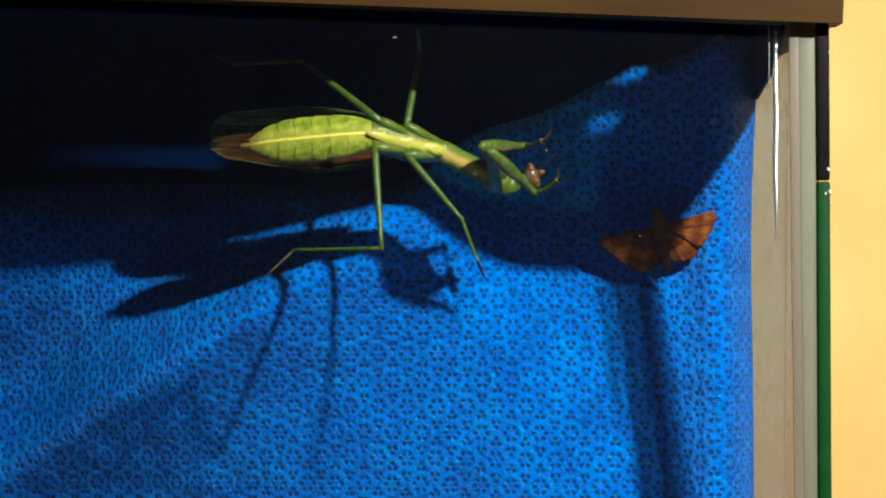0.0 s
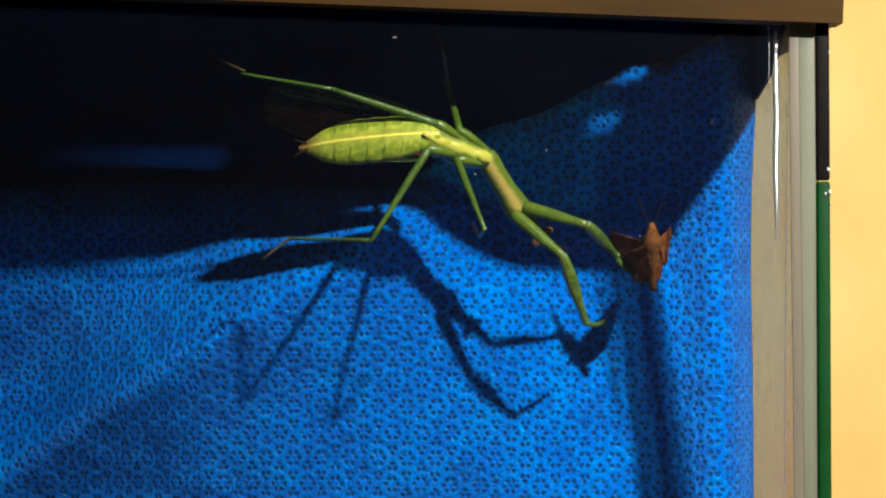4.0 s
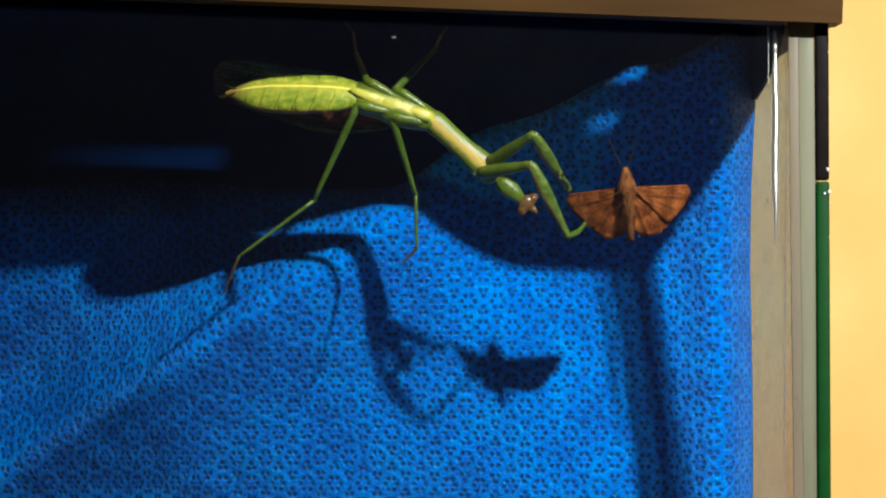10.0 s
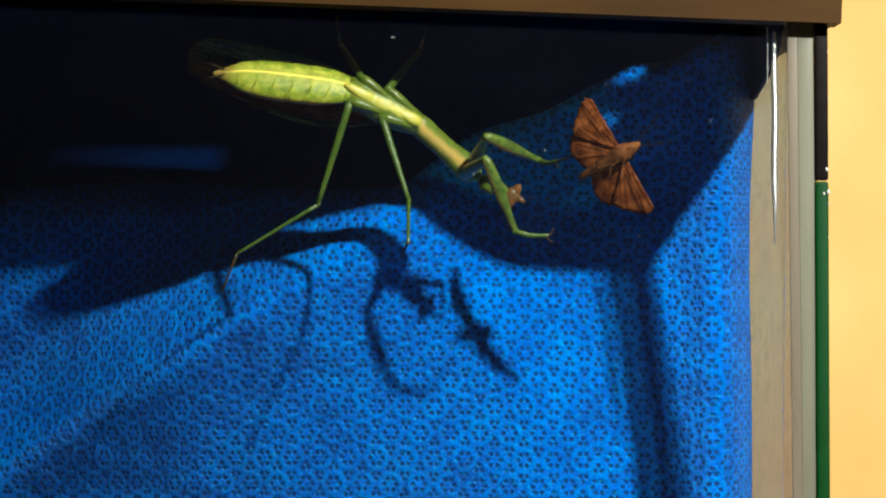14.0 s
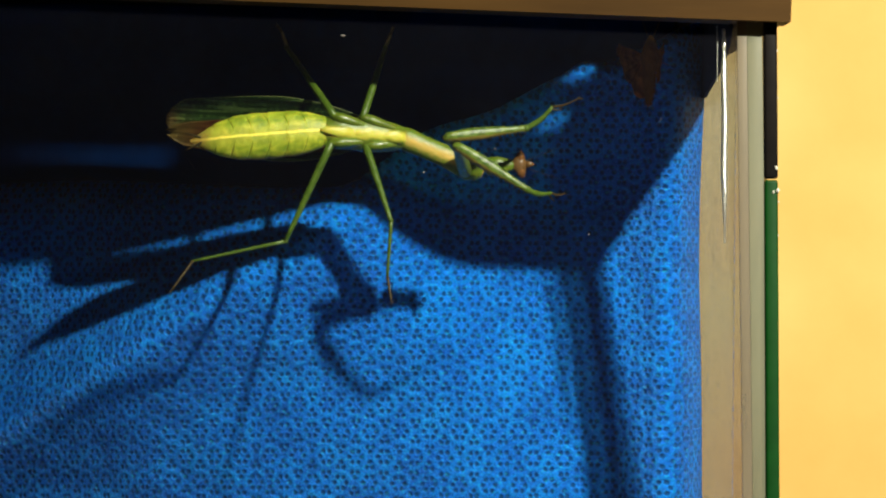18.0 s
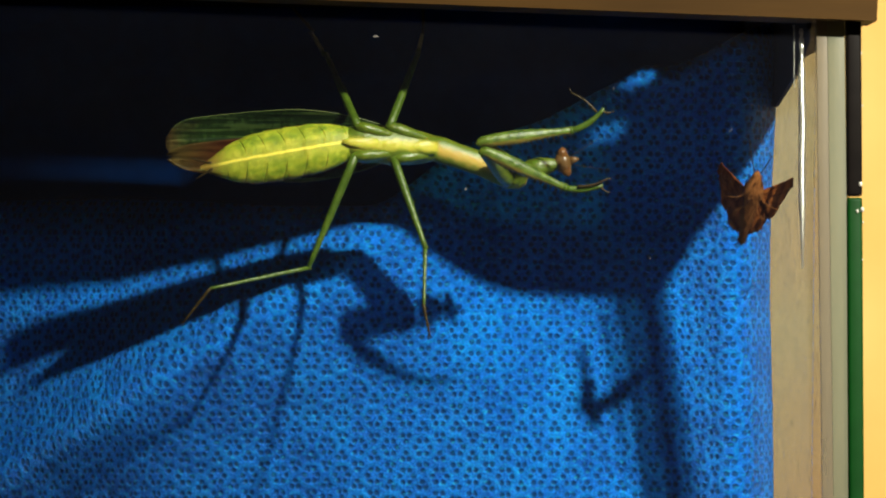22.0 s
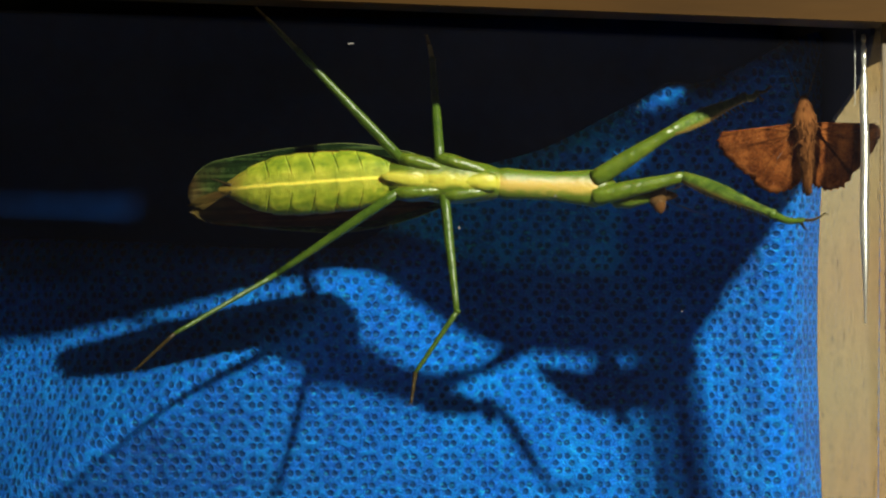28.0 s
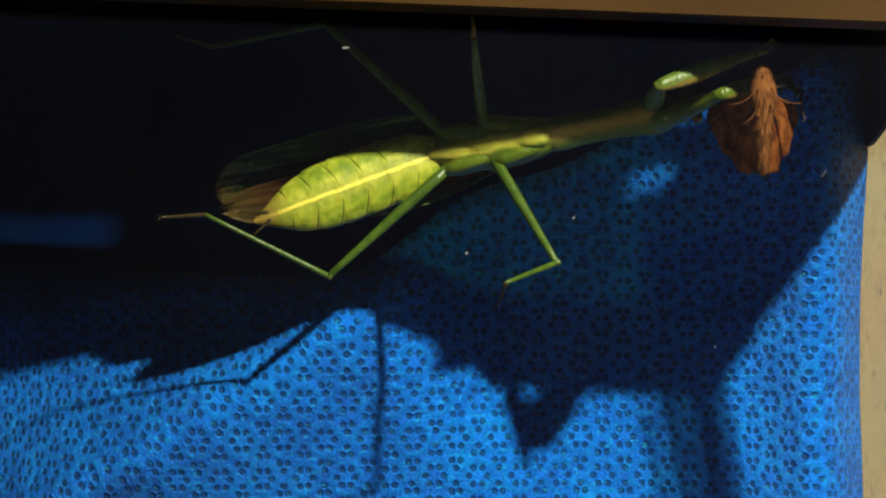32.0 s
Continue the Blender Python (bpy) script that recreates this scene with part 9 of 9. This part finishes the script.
    walk(MOVES["hltarsus"], [
        (0, pose(-.00972, .00462, -.0264, -153.5, 49.5, -169.8)), (0.5, pose(-.01061, .00497, -.02631, -155.4, 50.3, -172.4)), (1, pose(-.0118, .00583, -.02627, -157.6, 51.1, -175.8)),
        (1.5, pose(-.01221, .00686, -.0264, -157.5, 51.2, -176.8)), (2, pose(-.01242, .00825, -.02668, -157.6, 51.9, -178.8)), (2.5, pose(-.0129, .01007, -.0271, -156.3, 54, -179.2)),
        (3, pose(-.01517, .01127, -.02874, -148.5, 55.6, -172.1)), (3.5, pose(-.01262, .01846, -.02821, -140.9, 53.2, -168)), (4.5, pose(-.01491, .01799, -.02538, -158.5, 40.2, -167.9)),
        (5.5, pose(-.02064, .00128, -.02226, -175.6, 20.4, -143.2)), (6, pose(-.02127, .0037, -.01805, 170.4, 3.7, -144.9)), (6.5, pose(-.02168, .00418, -.02204, 172, 7.6, -133.5)),
        (7, pose(-.021, .00879, -.02769, -174, 19.7, -129)), (7.5, pose(-.01888, .00604, -.03419, -109.1, 54.2, -104.7)), (8, pose(-.01573, .00854, -.03815, 48.2, 79.3, 45.2)),
        (8.5, pose(-.01321, .01229, -.03793, 78.9, 76.9, 76.9)), (9, pose(-.01202, .01357, -.03756, 92.8, 76.3, 91.3)), (9.5, pose(-.01239, .01353, -.03725, 102.1, 76.2, 101)),
        (10, pose(-.01227, .01362, -.03711, 106.9, 76.1, 106)), (10.5, pose(-.01037, .01389, -.03751, 97.2, 76.7, 95.9)), (11, pose(-.00827, .01394, -.03794, 85.8, 76.8, 84)),
        (11.5, pose(-.00685, .01171, -.0392, 80.4, 77, 77)), (12, pose(-.00619, .00861, -.04037, 82, 77.4, 75.3)), (12.5, pose(-.00702, .00962, -.04009, 97.7, 85.6, 81.6)),
        (13, pose(-.0073, .01007, -.04002, -102.7, 83.5, -122.9)), (13.5, pose(-.00663, .00935, -.03988, 97.2, 85, 79.3)), (14, pose(-.00583, .00855, -.03972, 83.8, 78.4, 69.6)),
        (14.5, pose(-.00583, .00877, -.03978, 81.6, 78.8, 63.6)), (15, pose(-.00669, .00784, -.03971, 72.5, 82.8, 54.8)), (15.5, pose(-.00806, .00694, -.03935, -76.6, 79.3, -93.7)),
        (16, pose(-.00951, .00599, -.03889, -83.2, 71, -99.1)), (16.5, pose(-.01069, .0052, -.03853, -83.7, 67, -99.9)), (17, pose(-.01129, .00302, -.03813, 160.2, 83, 159)),
        (17.5, pose(-.02802, .00787, -.02748, -163.1, 40.4, -171.4)), (18, pose(-.02477, .00471, -.02888, -155.3, 55.6, -164.3)), (18.5, pose(-.0243, .0048, -.02903, -146.2, 50.6, -153)),
        (19, pose(-.02409, .00497, -.0292, -143.7, 46.1, -148.6)), (19.5, pose(-.02424, .00514, -.02922, -145.7, 44.8, -150.2)), (20, pose(-.0244, .00531, -.02917, -146.9, 44.6, -151.5)),
        (21, pose(-.02512, .00101, -.0281, -157.2, 55.8, -168.1)), (23, pose(-.02429, -.00239, -.02896, 154.6, 46.2, 138.9)), (25, pose(-.02299, -.00489, -.0296, -156.5, 53.4, -150.7)),
        (25.5, pose(-.02299, -.00505, -.02957, -156, 53.2, -150.3)), (26, pose(-.02412, -.00608, -.02917, -157.1, 56.6, -152.8)), (26.5, pose(-.02727, -.00091, -.02799, -177.9, 64.5, -177.6)),
        (27, pose(-.03113, .00189, -.02662, -176.8, 69.4, -176.5)), (27.5, pose(-.03378, -.00239, -.02512, -176.4, 67.4, -175.9)), (28, pose(-.03143, -.0059, -.02566, -177.3, 45.9, -175.4)),
        (28.5, pose(-.03366, -.00199, -.0233, -177.6, 41.3, -179.1)), (29, pose(-.03495, -.01291, -.02014, 179.4, 38.7, -179.6)), (29.5, pose(-.0364, -.00498, -.01808, -178.2, 34.2, 178.2)),
        (30, pose(-.03654, -.00032, -.01635, -165.6, 22.8, -153.2)), (30.5, pose(-.03663, .00284, -.01099, -176.1, 4.4, -147.5)), (31, pose(-.03347, -.01423, -.00624, 175.7, -5, -122.7)),
        (31.5, pose(-.03231, -.01374, -.00423, 177, -3.4, -122.1)), (32, pose(-.03172, -.01241, -.00347, 177.7, -2.5, -121.9))])
    # the moth, and the beat of its wings
    walk(moth, [
        (0, pose(.04800, .056, .00440, 20, -13, 0)), (0.5, pose(.04589, .05, .00486, 20, -20.5, 0)), (1, pose(.04761, .048, .00548, 10, -25.5, 0)),
        (1.5, pose(.04838, .048, .00351, 25, -15.5, 0)), (2, pose(.04938, .046, .00055, 15, -20.5, 0)), (2.5, pose(.04552, .053, .00301, 0, -42.5, 0)),
        (3, pose(.04658, .05, .00239, 20, -40.5, 0)), (3.5, pose(.04641, .038, -.00069, 20, -25.5, 0)), (5.5, pose(.03684, .02, .00991, 20, 49.5, 0)),
        (6, pose(.04255, .008, .01304, 10, 7.5, 0)), (6.5, pose(.03856, .01, .01853, 0, 39.5, 0)), (7, pose(.04348, .008, .01421, 30, -30.5, 0)),
        (7.5, pose(.04328, .01, .0139, 0, -30.5, 0)), (8, pose(.04119, .008, .01303, 22, 14.5, 0)), (8.5, pose(.04617, .009, .01135, 15, 19.5, 0)),
        (9, pose(.04027, .008, .01418, 70, 71.5, 0)), (9.5, pose(.04318, .008, .01502, 20, 19.5, 0)), (10, pose(.0381, .01, .01153, 8, -5.5, 0)),
        (10.5, pose(.03691, .009, .0094, 10, 19.5, 0)), (11, pose(.03456, .009, .01264, 30, 21.5, 0)), (11.5, pose(.03342, .009, .01147, 5, 19.5, 0)),
        (12, pose(.03339, .009, .01531, 45, 16.5, 0)), (12.5, pose(.03401, .009, .01438, 5, 11.5, 0)), (13, pose(.0336, .008, .01785, 38, 37.5, 0)),
        (13.5, pose(.03455, .008, .0182, 5, 39.5, 0)), (14, pose(.03596, .008, .01938, 25, 59.5, 0)), (14.5, pose(.03514, .007, .01667, 25, 69.5, 0)),
        (15.5, pose(.04534, .0085, .0168, 25, 4.5, 0)), (16.5, pose(.0556, .01, .01693, 25, -60.5, 0)), (16.75, pose(.05591, .0095, .01675, 25, -18.5, 0)),
        (17, pose(.05623, .009, .01656, 25, 23.5, 0)), (17.5, pose(.06056, .01, .03183, 5, 29.5, 0)), (18, pose(.05398, .022, .03947, 20, -0.5, 0)),
        (18.5, pose(.00756, .008, -.0269, 55, 39.5, 0)), (19, pose(.01031, .006, -.04129, -8, -27.5, 0)), (19.5, pose(.02553, .007, -.02705, 0, 3.5, 0)),
        (19.75, pose(.03192, .008, -.0221, 0, 44, 0)), (20, pose(.03821, .009, -.01723, 0, 84.5, 0)), (20.5, pose(.05431, .01, -.00734, 10, 14.5, 0)),
        (21, pose(.06643, .006, .00446, 20, 29.5, 0)), (21.5, pose(.05816, .008, .0071, 25, 29.5, 0)), (22, pose(.05917, .008, .0142, 30, 9.5, 0)),
        (22.5, pose(.05917, .009, .01606, 0, 7.5, 0)), (23, pose(.05986, .009, .02016, 5, 2.5, 0)), (23.5, pose(.05803, .009, .02516, 20, 9.5, 0)),
        (24, pose(.05946, .009, .02299, 5, -5.5, 0)), (24.5, pose(.05847, .009, .02736, 25, 4.5, 0)), (25, pose(.0588, .01, .02549, 42, -0.5, 0)),
        (25.5, pose(.05731, .009, .02536, 5, -4.5, 0)), (27.5, pose(.05879, .012, .03138, 20, 7.5, 0)), (28, pose(.05987, .012, .03079, 5, -3.5, 0)),
        (28.5, pose(.05986, .01, .03396, 5, 1.5, 0)), (29, pose(.05476, .007, .03547, 5, 4.5, 0)), (29.5, pose(.0515, .006, .03591, 0, -0.5, 0)),
        (30, pose(.05138, .0045, .03746, 0, -0.5, 0)), (30.5, pose(.05249, .004, .03775, 0, -8.5, 0)), (31, pose(.05086, .004, .03813, 0, 7.5, 0)),
        (31.5, pose(.04853, .004, .03826, 0, 4.5, 0)), (32, pose(.04676, .005, .03614, 0, -0.5, 0))])
    walk(MOVES["wing_l"], [
        (0, pose(-.0008, 0, 0, 0, 0, -4)), (0.5, pose(-.0008, 0, 0, 0, 0, -30)), (1, pose(-.0008, 0, 0, 0, 0, -20)),
        (1.5, pose(-.0008, 0, 0, 0, 0, -55)), (2, pose(-.0008, 0, 0, 0, 0, -50)), (2.5, pose(-.0008, 0, 0, 0, 0, -10)),
        (3, pose(-.0008, 0, 0, 0, 0, -70)), (3.5, pose(-.0008, 0, 0, 0, 0, -60)), (5.5, pose(-.0008, 0, 0, 0, 0, -30)),
        (6, pose(-.0008, 0, 0, 0, 0, -60)), (6.5, pose(-.0008, 0, 0, 0, 0, -30)), (7, pose(-.0008, 0, 0, 0, 0, -62)),
        (7.5, pose(-.0008, 0, 0, 0, 0, -30)), (8, pose(-.0008, 0, 0, 0, 0, -68)), (8.5, pose(-.0008, 0, 0, 0, 0, -40)),
        (9, pose(-.0008, 0, 0, 0, 0, -12)), (9.5, pose(-.0008, 0, 0, 0, 0, -55)), (10, pose(-.0008, 0, 0, 0, 0, -20)),
        (10.5, pose(-.0008, 0, 0, 0, 0, -65)), (11, pose(-.0008, 0, 0, 0, 0, -18)), (11.5, pose(-.0008, 0, 0, 0, 0, -20)),
        (12, pose(-.0008, 0, 0, 0, 0, -5)), (12.5, pose(-.0008, 0, 0, 0, 0, -15)), (13, pose(-.0008, 0, 0, 0, 0, -8)),
        (13.5, pose(-.0008, 0, 0, 0, 0, -15)), (14, pose(-.0008, 0, 0, 0, 0, -5)), (14.5, pose(-.0008, 0, 0, 0, 0, -30)),
        (15.5, pose(-.0008, 0, 0, 0, 0, -25)), (16.5, pose(-.0008, 0, 0, 0, 0, -20)), (16.75, pose(-.0008, 0, 0, 0, 0, -12.5)),
        (17, pose(-.0008, 0, 0, 0, 0, -5)), (17.5, pose(-.0008, 0, 0, 0, 0, -15)), (18, pose(-.0008, 0, 0, 0, 0, -60)),
        (18.5, pose(-.0008, 0, 0, 0, 0, -35)), (19, pose(-.0008, 0, 0, 0, 0, -55)), (19.5, pose(-.0008, 0, 0, 0, 0, -10)),
        (19.75, pose(-.0008, 0, 0, 0, 0, -32.5)), (20, pose(-.0008, 0, 0, 0, 0, -55)), (20.5, pose(-.0008, 0, 0, 0, 0, -30)),
        (21, pose(-.0008, 0, 0, 0, 0, -80)), (21.5, pose(-.0008, 0, 0, 0, 0, -45)), (22, pose(-.0008, 0, 0, 0, 0, -60)),
        (22.5, pose(-.0008, 0, 0, 0, 0, -15)), (23, pose(-.0008, 0, 0, 0, 0, -15)), (23.5, pose(-.0008, 0, 0, 0, 0, -55)),
        (24, pose(-.0008, 0, 0, 0, 0, -20)), (24.5, pose(-.0008, 0, 0, 0, 0, -65)), (25, pose(-.0008, 0, 0, 0, 0, -5)),
        (25.5, pose(-.0008, 0, 0, 0, 0, -20)), (27.5, pose(-.0008, 0, 0, 0, 0, -10)), (28, pose(-.0008, 0, 0, 0, 0, -10)),
        (28.5, pose(-.0008, 0, 0, 0, 0, -50)), (29, pose(-.0008, 0, 0, 0, 0, -30)), (29.5, pose(-.0008, 0, 0, 0, 0, -30)),
        (30, pose(-.0008, 0, 0, 0, 0, -15)), (30.5, pose(-.0008, 0, 0, 0, 0, -25)), (31, pose(-.0008, 0, 0, 0, 0, -40)),
        (31.5, pose(-.0008, 0, 0, 0, 0, -38)), (32, pose(-.0008, 0, 0, 0, 0, -58))])
    walk(MOVES["wing_r"], [
        (0, pose(.0008, 0, 0, 0, 0, 12)), (0.5, pose(.0008, 0, 0, 0, 0, 20)), (1, pose(.0008, 0, 0, 0, 0, 10)),
        (1.5, pose(.0008, 0, 0, 0, 0, 45)), (2, pose(.0008, 0, 0, 0, 0, 50)), (2.5, pose(.0008, 0, 0, 0, 0, 15)),
        (3, pose(.0008, 0, 0, 0, 0, 30)), (3.5, pose(.0008, 0, 0, 0, 0, 65)), (5.5, pose(.0008, 0, 0, 0, 0, 65)),
        (6, pose(.0008, 0, 0, 0, 0, 12)), (6.5, pose(.0008, 0, 0, 0, 0, 10)), (7, pose(.0008, 0, 0, 0, 0, 60)),
        (7.5, pose(.0008, 0, 0, 0, 0, 15)), (8, pose(.0008, 0, 0, 0, 0, 52)), (8.5, pose(.0008, 0, 0, 0, 0, 35)),
        (9, pose(.0008, 0, 0, 0, 0, 12)), (9.5, pose(.0008, 0, 0, 0, 0, 25)), (10, pose(.0008, 0, 0, 0, 0, 10)),
        (10.5, pose(.0008, 0, 0, 0, 0, 40)), (11, pose(.0008, 0, 0, 0, 0, 18)), (11.5, pose(.0008, 0, 0, 0, 0, 20)),
        (12, pose(.0008, 0, 0, 0, 0, 8)), (12.5, pose(.0008, 0, 0, 0, 0, 15)), (13, pose(.0008, 0, 0, 0, 0, 8)),
        (13.5, pose(.0008, 0, 0, 0, 0, 20)), (14, pose(.0008, 0, 0, 0, 0, 5)), (14.5, pose(.0008, 0, 0, 0, 0, 25)),
        (15.5, pose(.0008, 0, 0, 0, 0, 42.5)), (16.5, pose(.0008, 0, 0, 0, 0, 60)), (16.75, pose(.0008, 0, 0, 0, 0, 32.5)),
        (17, pose(.0008, 0, 0, 0, 0, 5)), (17.5, pose(.0008, 0, 0, 0, 0, 20)), (18, pose(.0008, 0, 0, 0, 0, 70)),
        (18.5, pose(.0008, 0, 0, 0, 0, 55)), (19, pose(.0008, 0, 0, 0, 0, 55)), (19.5, pose(.0008, 0, 0, 0, 0, 5)),
        (19.75, pose(.0008, 0, 0, 0, 0, 30)), (20, pose(.0008, 0, 0, 0, 0, 55)), (20.5, pose(.0008, 0, 0, 0, 0, 20)),
        (21, pose(.0008, 0, 0, 0, 0, 70)), (21.5, pose(.0008, 0, 0, 0, 0, 55)), (22, pose(.0008, 0, 0, 0, 0, 50)),
        (22.5, pose(.0008, 0, 0, 0, 0, 20)), (23, pose(.0008, 0, 0, 0, 0, 25)), (23.5, pose(.0008, 0, 0, 0, 0, 45)),
        (24, pose(.0008, 0, 0, 0, 0, 25)), (24.5, pose(.0008, 0, 0, 0, 0, 60)), (25, pose(.0008, 0, 0, 0, 0, 5)),
        (25.5, pose(.0008, 0, 0, 0, 0, 20)), (27.5, pose(.0008, 0, 0, 0, 0, 30)), (28, pose(.0008, 0, 0, 0, 0, 20)),
        (28.5, pose(.0008, 0, 0, 0, 0, 72)), (29, pose(.0008, 0, 0, 0, 0, 66)), (29.5, pose(.0008, 0, 0, 0, 0, 75)),
        (30, pose(.0008, 0, 0, 0, 0, 72)), (30.5, pose(.0008, 0, 0, 0, 0, 68)), (31, pose(.0008, 0, 0, 0, 0, 55)),
        (31.5, pose(.0008, 0, 0, 0, 0, 60)), (32, pose(.0008, 0, 0, 0, 0, 60))])


motions()
